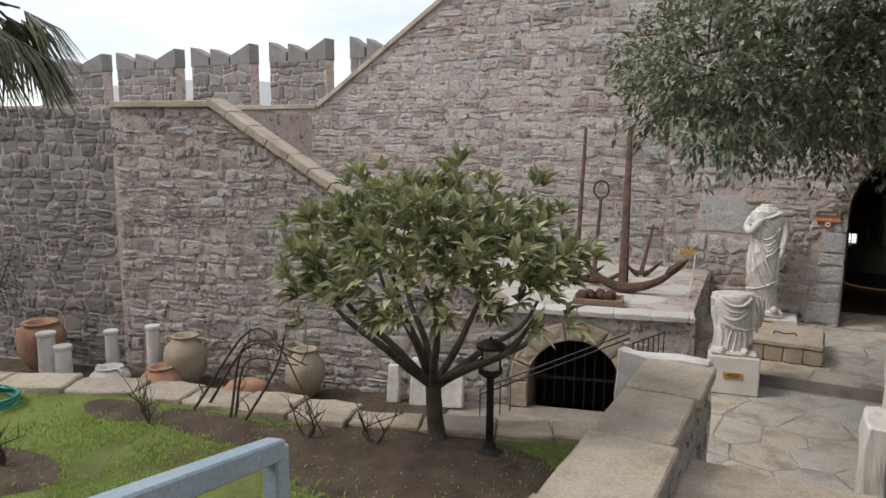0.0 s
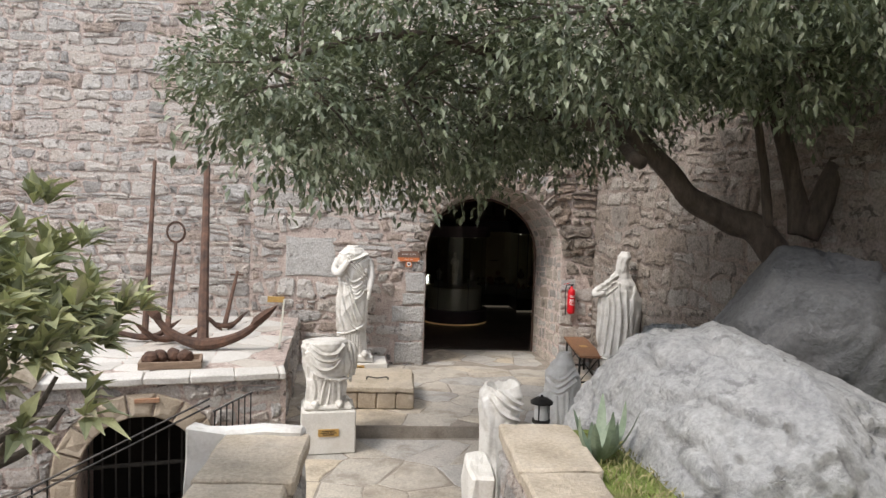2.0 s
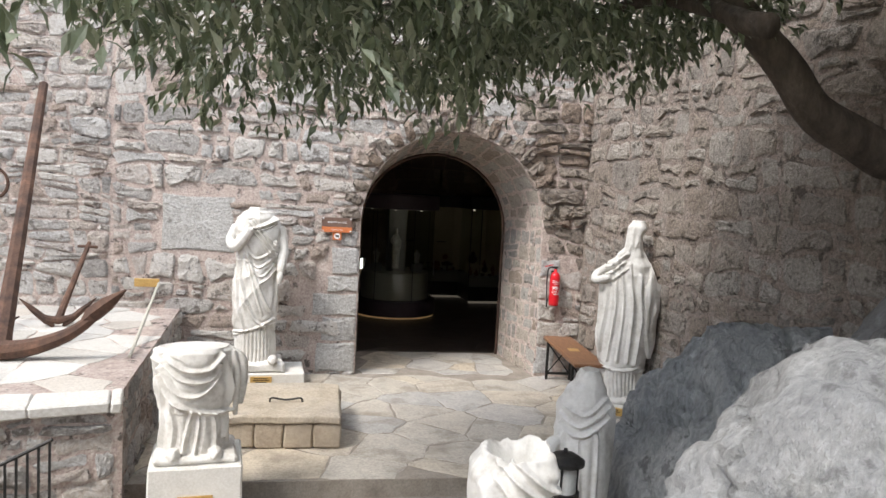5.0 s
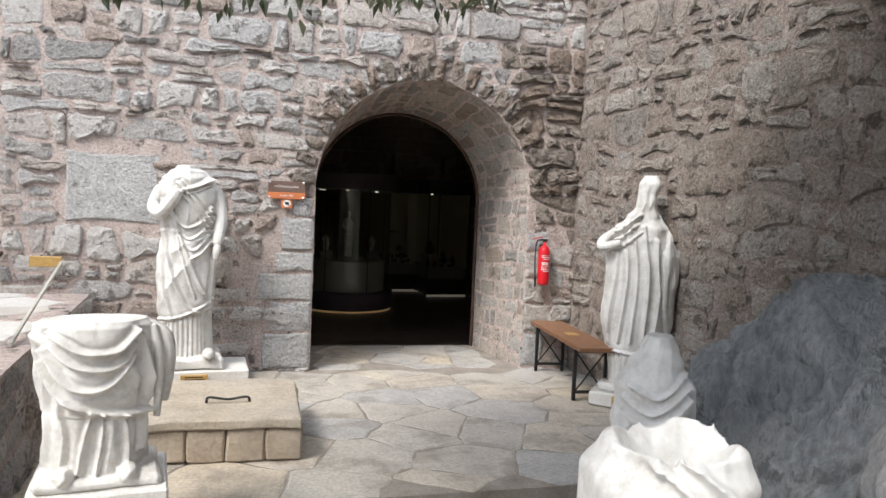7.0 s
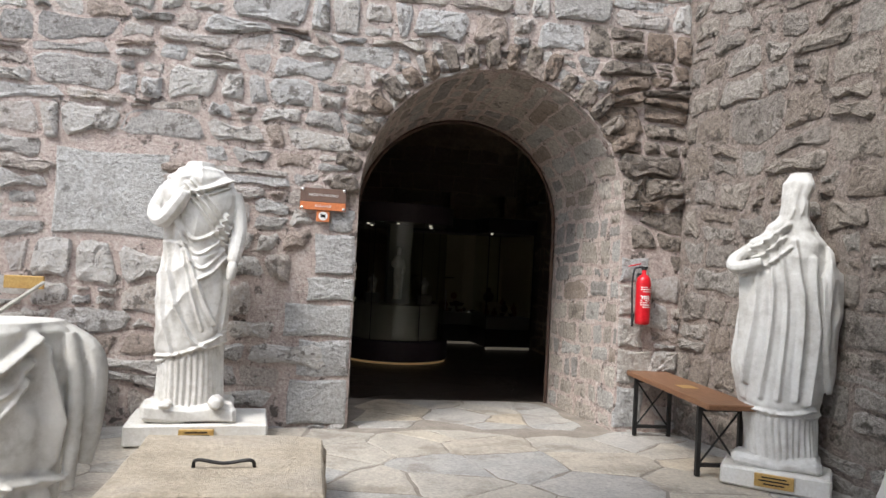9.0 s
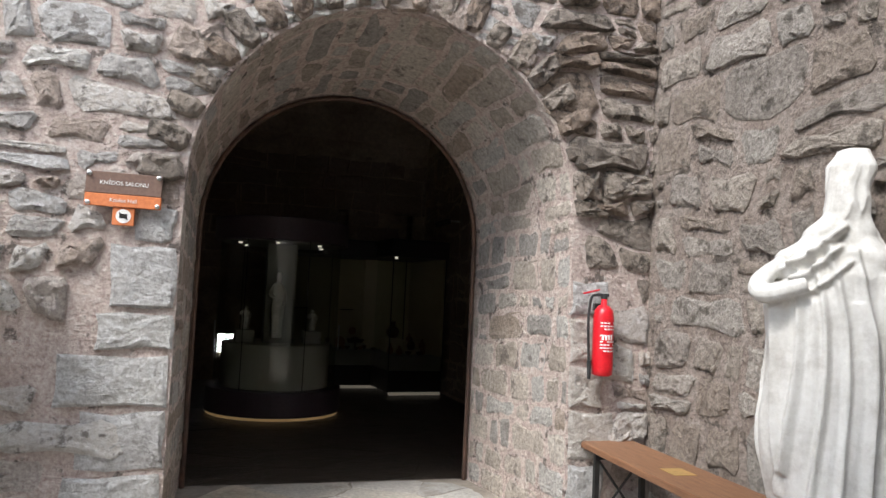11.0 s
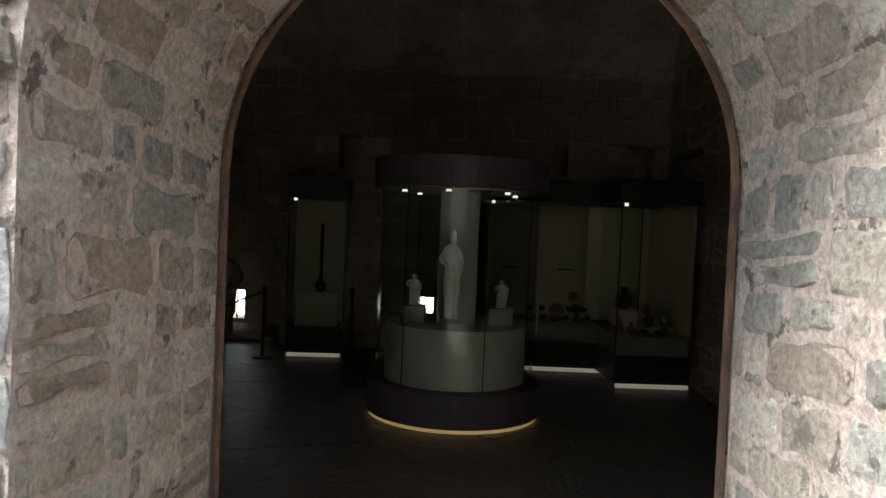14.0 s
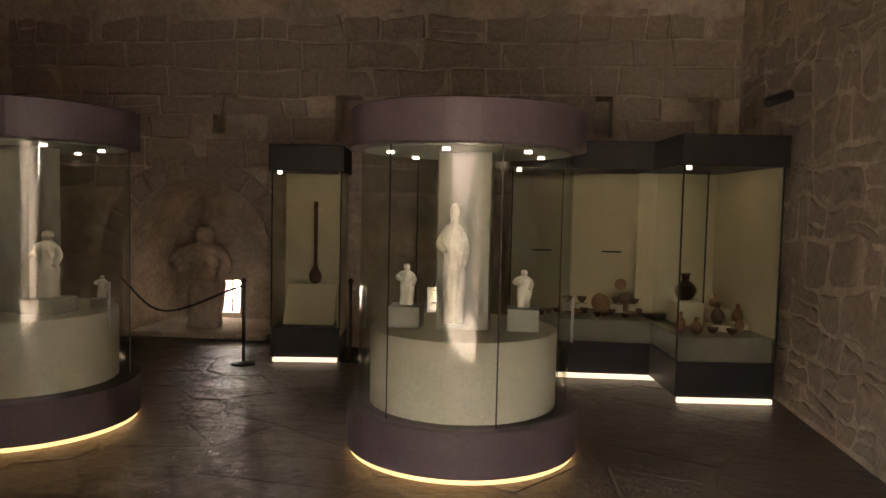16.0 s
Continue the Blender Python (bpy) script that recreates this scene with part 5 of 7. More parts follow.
def jar(m, h, r, label, material, lip=0.45, fat=0.6, handles=True):
    t = thing("clay_jar", m, label, "jar", "old jars along the wall")
    prof = [(0.25 * r, 0), (0.5 * r, 0.06 * h), (0.85 * r, 0.3 * h), (r, fat * h), (0.9 * r, (fat + 0.17) * h), (lip * 1.05 * r, 0.93 * h), (lip * r, 0.95 * h), (lip * 1.25 * r, 0.985 * h), (lip * 1.2 * r, h), (lip * 0.8 * r, 0.99 * h), (lip * 0.75 * r, 0.9 * h)]
    part("body", lathe(bmesh.new(), prof, 32, wob=0.05), material, t, smooth=True)
    if handles:
        for s in (-1, 1):
            part("handle", tube(bmesh.new(), curve_pts([(s * 0.85 * r, 0, (fat + 0.2) * h), (s * 0.95 * r, 0, 0.93 * h), (s * lip * 1.1 * r, 0, 0.94 * h)], 5), 0.07 * r, 6), material, t)
    return t


JZ = -0.62
ledge = slab("pavement_ledge", [on_front(3.0, 0)[:2], on_front(3.0, 0, 0.9)[:2], on_front(14, 0, 1.2)[:2], on_front(14, 0)[:2]], -1.3, JZ + 0.02, M_SOIL, "earth ledge along the foot of the wall", "ground")
JZ += 0.02
def at_front(u, d, z=None, rx=0, ry=0, rz=0):
    p = on_front(u, JZ if z is None else z, d)
    return pose(p[0], p[1], p[2], rx, ry, rz)
jar(at_front(6.75, 0.42, rz=20), 0.74, 0.30, "large ribbed buff clay storage jar with lug handles", M_JAR, 0.5, 0.62)
jar(at_front(4.95, 0.42, rz=70), 0.68, 0.27, "upright buff clay storage jar", M_JAR, 0.5, 0.55, False)
jar(at_front(6.95, 0.72, rz=0), 0.36, 0.30, "squat reddish clay jar sunk to its shoulders", M_TERRA, 0.5, 0.45, False)
jar(at_front(5.35, 0.72, JZ + 0.2, 100, 0, -60), 0.62, 0.2, "terracotta jar lying on its side", M_TERRA, 0.5, 0.6, False)
jar(at_front(7.7, 0.8, rz=0), 0.32, 0.27, "round pale clay pot with handles", M_MARBLE_OLD, 0.55, 0.55)
jar(at_front(9.2, 0.35, rz=0), 0.75, 0.34, "tall dark terracotta storage jar", M_TERRA, 0.6, 0.7, False)
for u, d, h, r in ((8.75, 0.75, 0.72, 0.13), (8.35, 0.9, 0.6, 0.12), (7.35, 0.3, 0.8, 0.1), (8.0, 0.35, 0.7, 0.1)):
    bm = lathe(bmesh.new(), [(r, 0), (r * 0.95, 0.1), (r * 0.9, h * 0.5), (r * 0.86, h - 0.06), (r * 1.05, h - 0.03), (r, h)], 24, wob=0.06)
    solo("column_drum", bm, M_MARBLE_OLD, at_front(u, d), "broken grey marble column stump", "column", "column stumps", smooth=False)
for u, d, w, h, tl in ((3.35, 0.32, 0.32, 0.62, 8), (3.75, 0.3, 0.16, 0.5, 6), (2.95, 0.3, 0.28, 0.44, 10)):
    m = at_front(u, d) @ Matrix.Rotation(math.atan2(0.25, 0.968), 4, "Z") @ Matrix.Rotation(radians(-tl), 4, "X")
    solo("marble_slab", boxed(-w / 2, -0.05, 0, w / 2, 0.05, h, 0.012, cuts=3, wob=0.015), M_MARBLE, m, "white marble slab leaning on the wall", "slab", "leaning marble slabs")

# bare arched climbers
rng = random.Random(4)
def bare_shrub(m, spans, label, r=0.012):
    t = thing("bare_shrub", m, label, "shrub")
    for a, b, c in spans:
        bm = tube(bmesh.new(), curve_pts([a, b, c], 7), [r * (1 - 0.04 * i) for i in range(15)], 6)
        for k in range(5):
            p = Vector(a).lerp(Vector(b), rng.random()) if k % 2 else Vector(b).lerp(Vector(c), rng.random())
            q = p + Vector((rng.uniform(-0.12, 0.12), rng.uniform(-0.1, 0.1), rng.uniform(0.05, 0.2)))
            tube(bm, [p, p.lerp(q, 0.5) + Vector((0.02, 0, 0.01)), q], [r * 0.4, r * 0.3, r * 0.15], 4)
        part("stem", bm, M_BARK, t)
    return t
bare_shrub((-3.95, -8.55, 0.66), [((-0.75, 0, 0), (-0.1, 0.1, 0.75), (0.55, 0.05, 0)), ((-0.7, 0.1, 0), (-0.2, 0.1, 0.6), (0.35, 0.1, 0.52)), ((-0.3, 0, 0), (-0.15, 0, 0.5), (0.35, 0, 0.55)), ((-0.2, 0, 0), (0.05, 0.1, 0.45), (0.18, 0.1, 0.85)), ((-0.35, 0, 0), (-0.25, 0.1, 0.6), (0.3, 0.1, 0.6))], "bare brown climber trained into an arch")
for x, y in ((-4.75, -8.95), (-3.5, -8.6), (-3.0, -8.45), (-5.0, -9.95)):
    bare_shrub((x, y, 0.66), [((0, 0, 0), (rng.uniform(-0.1, 0.1), 0, 0.12), (rng.uniform(-0.2, 0.2), rng.uniform(-0.1, 0.1), 0.26)) for _ in range(5)], "small bare pruned rose bush", 0.008)
t = thing("garden_hose", (-6.25, -9.35, 0.67), "coiled green garden hose on the lawn", "hose")
part("coil", tube(bmesh.new(), [((0.26 + 0.012 * math.sin(i)) * math.cos(i * 0.4), (0.26 + 0.02 * math.sin(i * 1.3)) * math.sin(i * 0.4), 0.012 + 0.0011 * i) for i in range(70)], 0.011, 6), M_HOSE, t)

# bare soil along the wall and round the tree
def soil(name, ring, z, label):
    bm = bmesh.new()
    c = bm.verts.new((sum(p[0] for p in ring) / len(ring), sum(p[1] for p in ring) / len(ring), z + 0.03))
    vs = [bm.verts.new((x, y, z)) for x, y in ring]
    ms = [bm.verts.new(((x + c.co.x) / 2, (y + c.co.y) / 2, z + 0.025 + 0.01 * noise.noise(Vector((x * 3, y * 3, 1))))) for x, y in ring]
    for i in range(len(vs)):
        j = (i + 1) % len(vs)
        bm.faces.new((vs[i], vs[j], ms[j], ms[i])), bm.faces.new((ms[i], ms[j], c))
    return solo(name, bm, M_SOIL, (0, 0, 0), label, "soil", kind="structure", smooth=True)
def soil_ring(cx, cy, rx, ry, n=28):
    return [(cx + rx * math.cos(2 * math.pi * k / n) * (1 + 0.2 * noise.noise(Vector((math.cos(2 * math.pi * k / n), math.sin(2 * math.pi * k / n), cx)))), cy + ry * math.sin(2 * math.pi * k / n) * (1 + 0.2 * noise.noise(Vector((math.sin(2 * math.pi * k / n), 3, cy))))) for k in range(n)]
SOILS = [(-2.55, -8.6, 1.05, 0.66), (-4.2, -8.72, 0.75, 0.22), (-3.35, -8.6, 0.5, 0.33), (-5.0, -9.98, 0.5, 0.3), (-5.2, -8.85, 0.4, 0.2), (-2.0, -9.4, 0.5, 0.7)]
for q in SOILS:
    soil("ground_soil", soil_ring(*q), 0.662, "bare brown soil bed in the lawn")
t = None

# blue handrail beside the first steps
t = thing("handrail", (0, 0, 0), "blue-grey painted steel handrail", "railing")
RA, RB = Vector((-1.644, -11.04, 1.964)), Vector((-1.28, -12.43, 2.33))
def bar(bm, a, b, w):
    d = (b - a)
    m = look(a, b)
    return box(bm, -w, -w, -d.length, w, w, 0, 0.006, m=m)
part("rail", bar(bmesh.new(), RA, RB, 0.032), M_BLUE, t)
part("post", boxed(RA.x - 0.03, RA.y - 0.03, 0.66, RA.x + 0.03, RA.y + 0.03, RA.z + 0.012, 0.006), M_BLUE, t)
part("post", boxed(RB.x - 0.03, RB.y - 0.03, 0.66, RB.x + 0.03, RB.y + 0.03, RB.z + 0.012, 0.006), M_BLUE, t)

# ---------- boulders ----------
def boulder(c, r, seed, material, label, rough=0.3, freq=1.1, cuts=10, planes=()):
    cuts += 6
    rng = random.Random(seed)
    facets = [(Vector(n).normalized(), far) for n, far in planes]
    for _ in range(cuts):
        facets.append((Vector((rng.gauss(0, 1), rng.gauss(0, 1), rng.gauss(0.2, 1))).normalized(), rng.uniform(0.74, 0.92)))
    return solo("boulder", rock(bmesh.new(), (0, 0, 0), r, seed, 6, rough, freq, 0.08, facets), material, c, label, "boulder", "grey boulders", smooth=True)
boulder((1.98, -6.75, 0.82), (1.15, 1.75, 1.10), 1.3, M_ROCK, "huge pale grey limestone boulder with cracks", 0.14, planes=(((-0.55, -0.25, 0.8), 0.86), ((0.5, -0.2, 0.84), 0.90)))
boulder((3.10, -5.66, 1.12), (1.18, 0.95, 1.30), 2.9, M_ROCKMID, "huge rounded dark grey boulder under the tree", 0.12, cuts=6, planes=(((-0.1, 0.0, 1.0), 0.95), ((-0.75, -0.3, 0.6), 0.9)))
boulder((2.80, -3.95, 0.12), (1.32, 1.0, 1.42), 4.1, M_ROCKDARK, "blue-grey veined limestone outcrop", 0.2, planes=(((0.0, -0.1, 1.0), 0.88), ((-0.75, -0.3, 0.6), 0.80), ((-0.2, -0.95, 0.15), 0.85)))
boulder((2.55, -3.1, 0.0), (0.75, 0.6, 0.62), 6.2, M_ROCKDARK, "low blue-grey limestone outcrop by the wall", 0.22)
boulder((1.35, -5.75, 0.35), (0.42, 0.5, 0.55), 7.4, M_ROCK, "grey limestone rock at the wall's end", 0.25)


# agave
t = thing("agave", (0.9, -7.05, 1.05), "small grey-green agave rosette in the bed", "plant")
for k in range(12):
    a, l = k * 2.4, 0.18 + 0.12 * (k % 3) / 2
    d = Vector((math.cos(a), math.sin(a), 0))
    s = Vector((-math.sin(a), math.cos(a), 0))
    bm = bmesh.new()
    p = [Vector((0, 0, 0)), d * l * 0.5 + Vector((0, 0, l * 0.6)), d * l * (0.8 if k % 2 else 0.6) + Vector((0, 0, l * 1.25))]
    rows = []
    for q, w in zip(curve_pts(p, 4), (0.02, 0.028, 0.034, 0.036, 0.034, 0.03, 0.024, 0.015, 0.003)):
        rows.append([bm.verts.new(q - s * w), bm.verts.new(q + Vector((0, 0, -w * 0.6))), bm.verts.new(q + s * w), bm.verts.new(q + Vector((0, 0, -w * 0.2)))])
    for a1, b1 in zip(rows, rows[1:]):
        for j in range(4):
            bm.faces.new((a1[j], a1[(j + 1) % 4], b1[(j + 1) % 4], b1[j]))
    part("leaf", bm, M_AGAVE, t)

# ---------- trees ----------
def branch_out(bm, ctrl, r0, r1, n=9):
    p = curve_pts(ctrl, 7)
    k = len(p)
    return tube(bm, [q + noise.noise_vector(q * 3) * 0.02 for q in p], [lerp(r0, r1, i / (k - 1)) * (1 + 0.12 * noise.noise(p[i] * 4)) for i in range(k)], n)


# spreading evergreen over the boulders
tr = thing("evergreen_tree", (0, 0, 0), "large leaning evergreen tree with dark trunk and dense dark leaves", "tree")
part("trunk", branch_out(bmesh.new(), [(3.35, -4.75, 2.0), (3.05, -4.65, 2.42), (2.8, -4.6, 2.52), (2.38, -4.6, 2.74), (2.06, -4.6, 3.08), (1.6, -4.6, 3.42), (0.9, -4.7, 3.8), (0.2, -4.6, 4.0)], 0.15, 0.06, 12), M_BARK, tr, smooth=True)
for c, a, b in (([(3.45, -4.75, 2.4), (3.67, -4.75, 2.89), (3.84, -4.75, 3.34), (4.05, -4.75, 3.9)], 0.13, 0.09), ([(3.39, -4.75, 2.42), (3.34, -4.75, 2.82), (3.13, -4.75, 3.45), (2.95, -4.75, 4.12)], 0.10, 0.07), ([(3.1, -4.75, 2.46), (3.05, -4.75, 2.81), (2.99, -4.75, 3.2), (2.82, -4.75, 3.82)], 0.05, 0.035), ([(1.5, -5.1, 3.3), (0.7, -4.3, 3.45), (-0.2, -3.6, 3.3)], 0.06, 0.02), ([(1.7, -5.2, 3.0), (1.6, -4.0, 3.4), (1.3, -2.6, 3.3)], 0.06, 0.02), ([(1.0, -5.0, 3.7), (-0.2, -5.6, 3.9), (-1.3, -6.0, 3.6)], 0.05, 0.02)):
    part("limb", branch_out(bmesh.new(), c, a, b, 8), M_BARK, tr, smooth=True)
CROWN = [((-1.2, -5.9, 3.35), (0.75, 0.8, 0.75)), ((-0.5, -5.2, 3.4), (0.9, 0.9, 0.8)), ((0.4, -4.6, 3.5), (1.0, 1.0, 0.75)), ((1.3, -4.0, 3.6), (1.1, 1.1, 0.7)), ((2.3, -3.9, 3.95), (0.8, 0.9, 0.6)),
         ((0.2, -3.4, 3.3), (1.1, 0.9, 0.55)), ((-0.9, -3.6, 3.2), (0.9, 0.8, 0.6)), ((1.1, -3.3, 3.5), (0.8, 0.6, 0.45)), ((1.0, -5.8, 4.0), (1.3, 1.0, 0.7)), ((2.4, -5.2, 4.3), (1.2, 1.1, 0.7)), ((-0.3, -5.0, 4.3), (1.2, 1.2, 0.7)), ((2.7, -4.9, 4.35), (0.9, 0.9, 0.7)), ((1.8, -4.6, 4.2), (1.0, 0.9, 0.6)), ((3.4, -6.2, 4.3), (0.9, 1.0, 0.8)), ((2.6, -5.6, 3.75), (0.7, 0.7, 0.45)), ((3.3, -5.0, 3.9), (0.7, 0.7, 0.5)), ((-1.5, -4.8, 3.7), (0.8, 0.9, 0.7)), ((2.3, -6.6, 4.4), (1.0, 1.0, 0.6))]


def crown_places(blobs, density, rng, size=(0.7, 1.3), hang=0.25, clump=9, spread=0.16):
    out = []
    for c, r in blobs:
        n = int(density * (r[0] * r[1] + r[1] * r[2] + r[0] * r[2]))
        for _ in range(n):
            d = Vector((rng.gauss(0, 1), rng.gauss(0, 1), rng.gauss(0, 1))).normalized()
            k = rng.uniform(0.55, 1.08) * (1 + 0.3 * noise.noise(d * 2.2 + Vector(c)))
            if noise.noise((Vector(c) + d * k) * 2.1) < -0.15:
                continue
            p = Vector(c) + Vector((d.x * r[0], d.y * r[1], d.z * r[2])) * k
            twig = (d + Vector((rng.uniform(-0.6, 0.6), rng.uniform(-0.6, 0.6), rng.uniform(-0.7, 0.3) - hang))).normalized()
            for _ in range(clump):
                q = p + twig * rng.uniform(-spread, spread) + Vector((rng.gauss(0, 0.03), rng.gauss(0, 0.03), rng.gauss(0, 0.03)))
                out.append((q, twig + Vector((rng.gauss(0, 0.55), rng.gauss(0, 0.55), rng.gauss(0, 0.5))), rng.uniform(*size)))
    return out


leaf_mesh("crown", crown_places(CROWN, 250, random.Random(1), hang=0.05), M_LEAF, tr, 0.085, 0.036, 0.15, 0.12)
rng = random.Random(8)
bm = bmesh.new()
for c, r in CROWN:
    for _ in range(9):
        d = Vector((rng.gauss(0, 1), rng.gauss(0, 1), rng.gauss(0, 0.7))).normalized()
        e = Vector(c) + Vector((d.x * r[0], d.y * r[1], d.z * r[2])) * 0.95
        s = Vector(c) + Vector((d.x * r[0], d.y * r[1], d.z * r[2])) * 0.1 + Vector((0.1, -0.05, 0.1))
        tube(bm, [s, s.lerp(e, 0.5) + Vector((0, 0, 0.06)), e], [0.014, 0.009, 0.004], 5)
tagged(part("twigs", bm, M_BARK, tr), kind="stuff")

# loquat on the lawn
lq = thing("loquat_tree", (-2.66, -8.10, 0.66), "broad loquat tree with clustered leathery leaves", "tree")
part("trunk", branch_out(bmesh.new(), [(0, 0, 0), (-0.03, 0.0, 0.2), (-0.06, 0.02, 0.42)], 0.07, 0.055, 10), M_BARKG, lq, smooth=True)
rng = random.Random(3)
tips = []
for k in range(11):
    a = k * 2 * math.pi / 11 + rng.uniform(-0.2, 0.2)
    rr, h = rng.uniform(0.45, 0.85), rng.uniform(0.85, 1.35)
    e = (rr * math.cos(a) * 1.15, rr * math.sin(a), h)
    m1 = (rr * 0.45 * math.cos(a), rr * 0.45 * math.sin(a), 0.42 + (h - 0.42) * 0.35)
    part("limb", branch_out(bmesh.new(), [(-0.05, 0.02, 0.38), m1, (e[0] * 0.8, e[1] * 0.8, h * 0.8), e], 0.035, 0.012, 7), M_BARKG, lq, smooth=True)
leaves = []
for _ in range(640):
    d = Vector((rng.gauss(0, 1), rng.gauss(0, 1), rng.gauss(0.35, 0.8))).normalized()
    if d.z < -0.14:
        continue
    k = rng.uniform(0.66, 1.03) * (1 + 0.4 * noise.noise(d * 2.9))
    c = Vector((-0.02 + d.x * 1.1 * k, d.y * 1.0 * k, 1.16 + d.z * 0.76 * k))
    up = (d + Vector((0, 0, 0.55))).normalized()
    for j in range(10):
        a = j * 2.4
        o = up.orthogonal().normalized()
        o2 = up.cross(o)
        spread = 0.35 + 0.11 * j
        leaves.append((lq.matrix_world @ c, up + (o * math.cos(a) + o2 * math.sin(a)) * spread, rng.uniform(0.7, 1.2)))
leaf_mesh("crown", leaves, M_LOQUAT, lq, 0.165, 0.05, 0.22, 0.14)

# olive by the far wall, and palm fronds above it
m0 = at_front(9.4, 1.3)
ol = thing("olive_tree", m0, "small grey-green olive tree by the dark wall", "tree")
part("trunk", branch_out(bmesh.new(), [(0.15, 0, 0), (0.1, 0, 0.6), (-0.05, 0, 1.1), (-0.2, 0, 1.7)], 0.06, 0.03, 8), M_BARK, ol, smooth=True)
for k in range(6):
    a = k * 1.05
    part("limb", branch_out(bmesh.new(), [(0.05, 0, 0.8), (0.3 * math.cos(a), 0.3 * math.sin(a), 1.3), (0.6 * math.cos(a), 0.5 * math.sin(a), 1.9)], 0.025, 0.008, 6), M_BARK, ol)
o = ol.matrix_world.translation
leaf_mesh("crown", crown_places([((o.x, o.y, o.z + 1.75), (0.85, 0.7, 0.75)), ((o.x - 0.5, o.y - 0.1, o.z + 1.5), (0.6, 0.5, 0.5)), ((o.x + 0.45, o.y, o.z + 1.5), (0.5, 0.5, 0.5))], 150, random.Random(2), hang=0.1), M_OLIVE, ol, 0.07, 0.018, 0.1, 0.1)
pm = thing("palm_tree", (-7.45, -8.85, -0.62), "palm tree with drooping fan leaves", "palm")
part("trunk", lathe(bmesh.new(), [(0.16, 0), (0.13, 2.0), (0.12, 4.6)], 14, wob=0.15), M_BARK, pm)
pl = []
rng = random.Random(6)
P = pm.matrix_world.translation + Vector((0, 0, 4.5))
bm = bmesh.new()
for k in range(26):
    a, drop = k * 2.4, rng.uniform(0.2, 1.0)
    e = Vector((math.cos(a) * 0.75, math.sin(a) * 0.75, 0.35 - 0.75 * drop))
    tube(bm, curve_pts([(0, 0, 4.6), Vector((e.x * 0.5, e.y * 0.5, 4.75)), Vector((e.x, e.y, 4.6 + e.z))], 4), 0.012, 5)
    for j in range(34):
        f = (j / 33 - 0.5) * 2.6
        d = Vector((math.cos(a + f), math.sin(a + f), -0.9 - 0.6 * drop + 0.4 * math.cos(f)))
        pl.append((P + e, d, rng.uniform(0.8, 1.2)))
part("stalks", bm, M_BARK, pm)
leaf_mesh("fronds", pl, M_PALM, pm, 0.62, 0.028, 0.1, 0.25)

# ---------- merlons ----------
for x0, x1 in ((-19.3, -16.75), (-16.26, -14.14), (-13.67, -11.81), (-11.3, -9.71), (-9.15, -7.9), (-7.75, -6.9)):
    t = thing("merlon", (0, 0, 0), "grey weathered stone merlon with notched swallowtail top", "merlon", "battlements")
    bm = boxed(x0 + 0.03, 0.06, 3.0, x1 - 0.03, 0.34, 4.5)
    w = (x1 - x0) / 3
    part("core", bm, M_MORTAR, t)
    for k in range(3):
        bm = bmesh.new()
        a, b = x0 + k * w + 0.03, x0 + (k + 1) * w - 0.03
        hi, lo = (4.92, 4.68) if k != 1 else (4.86, 4.66)
        sw = k == 0
        z0, z1 = (hi, lo) if k == 0 else ((lo, hi) if k == 2 else (hi, lo))
        v = [bm.verts.new(p) for p in ((a, 0.04, 4.48), (b, 0.04, 4.48), (b, 0.04, z1), (a, 0.04, z0), (a, 0.36, 4.48), (b, 0.36, 4.48), (b, 0.36, z1), (a, 0.36, z0))]
        for q in ((0, 1, 2, 3), (5, 4, 7, 6), (3, 2, 6, 7), (1, 5, 6, 2), (4, 0, 3, 7), (0, 4, 5, 1)):
            bm.faces.new([v[i] for i in q])
        part("cap", bm, M_DARKSTONES, t)
bm = boxed(-30, -0.06, 3.46, -9.95, 1.1, 3.56, 0.01)
solo("coping", bm, M_SLAB, (0, 0, 0), "stone coping along the wall top", "trim", kind="structure")
cl = math.hypot(3.0, 1.965)
bm = bmesh.new()
for k in range(30):
    box(bm, k * 0.42, -0.07, -0.02, k * 0.42 + 0.41, 1.1, 0.07, 0.008)
solo("coping_slope", bm, M_SLAB, Matrix.Translation((-9.9, 0, 3.5)) @ Matrix.Rotation(-math.atan(0.655), 4, "Y"), "sloping stone coping on the castle wall", "trim", kind="structure")
bm = bmesh.new()
for k in range(14):
    box(bm, -k * 0.35 - 0.34, -0.09, -0.06, -k * 0.35, 0.35, 0.05, 0.01, cuts=1, wob=0.01)
p = on_front(2.35, 0.72)
solo("coping_stair", bm, M_SLAB, Matrix.Translation(p) @ Matrix.Rotation(math.atan2(0.25, 0.968), 4, "Z") @ Matrix.Rotation(math.atan(0.64), 4, "Y"), "sloping ochre coping beside the stair", "trim", kind="structure")
bm = boxed(-8.0, -0.07, 3.27, -6.4, 0.4, 3.36, 0.01)
solo("coping_top", bm, M_SLAB, Matrix.Translation((FA.x, FA.y, 0)) @ Matrix.Rotation(math.atan2(0.25, 0.968), 4, "Z"), "flat stone coping", "trim", kind="structure")
for k, (x, y, h, r) in enumerate(((-120, 330, 26, 160), (90, 420, 30, 190), (-330, 300, 34, 170))):
    solo("hill", rock(bmesh.new(), (0, 0, 0), (r, 60, h), k, 4, 0.2), M_ROCKDARK, (x, y, 0), "far blue hill ridge", "hill", kind="structure", smooth=True)

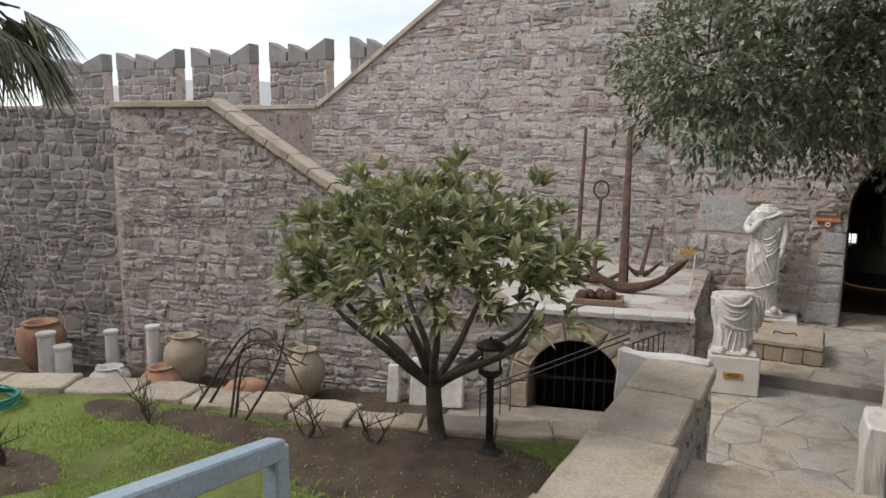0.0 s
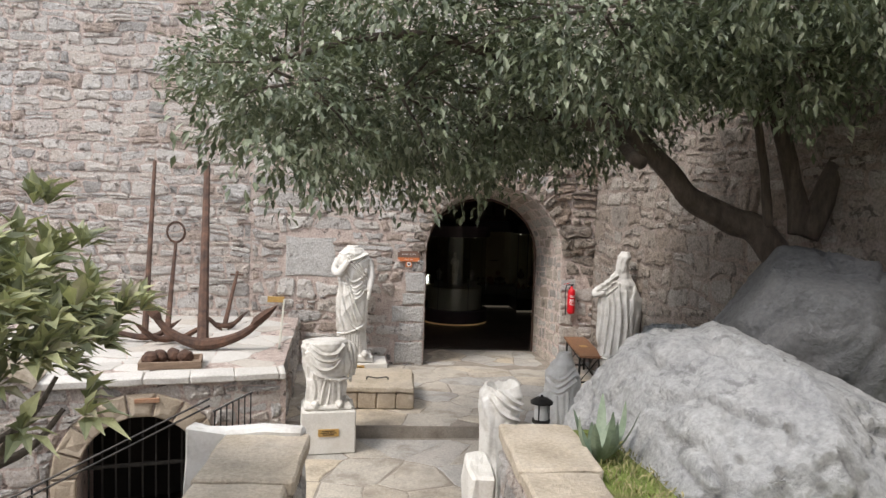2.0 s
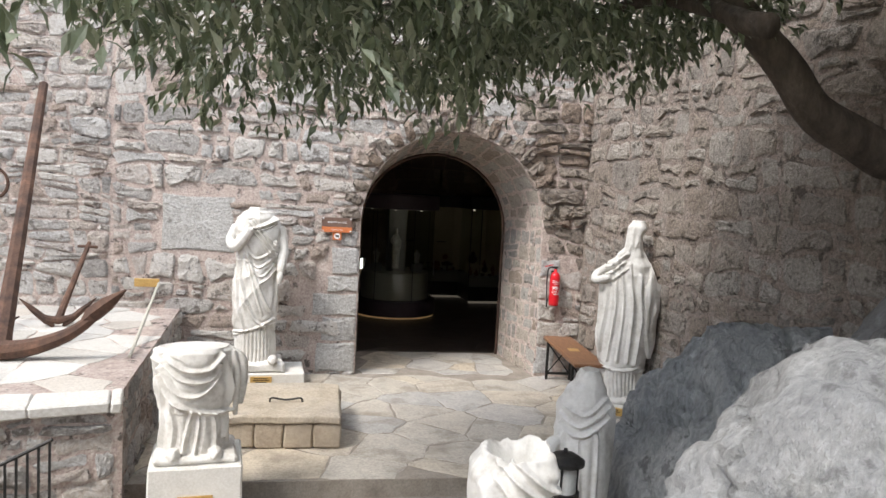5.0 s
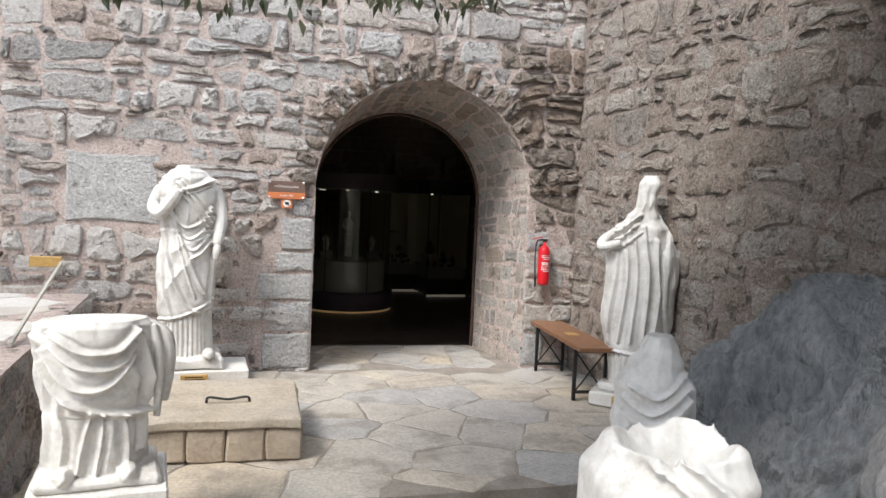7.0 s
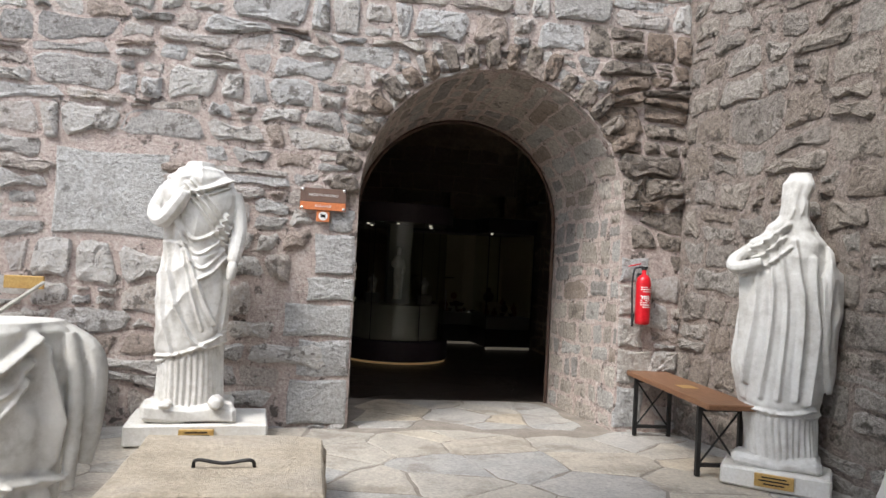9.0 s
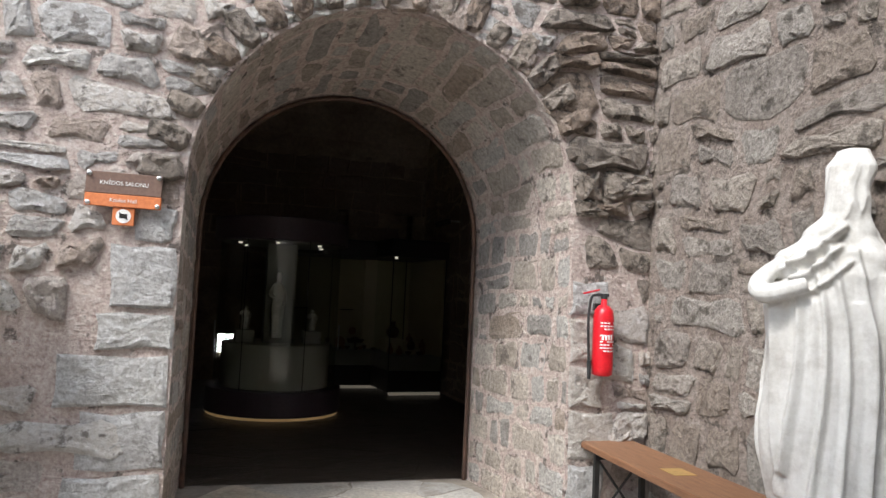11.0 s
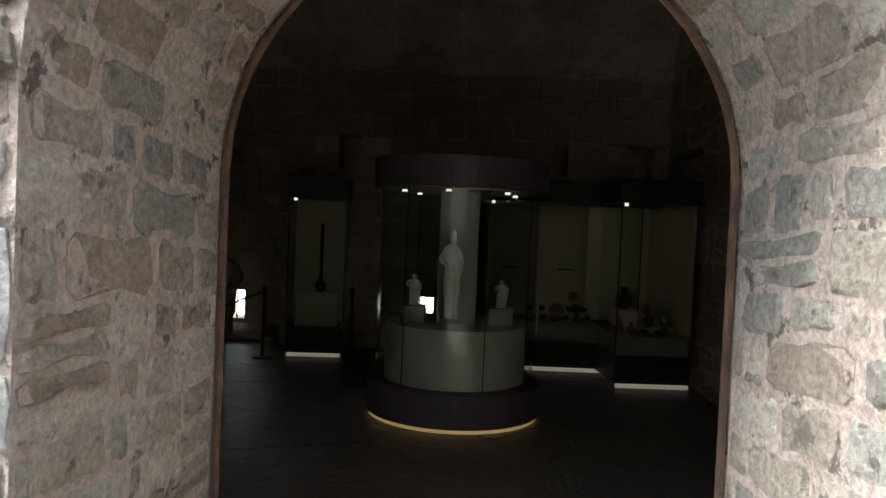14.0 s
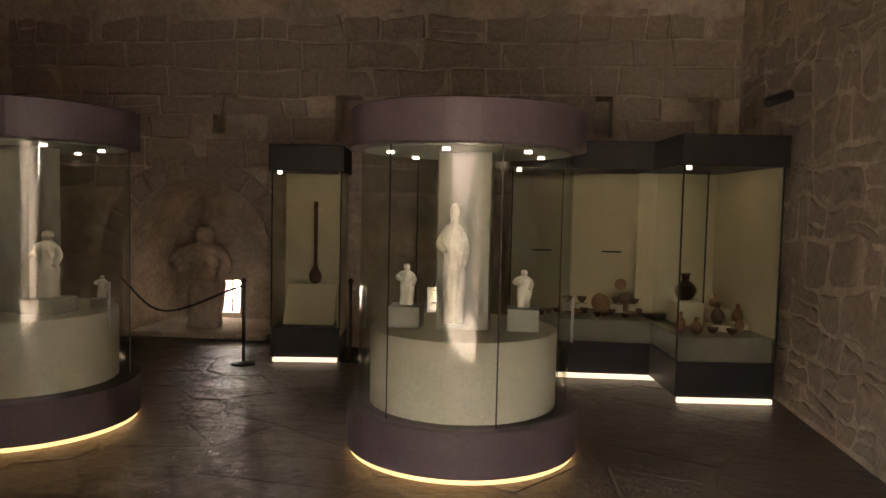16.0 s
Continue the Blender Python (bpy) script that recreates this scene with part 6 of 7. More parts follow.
# ---------- doorway things ----------
sg = thing("wall_sign", (-0.170, -0.045, 1.72), "brown and orange hall name sign with white lettering", "sign")
part("board", boxed(-0.171, -0.012, -0.022, 0.171, 0.012, 0.083, 0.003), M_BROWN, sg)
part("band", boxed(-0.171, -0.012, -0.083, 0.171, 0.012, -0.0225, 0.003), M_ORANGE, sg)


def lettering(body, size, x, y, z, parent, material):
    c = bpy.data.curves.new("lettering", "FONT")
    c.body, c.size, c.align_x, c.align_y, c.extrude = body, size, "CENTER", "CENTER", 0.0008
    c.materials.append(material)
    ob = new("lettering", c)
    ob.parent = parent
    ob.matrix_local = pose(x, y, z, 90, 0, 0)
    return ob


lettering("KN\u0130DOS SALONU", 0.027, 0, -0.0135, 0.03, sg, M_LABEL)
lettering("Knidos Hall", 0.026, 0, -0.0135, -0.052, sg, M_LABEL)
for x in (-0.155, 0.155):
    for z in (-0.07, 0.07):
        part("bolt", lathe(bmesh.new(), [(0.011, 0), (0.011, 0.012), (0.005, 0.016)], 12, m=Matrix.Translation((x, -0.012, z)) @ Matrix.Rotation(radians(90), 4, "X")), M_STEEL, sg)
sm = thing("camera_sign", (-0.165, -0.04, 1.595), "small orange sign with a no photography symbol", "sign")
part("board", boxed(-0.05, -0.008, -0.045, 0.05, 0.008, 0.04, 0.003), M_ORANGE, sm)
part("disc", lathe(bmesh.new(), [(0.034, 0), (0.034, 0.002)], 24, m=Matrix.Translation((0, -0.008, 0)) @ Matrix.Rotation(radians(90), 4, "X")), M_LABEL, sm)
part("symbol", box(boxed(-0.018, -0.0125, -0.011, 0.018, -0.0105, 0.011), -0.026, -0.0135, -0.003, 0.026, -0.0128, 0.003, m=Matrix.Rotation(0.7, 4, "Y")), M_DARK, sm)

fx = thing("fire_extinguisher", pose(2.42, -0.10, 0.875) @ Matrix.Scale(0.88, 4), "red fire extinguisher with black hose on the wall", "extinguisher")
part("cylinder", lathe(bmesh.new(), [(0.045, 0), (0.066, 0.012), (0.068, 0.05), (0.068, 0.38), (0.06, 0.425), (0.035, 0.455), (0.02, 0.46), (0.02, 0.50)], 32), M_RED, fx, smooth=True)
part("valve", box(lathe(bmesh.new(), [(0.022, 0.50), (0.022, 0.53)], 14), -0.05, -0.014, 0.515, 0.03, 0.014, 0.535, 0.003), M_BLACK, fx)
part("lever", box(bmesh.new(), -0.02, -0.012, 0.545, 0.10, 0.012, 0.555, 0.003, m=Matrix.Rotation(radians(-14), 4, "Y")), M_RED, fx)
part("hose", tube(bmesh.new(), curve_pts([(-0.05, 0, 0.525), (-0.10, -0.01, 0.50), (-0.115, -0.01, 0.35), (-0.108, -0.01, 0.18), (-0.10, -0.01, 0.05)], 6), 0.009, 8), M_BLACK, fx)
part("nozzle", lathe(bmesh.new(), [(0.011, -0.02), (0.016, 0.10)], 10, -0.10, -0.01), M_BLACK, fx)
lb = part("label", bmesh.ops.create_grid(b0 := bmesh.new(), x_segments=10, y_segments=1, size=0.5) and b0, M_RED, fx)
lb.data.clear_geometry()
bm = bmesh.new()
for i in range(10):
    z = 0.16 + i * 0.02
    for s in range(5):
        a0 = -2.35 + s * 0.33
        if (i * 3 + s * 5) % 7 == 0 or i in (4, 6):
            continue
        q = []
        for a, zz in ((a0, z), (a0 + 0.26, z), (a0 + 0.26, z + 0.009), (a0, z + 0.009)):
            q.append(bm.verts.new((0.0692 * math.cos(a), 0.0692 * math.sin(a), zz)))
        bm.faces.new(q)
for s in range(4):
    a0 = -2.2 + s * 0.3
    bm.faces.new([bm.verts.new((0.0692 * math.cos(a), 0.0692 * math.sin(a), zz)) for a, zz in ((a0, 0.235), (a0 + 0.2, 0.235), (a0 + 0.2, 0.265), (a0, 0.265))])
bpy.data.objects.remove(lb)
part("label", bm, M_LABEL, fx, "white printed lines")
part("bracket", boxed(-0.03, 0.07, 0.42, 0.03, 0.17, 0.47, 0.004), M_BLACK, fx)

bn = thing("bench", (2.47, -0.72, 0, 0, 0, -4), "brown wooden bench with black steel trestle legs", "bench")
part("seat", boxed(-0.17, -0.72, 0.455, 0.17, 0.72, 0.492, 0.006), M_WOOD, bn)
for y in (-0.55, 0.55):
    bm = bmesh.new()
    for x in (-0.14, 0.14):
        box(bm, x - 0.014, y - 0.014, 0, x + 0.014, y + 0.014, 0.455)
    box(bm, -0.14, y - 0.012, 0.06, 0.14, y + 0.012, 0.085)
    box(bm, -0.14, y - 0.012, 0.42, 0.14, y + 0.012, 0.445)
    for s in (-1, 1):
        tube(bm, [(s * 0.13, y, 0.08), (-s * 0.13, y, 0.42)], 0.007, 6)
    part("leg", bm, M_IRON, bn)
part("sticker", boxed(-0.06, -0.12, 0.4925, 0.06, 0.02, 0.4935), M_BRASS, bn, "small yellow notice")

# iron door frame and its open leaf
df = thing("door_frame", (0, 0, 0), "dark iron frame round the arched doorway", "door frame", kind="structure")
pts = [(INN[0] + 0.02, DEPTH - 0.03, HZ)] + [(x, DEPTH - 0.03, z) for x, z in (arch_at(i / 20, INN[0] + 0.02, INN[1] - 0.02, INN[2]) for i in range(21))] + [(INN[1] - 0.02, DEPTH - 0.03, HZ)]
part("frame", tube(bmesh.new(), pts, 0.017, 6), M_RUST, df)
dl = thing("door_leaf", (2.13, 1.31, HZ, 0, 0, 60), "dark iron door leaf standing open into the hall", "door", kind="structure")
bm = bmesh.new()
box(bm, 0, -0.02, 0.02, 0.62, 0.02, 1.9, 0.006)
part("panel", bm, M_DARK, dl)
part("door_handle", tube(bmesh.new(), curve_pts([(0.53, 0.02, 1.10), (0.53, 0.08, 1.12), (0.53, 0.08, 1.38), (0.53, 0.02, 1.40)], 5), 0.012, 8), M_BLACK, dl)
part("lock_plate", boxed(0.49, 0.02, 1.06, 0.57, 0.03, 1.44, 0.004), M_IRON, dl)
for z in (0.3, 1.0, 1.7):
    part("hinge", boxed(-0.02, -0.03, z, 0.12, 0.03, z + 0.06, 0.004), M_IRON, dl)


# ---------- hall things ----------
def cyl_shell(r, z0, z1, n=64, t=0.01):
    bm = bmesh.new()
    for rr in (r, r - t):
        a = [[bm.verts.new((rr * math.cos(2 * math.pi * k / n), rr * math.sin(2 * math.pi * k / n), z)) for k in range(n)] for z in (z0, z1)]
        for k in range(n):
            bm.faces.new((a[0][k], a[0][(k + 1) % n], a[1][(k + 1) % n], a[1][k]))
    return bm


def relic(m, h, w, seed, label, material=M_MARBLE, n=48):
    """A small carved figure: legs under cloth, hips, chest, shoulders, neck and head."""
    bm = draped([(0, w * 0.85, w * 0.7, 0, 0), (h * 0.12, w * 0.8, w * 0.65, 0, 0), (h * 0.42, w * 0.9, w * 0.7, w * 0.1, 0), (h * 0.55, w * 0.72, w * 0.6, 0.0, 0), (h * 0.72, w * 1.0, w * 0.65, -w * 0.1, 0), (h * 0.80, w * 0.85, w * 0.55, -w * 0.1, 0),
                 (h * 0.835, w * 0.32, w * 0.32, 0, 0), (h * 0.86, w * 0.34, w * 0.36, 0, 0), (h * 0.92, w * 0.46, w * 0.5, 0, 0), (h * 0.98, w * 0.34, w * 0.38, 0, 0), (h, w * 0.1, w * 0.1, 0, 0)], [(0, 0.3 * w, h * 0.9, 14)], seed, 48, n, deep=w * 0.12, rough=0.2)
    swathe(bm, [(-w * 0.85, 0, h * 0.76), (-w * 1.15, -w * 0.3, h * 0.66), (-w * 0.6, -w * 0.75, h * 0.6)], w * 0.25, 8)
    swathe(bm, [(w * 0.75, 0, h * 0.76), (w * 1.05, -w * 0.2, h * 0.62), (w * 0.85, -w * 0.5, h * 0.48)], w * 0.24, 8)
    ob = solo("figurine", bm, material, m, label, "figurine", smooth=True)
    mod = ob.modifiers.new("skin", "REMESH")
    mod.mode, mod.voxel_size, mod.use_smooth_shade = "VOXEL", w * 0.09, True
    return ob


def round_case(cx, cy, items):
    t = thing("round_display_case", (cx, cy, HZ), "round glass museum case with aubergine base and canopy", "display case", "round display cases")
    part("base", lathe(bmesh.new(), [(0.72, 0.034), (0.745, 0.04), (0.745, 0.30), (0.71, 0.305)], 72), M_CASE, t, smooth=False)
    part("light_ring", lathe(bmesh.new(), [(0.725, 0.006), (0.725, 0.033)], 72), M_STRIP, t, "glowing warm strip under the base")
    part("drum", lathe(bmesh.new(), [(0.60, 0.30), (0.60, 0.775), (0.595, 0.78)], 72), M_OFFWHITE, t, smooth=False)
    g = part("glass", cyl_shell(0.675, 0.295, 1.90), M_GLASS, t, smooth=True)
    g.visible_shadow = False
    part("canopy", lathe(bmesh.new(), [(0.72, 1.90), (0.745, 1.905), (0.745, 2.14), (0.72, 2.15)], 72), M_CASE, t)
    part("soffit", lathe(bmesh.new(), [(0.665, 1.888), (0.665, 1.899)], 48), M_CASEGREY, t)
    part("pillar", boxed(-0.165, -0.165, 0.76, 0.165, 0.165, 1.888, 0.004), M_CASEGREY, t)
    for k in range(6):
        a = k * math.pi / 3 + 0.35
        part("spot_lamp", lathe(bmesh.new(), [(0.022, 1.872), (0.022, 1.889)], 12, 0.5 * math.cos(a), 0.5 * math.sin(a)), M_SPOT, t)
    for a in (2.95, -0.15):
        part("door_pull", tube(bmesh.new(), [(0.695 * math.cos(a), 0.695 * math.sin(a), 0.72), (0.695 * math.cos(a), 0.695 * math.sin(a), 1.0)], 0.009, 8), M_STEEL, t)
    for a in (-1.2, -2.2, 0.4, 2.2):
        part("seam", boxed(-0.002, -0.004, 0.3, 0.002, 0.004, 1.9, m=Matrix.Rotation(a, 4, "Z") @ Matrix.Translation((0.677, 0, 0))), M_CASEDARK, t)
    lamp("case_light", pose(cx, cy - 0.42, HZ + 1.86), 0.0042, 0.4, None, (1.0, 0.82, 0.58))
    lamp("case_light", pose(cx, cy + 0.42, HZ + 1.86), 0.0042, 0.4, None, (1.0, 0.82, 0.58))
    for dx, dy, pw, ph, fh, fw in items:
        if ph:
            solo("relic_block", boxed(-pw / 2, -pw / 2, 0, pw / 2, pw / 2, ph, 0.004), M_CASEGREY, (cx + dx, cy + dy, HZ + 0.78), "small grey display block", "block", "display blocks")
        relic((cx + dx, cy + dy, HZ + 0.782 + ph), fh, fw, dx * 7 + 1, "small pale marble figurine fragment on show")
    return t


round_case(0.96, 4.66, [(-0.04, -0.36, 0, 0.07, 0.72, 0.075), (-0.36, -0.12, 0.2, 0.14, 0.26, 0.05), (0.38, -0.05, 0.2, 0.14, 0.24, 0.05)])
round_case(-2.08, 4.62, [(0.25, -0.1, 0.26, 0.1, 0.45, 0.09), (0.42, 0.25, 0.12, 0.06, 0.16, 0.04)])


def wall_case(m, w, d, label, h=1.95, panel=0.55, back=M_BACK, side=True, deep=0.0):
    """A wall case; without side it opens into its neighbour, deep is how far its left pane reaches back."""
    t = thing("wall_display_case", m, label, "display case", "wall display cases")
    part("plinth", boxed(0, 0, 0.05, w, d, 0.34, 0.004), M_CASEDARK, t)
    part("light_strip", boxed(0.02, -0.02, 0.008, w - 0.02, 0.03, 0.045), M_STRIPW, t, "glowing white strip under the plinth")
    part("panel", boxed(0.02, 0.03, 0.34, w - 0.02, d, panel + 0.12, 0.003), M_CASEGREY, t)
    part("backing", boxed(0.01, d - 0.03, panel + 0.12, w - 0.01, d, h, 0), back, t)
    if side:
        part("side", boxed(w - 0.03, 0.03, panel + 0.12, w, d - 0.03, h), back, t)
    for a in ((0.004, 0, 0.345, w - 0.004, 0.008, h), (0, 0.01, 0.345, 0.008, deep or d - 0.03, h)):
        g = part("pane", boxed(*a), M_GLASS, t)
        g.visible_shadow = False
    for x in (0.0, w):
        part("corner_bar", boxed(x - 0.006, -0.004, 0.345, x + 0.006, 0.008, h), M_CASEDARK, t)
    part("canopy", boxed(-0.03, -0.03, h, w + 0.03, d, h + 0.25, 0.005), M_CASEDARK, t)
    part("spot_lamp", lathe(bmesh.new(), [(0.02, h - 0.03), (0.02, h + 0.001)], 12, 0.06, 0.06), M_SPOT, t)
    mm = m if isinstance(m, Matrix) else pose(*m)
    lamp("case_light", mm @ pose(w / 2, d * 0.4, h - 0.02), 0.0052 * w + 0.002, w * 0.7, 0.12, (1.0, 0.80, 0.52))
    return t


wc1 = pose(1.22, 6.66, HZ, 0, 0, 3)
wall_case(wc1, 1.75, 0.85, "long lit wall case of pottery bowls", 1.92, 0.42, side=False)
wc2 = pose(2.585, 5.97, HZ, 0, 0, 6)
wall_case(wc2, 0.80, 1.4, "tall lit corner case of jugs and vases", 1.92, 0.42, deep=0.72)
wc3 = pose(-1.08, 6.76, HZ, 0, 0, 8)
wall_case(wc3, 0.66, 0.7, "narrow lit case holding a long dark staff", 1.86, 0.12)


def pot(m, h, r, material, shape="bowl"):
    prof = {"bowl": [(0.35 * r, 0), (0.4 * r, 0.1 * h), (0.8 * r, 0.55 * h), (r, h), (0.93 * r, 0.98 * h), (0.3 * r, 0.3 * h)],
            "jug": [(0.5 * r, 0), (0.9 * r, 0.2 * h), (r, 0.42 * h), (0.7 * r, 0.62 * h), (0.35 * r, 0.72 * h), (0.33 * r, 0.9 * h), (0.5 * r, h), (0.4 * r, 0.98 * h)],
            "plate": [(0.3 * r, 0), (0.5 * r, 0.2 * h), (r, h), (0.95 * r, h), (0.3 * r, 0.4 * h)]}[shape]
    t = solo("pottery_" + shape, lathe(bmesh.new(), prof, 20), material, m, {"bowl": "small fired clay bowl", "jug": "dark fired clay jug", "plate": "round fired clay plate set upright"}[shape], "pottery", "pottery on show", smooth=True)
    return t


rng = random.Random(12)
for i in range(13):
    x, y = 0.30 + i * 0.088, 0.18 + (i % 3) * 0.12
    pot(wc1 @ pose(x, y, 0.545), rng.uniform(0.04, 0.06), rng.uniform(0.035, 0.05), (M_POT, M_POTRED, M_POT)[i % 3])
for i, x in enumerate((0.6, 0.74, 1.08, 1.26)):
    solo("relic_block", boxed(-0.06, -0.05, 0, 0.06, 0.05, 0.08, 0.003), M_OFFWHITE, wc1 @ pose(x, 0.6, 0.54), "small cream display block", "block", "display blocks")
    pot(wc1 @ pose(x, 0.6, 0.625), 0.06, 0.05, M_POT)
pot(wc1 @ pose(0.92, 0.62, 0.63, 80), 0.03, 0.09, M_POTRED, "plate")
pot(wc1 @ pose(1.18, 0.70, 0.62, 75), 0.03, 0.09, M_POT, "plate")
pot(wc1 @ pose(1.15, 0.78, 0.80, 88), 0.02, 0.06, M_POTRED, "plate")
for x, y, z, h, r, s in ((0.12, 0.3, 0.54, 0.16, 0.045, "jug"), (0.22, 0.2, 0.54, 0.13, 0.05, "jug"), (0.3, 0.75, 0.75, 0.24, 0.1, "jug"), (0.45, 0.35, 0.60, 0.18, 0.06, "jug"), (0.55, 0.7, 0.7, 0.12, 0.05, "jug"), (0.62, 0.3, 0.54, 0.14, 0.04, "jug"), (0.68, 0.5, 0.6, 0.15, 0.05, "jug"), (0.36, 0.2, 0.54, 0.05, 0.05, "bowl"), (0.5, 0.15, 0.54, 0.05, 0.05, "bowl")):
    pot(wc2 @ pose(x, y, z + 0.004), h, r, M_POT if r > 0.055 or s == "bowl" else M_POTRED, s)
for x0, y0, x1, y1, h in ((0.2, 0.6, 0.42, 0.95, 0.20), (0.48, 0.55, 0.66, 0.9, 0.15), (0.38, 0.28, 0.54, 0.46, 0.055), (0.6, 0.42, 0.76, 0.56, 0.055)):
    solo("relic_block", boxed(x0, y0, 0, x1, y1, h, 0.003), M_BACK, wc2 @ pose(0, 0, 0.541), "cream stepped display block", "block", "display blocks")
for mm, x in ((wc1, 1.05), (wc1, 0.35)):
    solo("caption_strip", boxed(x - 0.1, 0.80, 1.12, x + 0.1, 0.818, 1.135), M_DARK, mm, "dark caption strip on the cream backing", "label", "caption strips")
t = thing("sloped_stand", wc3, "cream sloped stand with a caption", "stand")
bm = bmesh.new()
v = [bm.verts.new(p) for p in ((0.08, 0.08, 0.245), (0.58, 0.08, 0.245), (0.58, 0.45, 0.245), (0.08, 0.45, 0.245), (0.08, 0.12, 0.26), (0.58, 0.12, 0.26), (0.58, 0.45, 0.72), (0.08, 0.45, 0.72))]
for q in ((0, 1, 5, 4), (1, 2, 6, 5), (2, 3, 7, 6), (3, 0, 4, 7), (4, 5, 6, 7), (3, 2, 1, 0)):
    bm.faces.new([v[i] for i in q])
part("slope", bm, M_BACK, t)
solo("iron_staff", lathe(bmesh.new(), [(0.02, 0), (0.06, 0.03), (0.065, 0.10), (0.03, 0.16), (0.02, 0.2), (0.022, 0.85)], 16), M_RUST, wc3 @ pose(0.35, 0.50, 0.72), "long dark iron staff with a swollen foot", "staff")

# barred window grilles
for x0, x1, z0, z1, y in ((-2.58, -2.30, 0.03, 0.45, 9.1), (0.32, 0.58, 0.22, 0.60, 8.2)):
    t = thing("window_grille", ((x0 + x1) / 2, y, z0), "thin dark iron grille in a small window", "grille", "window grilles")
    part("bar", boxed(-0.008, -0.008, 0, 0.008, 0.008, z1 - z0), M_IRON, t)
    for z in (0.14, 0.28):
        part("rail", boxed(-(x1 - x0) / 2, -0.006, z, (x1 - x0) / 2, 0.006, z + 0.012), M_IRON, t)

# alcove torso and rope posts
relic((-2.42, 8.2, HZ + 0.05), 1.2, 0.28, 3.3, "dark weathered stone torso standing in the alcove", M_HALLWALL, 60)
for x, y in ((-1.30, 6.62), (-0.33, 6.9)):
    t = thing("rope_post", (x, y, HZ), "black rope barrier post", "post", "rope posts")
    part("foot", lathe(bmesh.new(), [(0.12, 0), (0.11, 0.015), (0.02, 0.03)], 20), M_BLACK, t)
    part("pole", lathe(bmesh.new(), [(0.018, 0.02), (0.018, 0.78), (0.03, 0.80), (0.012, 0.83)], 12), M_BLACK, t)
solo("barrier_rope", tube(bmesh.new(), curve_pts([(-3.0, 7.4, HZ + 0.7), (-2.3, 7.0, HZ + 0.42), (-1.30, 6.62, HZ + 0.76)], 8), 0.012, 6), M_BLACK, (0, 0, 0), "sagging black barrier rope", "rope")
solo("alcove_slab", boxed(-3.1, 7.75, 0, -1.5, 8.9, 0.06, 0.01), M_HALLWALL, (0, 0, HZ), "raised stone sill of the alcove", "sill", kind="structure")
t = thing("security_camera", (3.22, 5.75, 2.34), "small wall security camera on a bracket", "camera")
part("body", lathe(bmesh.new(), [(0.03, -0.12), (0.04, -0.1), (0.04, 0.08), (0.03, 0.09)], 14, m=Matrix.Rotation(radians(70), 4, "Y")), M_CASEDARK, t)
part("bracket", tube(bmesh.new(), [(0.0, 0, 0.0), (0.12, 0.0, 0.03), (0.25, 0, 0.03)], 0.015, 6), M_STEEL, t)

# ---------- masonry and paving, piece by piece ----------
def rub(u0, u1, v0, v1, w, h, seed, skip, push=None, gap=(0.005, 0.02), proud=(0.004, 0.034), merge=0.16, rounds=1, jitter=0.36):
    rng = random.Random(seed)
    for s, poly in courses(u0, u1, v0, v1, w, h, rng, jitter):
        if skip(*s):
            continue
        if push:
            poly = [push(*p) for p in poly]
        area = abs(sum(poly[i - 1][0] * poly[i][1] - poly[i][0] * poly[i - 1][1] for i in range(len(poly)))) / 2
        if area < 0.003:
            continue
        yield piece(poly, rng.uniform(*gap), rng.uniform(*proud), rng, rounds=rounds)


def flat_y(y):
    return lambda u, v, d: (u, y - d, v)


def low_top(x, z):
    return x, min(z, wall_top(x) - 0.03)


# castle wall: near the doorway, then the heights and the far stretch
def near_door(p):
    return -2.3 < p[0] < 2.75 and p[2] < 3.2
BLOCKS = [(-2.08, 1.36, -1.30, 1.98), (-0.36, 0.02, 0.10, 0.36), (-0.30, 0.38, 0.10, 0.66), (-0.42, 0.68, 0.10, 0.93), (-0.26, 0.95, 0.10, 1.13), (-0.22, 1.15, 0.10, 1.46),
          (2.26, 0.02, 2.50, 0.36), (2.26, 0.38, 2.56, 0.66), (2.26, 0.68, 2.48, 0.92), (2.26, 0.94, 2.55, 1.20), (2.26, 1.22, 2.50, 1.42), (-0.12, 1.48, 0.08, 1.66), (0.98 - 3.6, 0.5, -2.2, 0.78)]
def in_block(x, z):
    return any(a - 0.05 < x < c + 0.05 and b - 0.03 < z < d + 0.03 for a, b, c, d in BLOCKS)
rng = random.Random(9)
def roughed(a, b, c, d):
    pts = []
    for (p, q), (r, s) in (((a, b), (c, b)), ((c, b), (c, d)), ((c, d), (a, d)), ((a, d), (a, b))):
        for k in range(3):
            pts.append((lerp(p, r, k / 3) + rng.uniform(-0.012, 0.012), lerp(q, s, k / 3) + rng.uniform(-0.012, 0.012)))
    return pts
stonework(wall_north, [piece(roughed(*b), 0.004, rng.uniform(0.014, 0.028), rng, rounds=0, bevel=0.12, tilt=0.05, rugged=0.3) for b in BLOCKS], flat_y(0.0), M_ASHLAR, M_ASHLAR, lambda p: True, name="ashlar_block")
def tufa_zone(x, z):
    return x > 1.95 + 0.12 * math.sin(5 * z) and z > 1.42 or 2.55 < x and z > 1.3
def plain_skip(x, z):
    return in_door(x, z, 0.0) or in_block(x, z)
stonework(wall_north, rub(-2.6, 2.82, -0.1, 3.3, 0.30, 0.19, 21, lambda x, z: plain_skip(x, z) or tufa_zone(x, z), off_door, gap=(0.010, 0.034), proud=(0.004, 0.040), merge=0.2), flat_y(0.0), M_STONE, M_STONES, near_door)
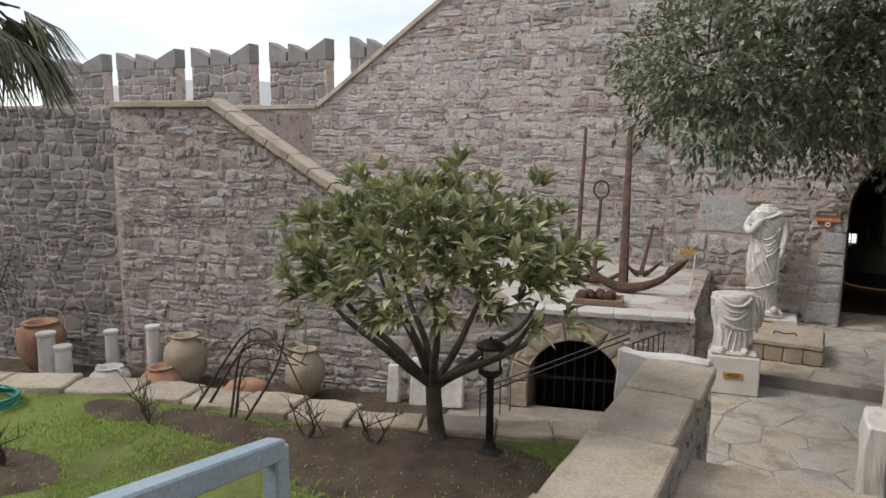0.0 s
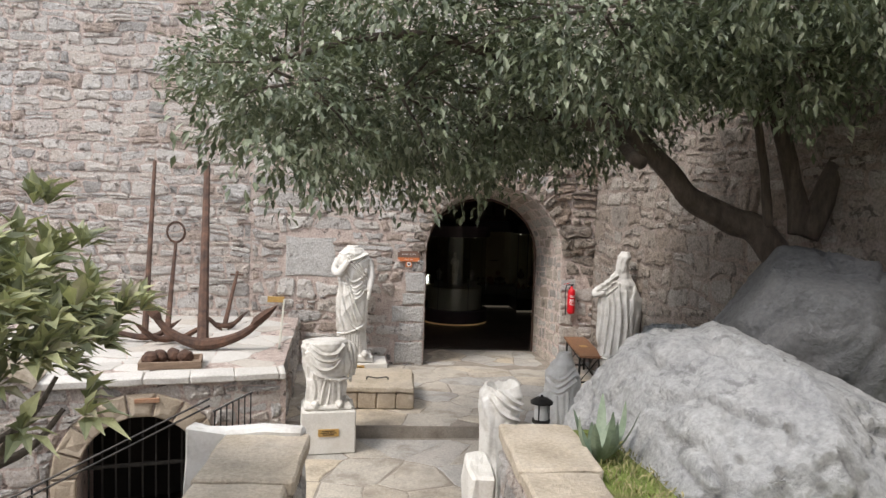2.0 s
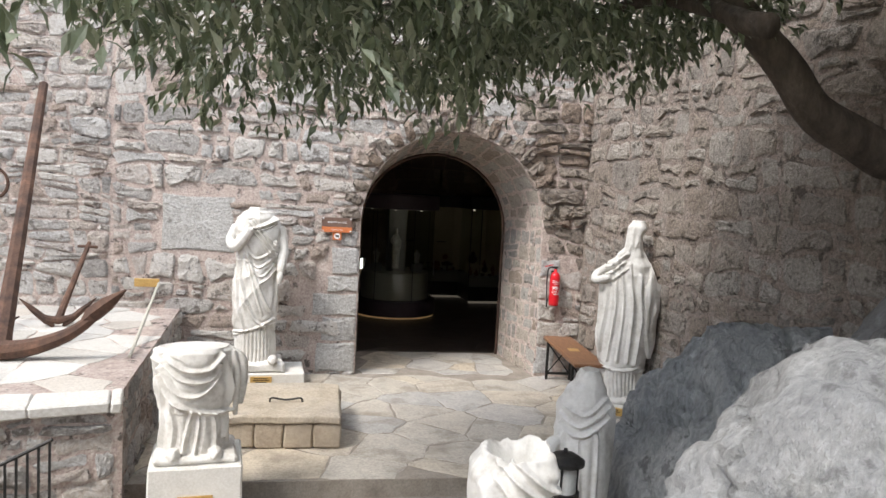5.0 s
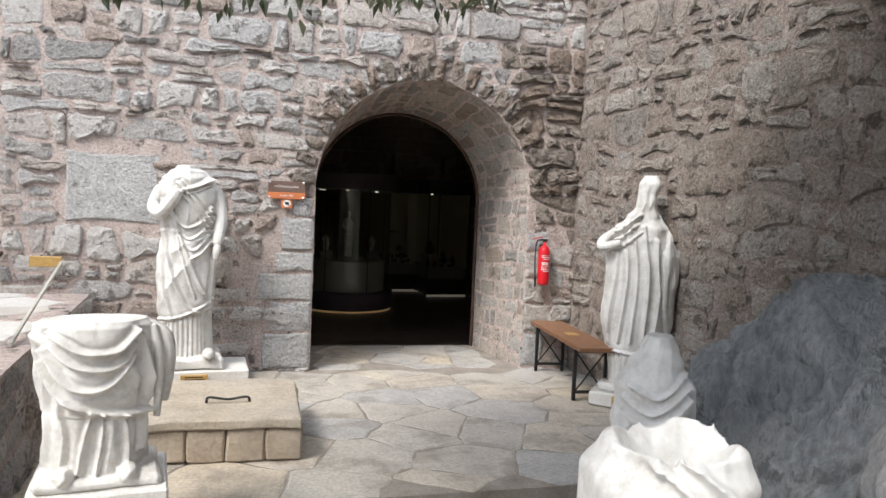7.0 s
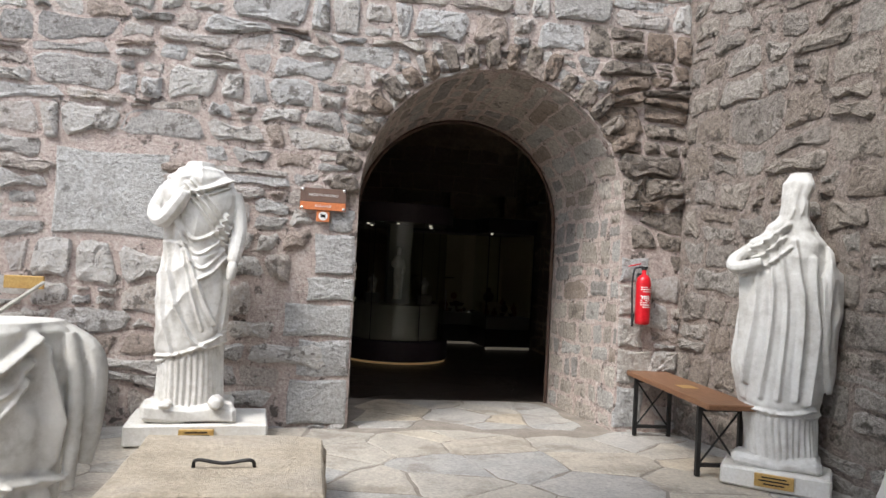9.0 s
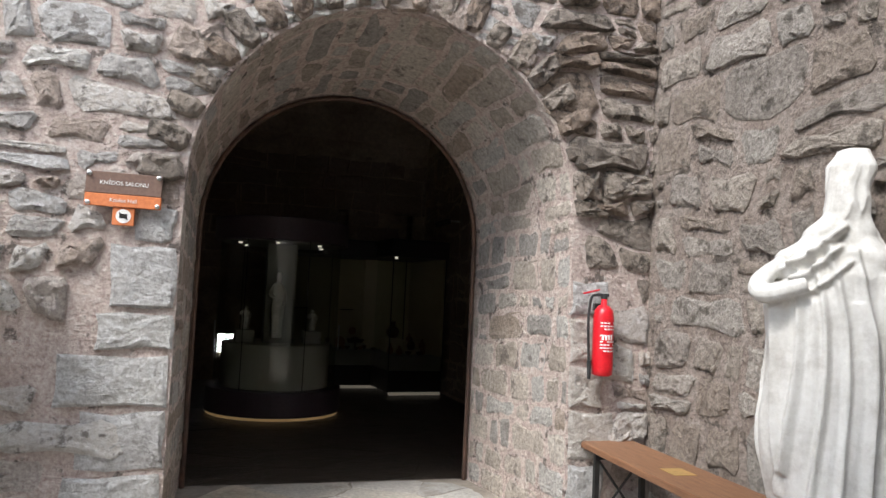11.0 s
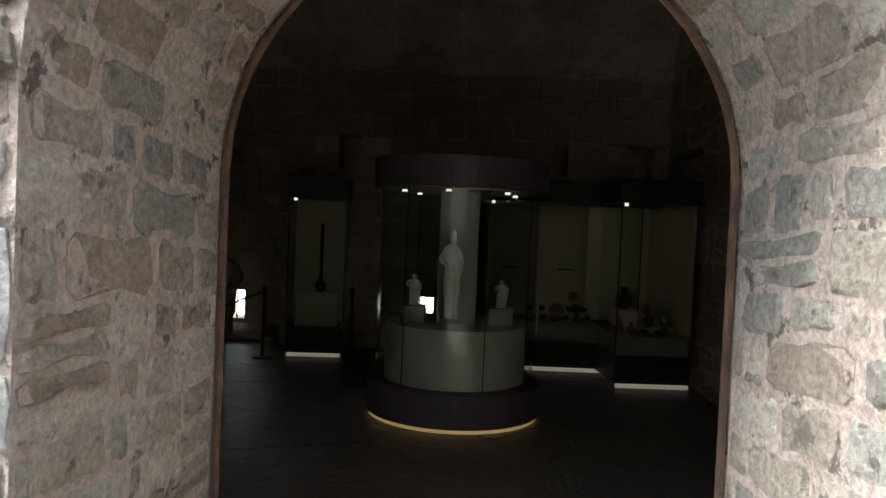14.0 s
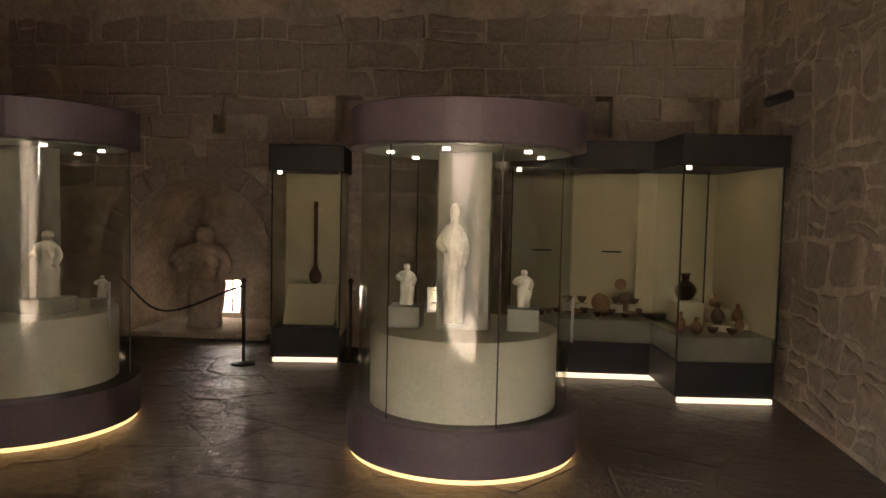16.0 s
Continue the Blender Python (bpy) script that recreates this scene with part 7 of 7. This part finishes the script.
stonework(wall_north, rub(-2.6, 2.82, -0.1, 3.3, 0.30, 0.19, 21, lambda x, z: plain_skip(x, z) or not tufa_zone(x, z), off_door, gap=(0.004, 0.02), proud=(0.01, 0.07)), flat_y(0.0), M_TUFA, M_TUFA, near_door, name="tufa_stone")
stonework(wall_north, rub(-2.6, 2.82, 3.3, 9.3, 0.28, 0.175, 22, lambda x, z: z > wall_top(x) - 0.05, low_top), flat_y(0.0), M_STONE, M_STONES)
stonework(wall_north, rub(-10.5, -2.6, 0.6, 8.4, 0.29, 0.15, 23, lambda x, z: z > wall_top(x) - 0.05, low_top), flat_y(0.0), M_STONE, M_STONES)
stonework(wall_north, rub(-22, -10.5, 1.2, 3.45, 0.30, 0.19, 24, lambda x, z: False), flat_y(0.0), M_STONE, M_STONES)


# doorway lining: along the jamb, over the vault and down again
def lining(u, v, d):
    """u: share of the depth, v: metres round the opening."""
    sp_o, sp_i = OUT[2] + 0.1, INN[2] + 0.1
    ro, ri = (OUT[1] - OUT[0]) / 2, (INN[1] - INN[0]) / 2
    arc = math.pi * ro
    if v < sp_o:
        k = v / sp_o
        a, b = (OUT[0], -0.1 + k * sp_o), (INN[0], -0.1 + k * sp_i)
        n = (1, 0)
    elif v > sp_o + arc:
        k = 1 - (v - sp_o - arc) / sp_o
        a, b = (OUT[1], -0.1 + k * sp_o), (INN[1], -0.1 + k * sp_i)
        n = (-1, 0)
    else:
        th = math.pi * (1 - (v - sp_o) / arc)
        a = ((OUT[0] + OUT[1]) / 2 + ro * math.cos(th), OUT[2] + ro * math.sin(th))
        b = ((INN[0] + INN[1]) / 2 + ri * math.cos(th), INN[2] + ri * math.sin(th))
        n = (-math.cos(th), -math.sin(th))
    k = u / 1.2
    return (lerp(a[0], b[0], k) + n[0] * d, 0.0 + u, lerp(a[1], b[1], k) + n[1] * d)


ROUND = 2 * (OUT[2] + 0.1) + math.pi * (OUT[1] - OUT[0]) / 2
stonework(wall_north, rub(0.0, 1.17, 0.0, ROUND, 0.26, 0.17, 31, lambda u, v: False, gap=(0.012, 0.03), proud=(0.003, 0.010), merge=0.08, rounds=1, jitter=0.18), lining, M_LINING, M_LININGS, lambda p: p[0] < 1.0, name="lining_stone", rest="lining_stones")
# arch ring of rough upright stones
rng = random.Random(77)
ring = []
c, h = (OUT[0] + OUT[1]) / 2, (OUT[1] - OUT[0]) / 2
for k in range(22):
    t0, t1 = math.pi * k / 22, math.pi * (k + 1) / 22
    r1 = h + rng.uniform(0.18, 0.30)
    poly = [(c + r * math.cos(t), OUT[2] + r * math.sin(t)) for r, t in ((h, t0 + 0.01), (r1, t0 + 0.015), (r1 + rng.uniform(-0.04, 0.04), t1 - 0.015), (h, t1 - 0.01))]
    ring.append(piece(poly, 0.008, rng.uniform(0.03, 0.07), rng, sink=0.0, wobble=0.015))
stonework(wall_north, ring, flat_y(0.0), M_TUFA, M_TUFA, lambda p: True, name="voussoir")

# right-hand wall
stonework(wall_east, rub(-6.8, -0.02, -0.1, 4.6, 0.27, 0.21, 41, lambda y, z: False, gap=(0.012, 0.045), proud=(0.004, 0.036), merge=0.25), lambda u, v, d: (2.78 - 0.187 * u - d * 0.983, u - d * 0.184, v), M_EAST, M_EASTS, lambda p: p[1] > -3.2 and p[2] < 3.3)

# front retaining wall and platform
def gate_push(u, z):
    c, h = (GATE[0] + GATE[1]) / 2, (GATE[1] - GATE[0]) / 2 + 0.24
    if z < GATE[2]:
        if abs(u - c) < h:
            u = c - h if u < c else c + h
    else:
        d = math.hypot(u - c, z - GATE[2])
        if d < h:
            u, z = c + (u - c) * h / d, GATE[2] + (z - GATE[2]) * h / d
    return u, min(z, front_top(u) - 0.02)


def gate_skip(u, z):
    c, h = (GATE[0] + GATE[1]) / 2, (GATE[1] - GATE[0]) / 2 + 0.20
    return (abs(u - c) < h and z < GATE[2]) or math.hypot(u - c, z - GATE[2]) < h or z > front_top(u) - 0.05


stonework(wall_front, rub(0, 8.0, -1.0, 3.28, 0.21, 0.13, 51, gate_skip, gate_push), lambda u, v, d: on_front(u, v, d), M_STONE, M_STONES, lambda p: p[0] > -4.2)
stonework(wall_west, rub(8.1, 14.5, -0.7, 3.28, 0.22, 0.14, 52, lambda u, z: False), lambda u, v, d: on_front(u, v, d - 0.12), M_STONE, M_DARKSTONES)
ring = []
c, h = (GATE[0] + GATE[1]) / 2, (GATE[1] - GATE[0]) / 2
for k in range(9):
    t0, t1 = math.pi * k / 9, math.pi * (k + 1) / 9
    poly = [(c + r * math.cos(t), GATE[2] + r * math.sin(t)) for r, t in ((h, t0 + 0.006), (h + 0.25, t0 + 0.006), (h + 0.25, t1 - 0.006), (h, t1 - 0.006))]
    ring.append(piece(poly, 0.003, 0.045, rng, sink=0.0, wobble=0.004, rounds=0))
for u in (GATE[0] - 0.12, GATE[1] + 0.12):
    for z in (-1.0, -0.62):
        ring.append(piece([(u - 0.12, z), (u + 0.12, z), (u + 0.12, z + 0.36), (u - 0.12, z + 0.36)], 0.004, 0.045, rng, sink=0.0, wobble=0.004, rounds=0))
stonework(wall_front, ring, lambda u, v, d: on_front(u, v, d), M_OCHRE, M_OCHRE, lambda p: True, name="voussoir")
side_a, side_b = Vector((-1.58, -3.6, 0)), Vector((-1.86, 0, 0))
stonework(platform, rub(0.02, 3.6, -0.1, 0.70, 0.24, 0.14, 53, lambda u, z: False), lambda u, v, d: (lerp(side_a.x, side_b.x, u / 3.61) + d, lerp(side_a.y, side_b.y, u / 3.61), v), M_STONE, M_STONES)

# sides of the low walls
for ob, x, s, y0, y1, top in ((parapet_a, -0.96, 1, -9.7, -6.6, 0.94), (parapet_b, 0.36, -1, -11.5, -6.66, 1.04), (parapet_a, -1.45, -1, -9.7, -6.6, 0.94)):
    stonework(ob, rub(y0, y1, -0.15, top, 0.24, 0.15, 61 + s, lambda u, z: False), lambda u, v, d, x=x, s=s: (x + s * d, u, v), M_STONE, M_STONES)
for ob, x0, x1, y, top in ((parapet_a, -1.46, -0.95, -6.57, 0.94), (parapet_b, 0.35, 0.78, -6.64, 1.04)):
    stonework(ob, rub(x0, x1, -0.15, top, 0.24, 0.15, 65, lambda u, z: False), flat_yb := (lambda u, v, d, y=y: (u, y + d, v)), M_STONE, M_STONES)
# upright end slab of the near wall
solo("end_slab", boxed(-1.72, -6.62, -0.14, -0.95, -6.47, 1.09, 0.02, cuts=5, wob=0.03), M_MARBLE_OLD, (0, 0, 0), "upright pale marble slab closing the low wall", "slab")
solo("end_slab", boxed(0.16, -6.6, -0.14, 0.34, -6.1, 0.78, 0.02, cuts=4, wob=0.03), M_PLINTH, (0, 0, 0), "pale squared marble block at the wall's end", "slab")
# merlon faces
for k, ob in enumerate([o for o in scene.objects if o.name.split(".")[0] == "merlon"]):
    xs = [v.co.x for c in ob.children for v in c.data.vertices]
    stonework(ob, rub(min(xs), max(xs), 3.5, 4.5, 0.3, 0.19, 80 + k, lambda u, z: False), flat_y(0.06), M_STONE, M_DARKSTONES)

# paving
def flags(parent, region, z, w, seed, material, gap=(0.002, 0.010), proud=(0.008, 0.02), keep=lambda x, y: True, name="flagstone", h=None, limit=300, ragged=1):
    rng = random.Random(seed)
    out = []
    for s, poly in cells(*region, w, h or w * 0.7, rng, 0.5, merge=0.25):
        if keep(*s):
            poly2 = []
            for (ax, ay), (bx, by) in zip(poly, poly[1:] + poly[:1]):
                for k in range(3 if ragged and math.hypot(bx - ax, by - ay) > 0.12 else 1):
                    j = 0.016 if k else 0.004
                    poly2.append((lerp(ax, bx, k / 3) + rng.uniform(-j, j), lerp(ay, by, k / 3) + rng.uniform(-j, j)))
            out.append(piece(poly2, rng.uniform(*gap), rng.uniform(*proud), rng, sink=0.0, bevel=0.05, rounds=0, wobble=0.006, tilt=0.02, rugged=0.08))
    stonework(parent, out, lambda u, v, d: (u, v, z + d * 0.5), material, material, lambda p: True, name=name, limit=limit, soft=False)


flags(floor_terrace, (-1.86, 3.3, -3.08, -0.02), -0.012, 0.58, 91, M_FLAG, h=0.36)
flags(floor_terrace, (0.14, 2.06, 0.0, 1.2), -0.012, 0.42, 92, M_FLAG)
flags(floor_path, (-1.6, 3.2, -6.4, -3.14), -0.15, 0.60, 93, M_FLAG, h=0.38)
flags(platform, (-5.5, -1.72, -4.4, -0.05), 0.71, 0.5, 94, M_PALEFLAG, keep=lambda x, y: y > -3.5 + (x + 1.58) * 0.26 + 0.2 and x < -1.6 - 0.08 * (y + 3.6) - 0.12)
flags(hall_floor, (-4.5, 3.76, 1.22, 7.68), HZ - 0.012, 0.62, 95, M_HALLFLOOR, gap=(0.001, 0.004), proud=(0.012, 0.02), ragged=0)
# squared stones of the hall walls
stonework(wall_back, rub(-4.5, 3.74, 1.6, 3.6, 0.45, 0.26, 96, lambda x, z: 2.15 < z < 2.7 and any(a - 0.15 < x < b + 0.15 for a, b in NICHES) or math.hypot(x + 2.285, z - 0.85) < 1.05, gap=(0.004, 0.012), proud=(0.006, 0.02), jitter=0.16, rounds=0), flat_y(7.7), M_HALLSTONES, M_HALLSTONES, lambda p: True)
stonework(wall_hall_east, rub(1.3, 7.65, -0.05, 3.6, 0.34, 0.24, 97, lambda x, z: False, gap=(0.006, 0.03), proud=(0.002, 0.02), jitter=0.4), lambda u, v, d: (3.47 - d, u, v), M_HALLSTONES, M_HALLSTONES, lambda p: True)
ring = []
c, h = (ALC[0] + ALC[1]) / 2, (ALC[1] - ALC[0]) / 2
for k in range(13):
    t0, t1 = math.pi * k / 13, math.pi * (k + 1) / 13
    poly = [(c + r * math.cos(t), ALC[2] + r * math.sin(t)) for r, t in ((h, t0), (h + 0.26, t0), (h + 0.26, t1), (h, t1))]
    ring.append(piece(poly, 0.004, 0.02, rng, sink=0.0, wobble=0.004, rounds=0))
stonework(wall_back, ring, flat_y(7.7), M_HALLSTONES, M_HALLSTONES, lambda p: True, name="voussoir")

# grass
def blades(parent, n, box_, material, seed, keep, z, long=0.07):
    rng = random.Random(seed)
    out = []
    while len(out) < n:
        x, y = rng.uniform(box_[0], box_[1]), rng.uniform(box_[2], box_[3])
        if not keep(x, y) or noise.noise(Vector((x * 1.3, y * 1.3, seed))) < -0.12 and rng.random() < 0.85:
            n -= 1
            continue
        out.append(((x, y, z), (rng.gauss(0, 0.5), rng.gauss(0, 0.5), 1), rng.uniform(0.5, 1.3)))
    leaf_mesh("grass", out, material, parent, long, 0.011, 0.2, 0.25)


def on_lawn(x, y):
    for (xa, ya), (xb, yb) in zip(LOW, LOW[1:]):
        if xb <= x <= xa:
            return y < lerp(ya, yb, (x - xa) / (xb - xa)) - 0.15
    return False


blades(lawn, 42000, (-7.2, -1.6, -12.2, -7.6), M_GRASS, 5, lambda x, y: on_lawn(x, y) and (all(math.hypot((x - c) / r, (y - d) / s) > 1.0 for c, d, r, s in SOILS) or (x * 71 + y * 37) % 1 < 0.3), 0.66, 0.055)
blades(bed, 9000, (0.85, 2.7, -10, -6.6), M_DRYGRASS, 6, lambda x, y: True, 1.06, 0.07)
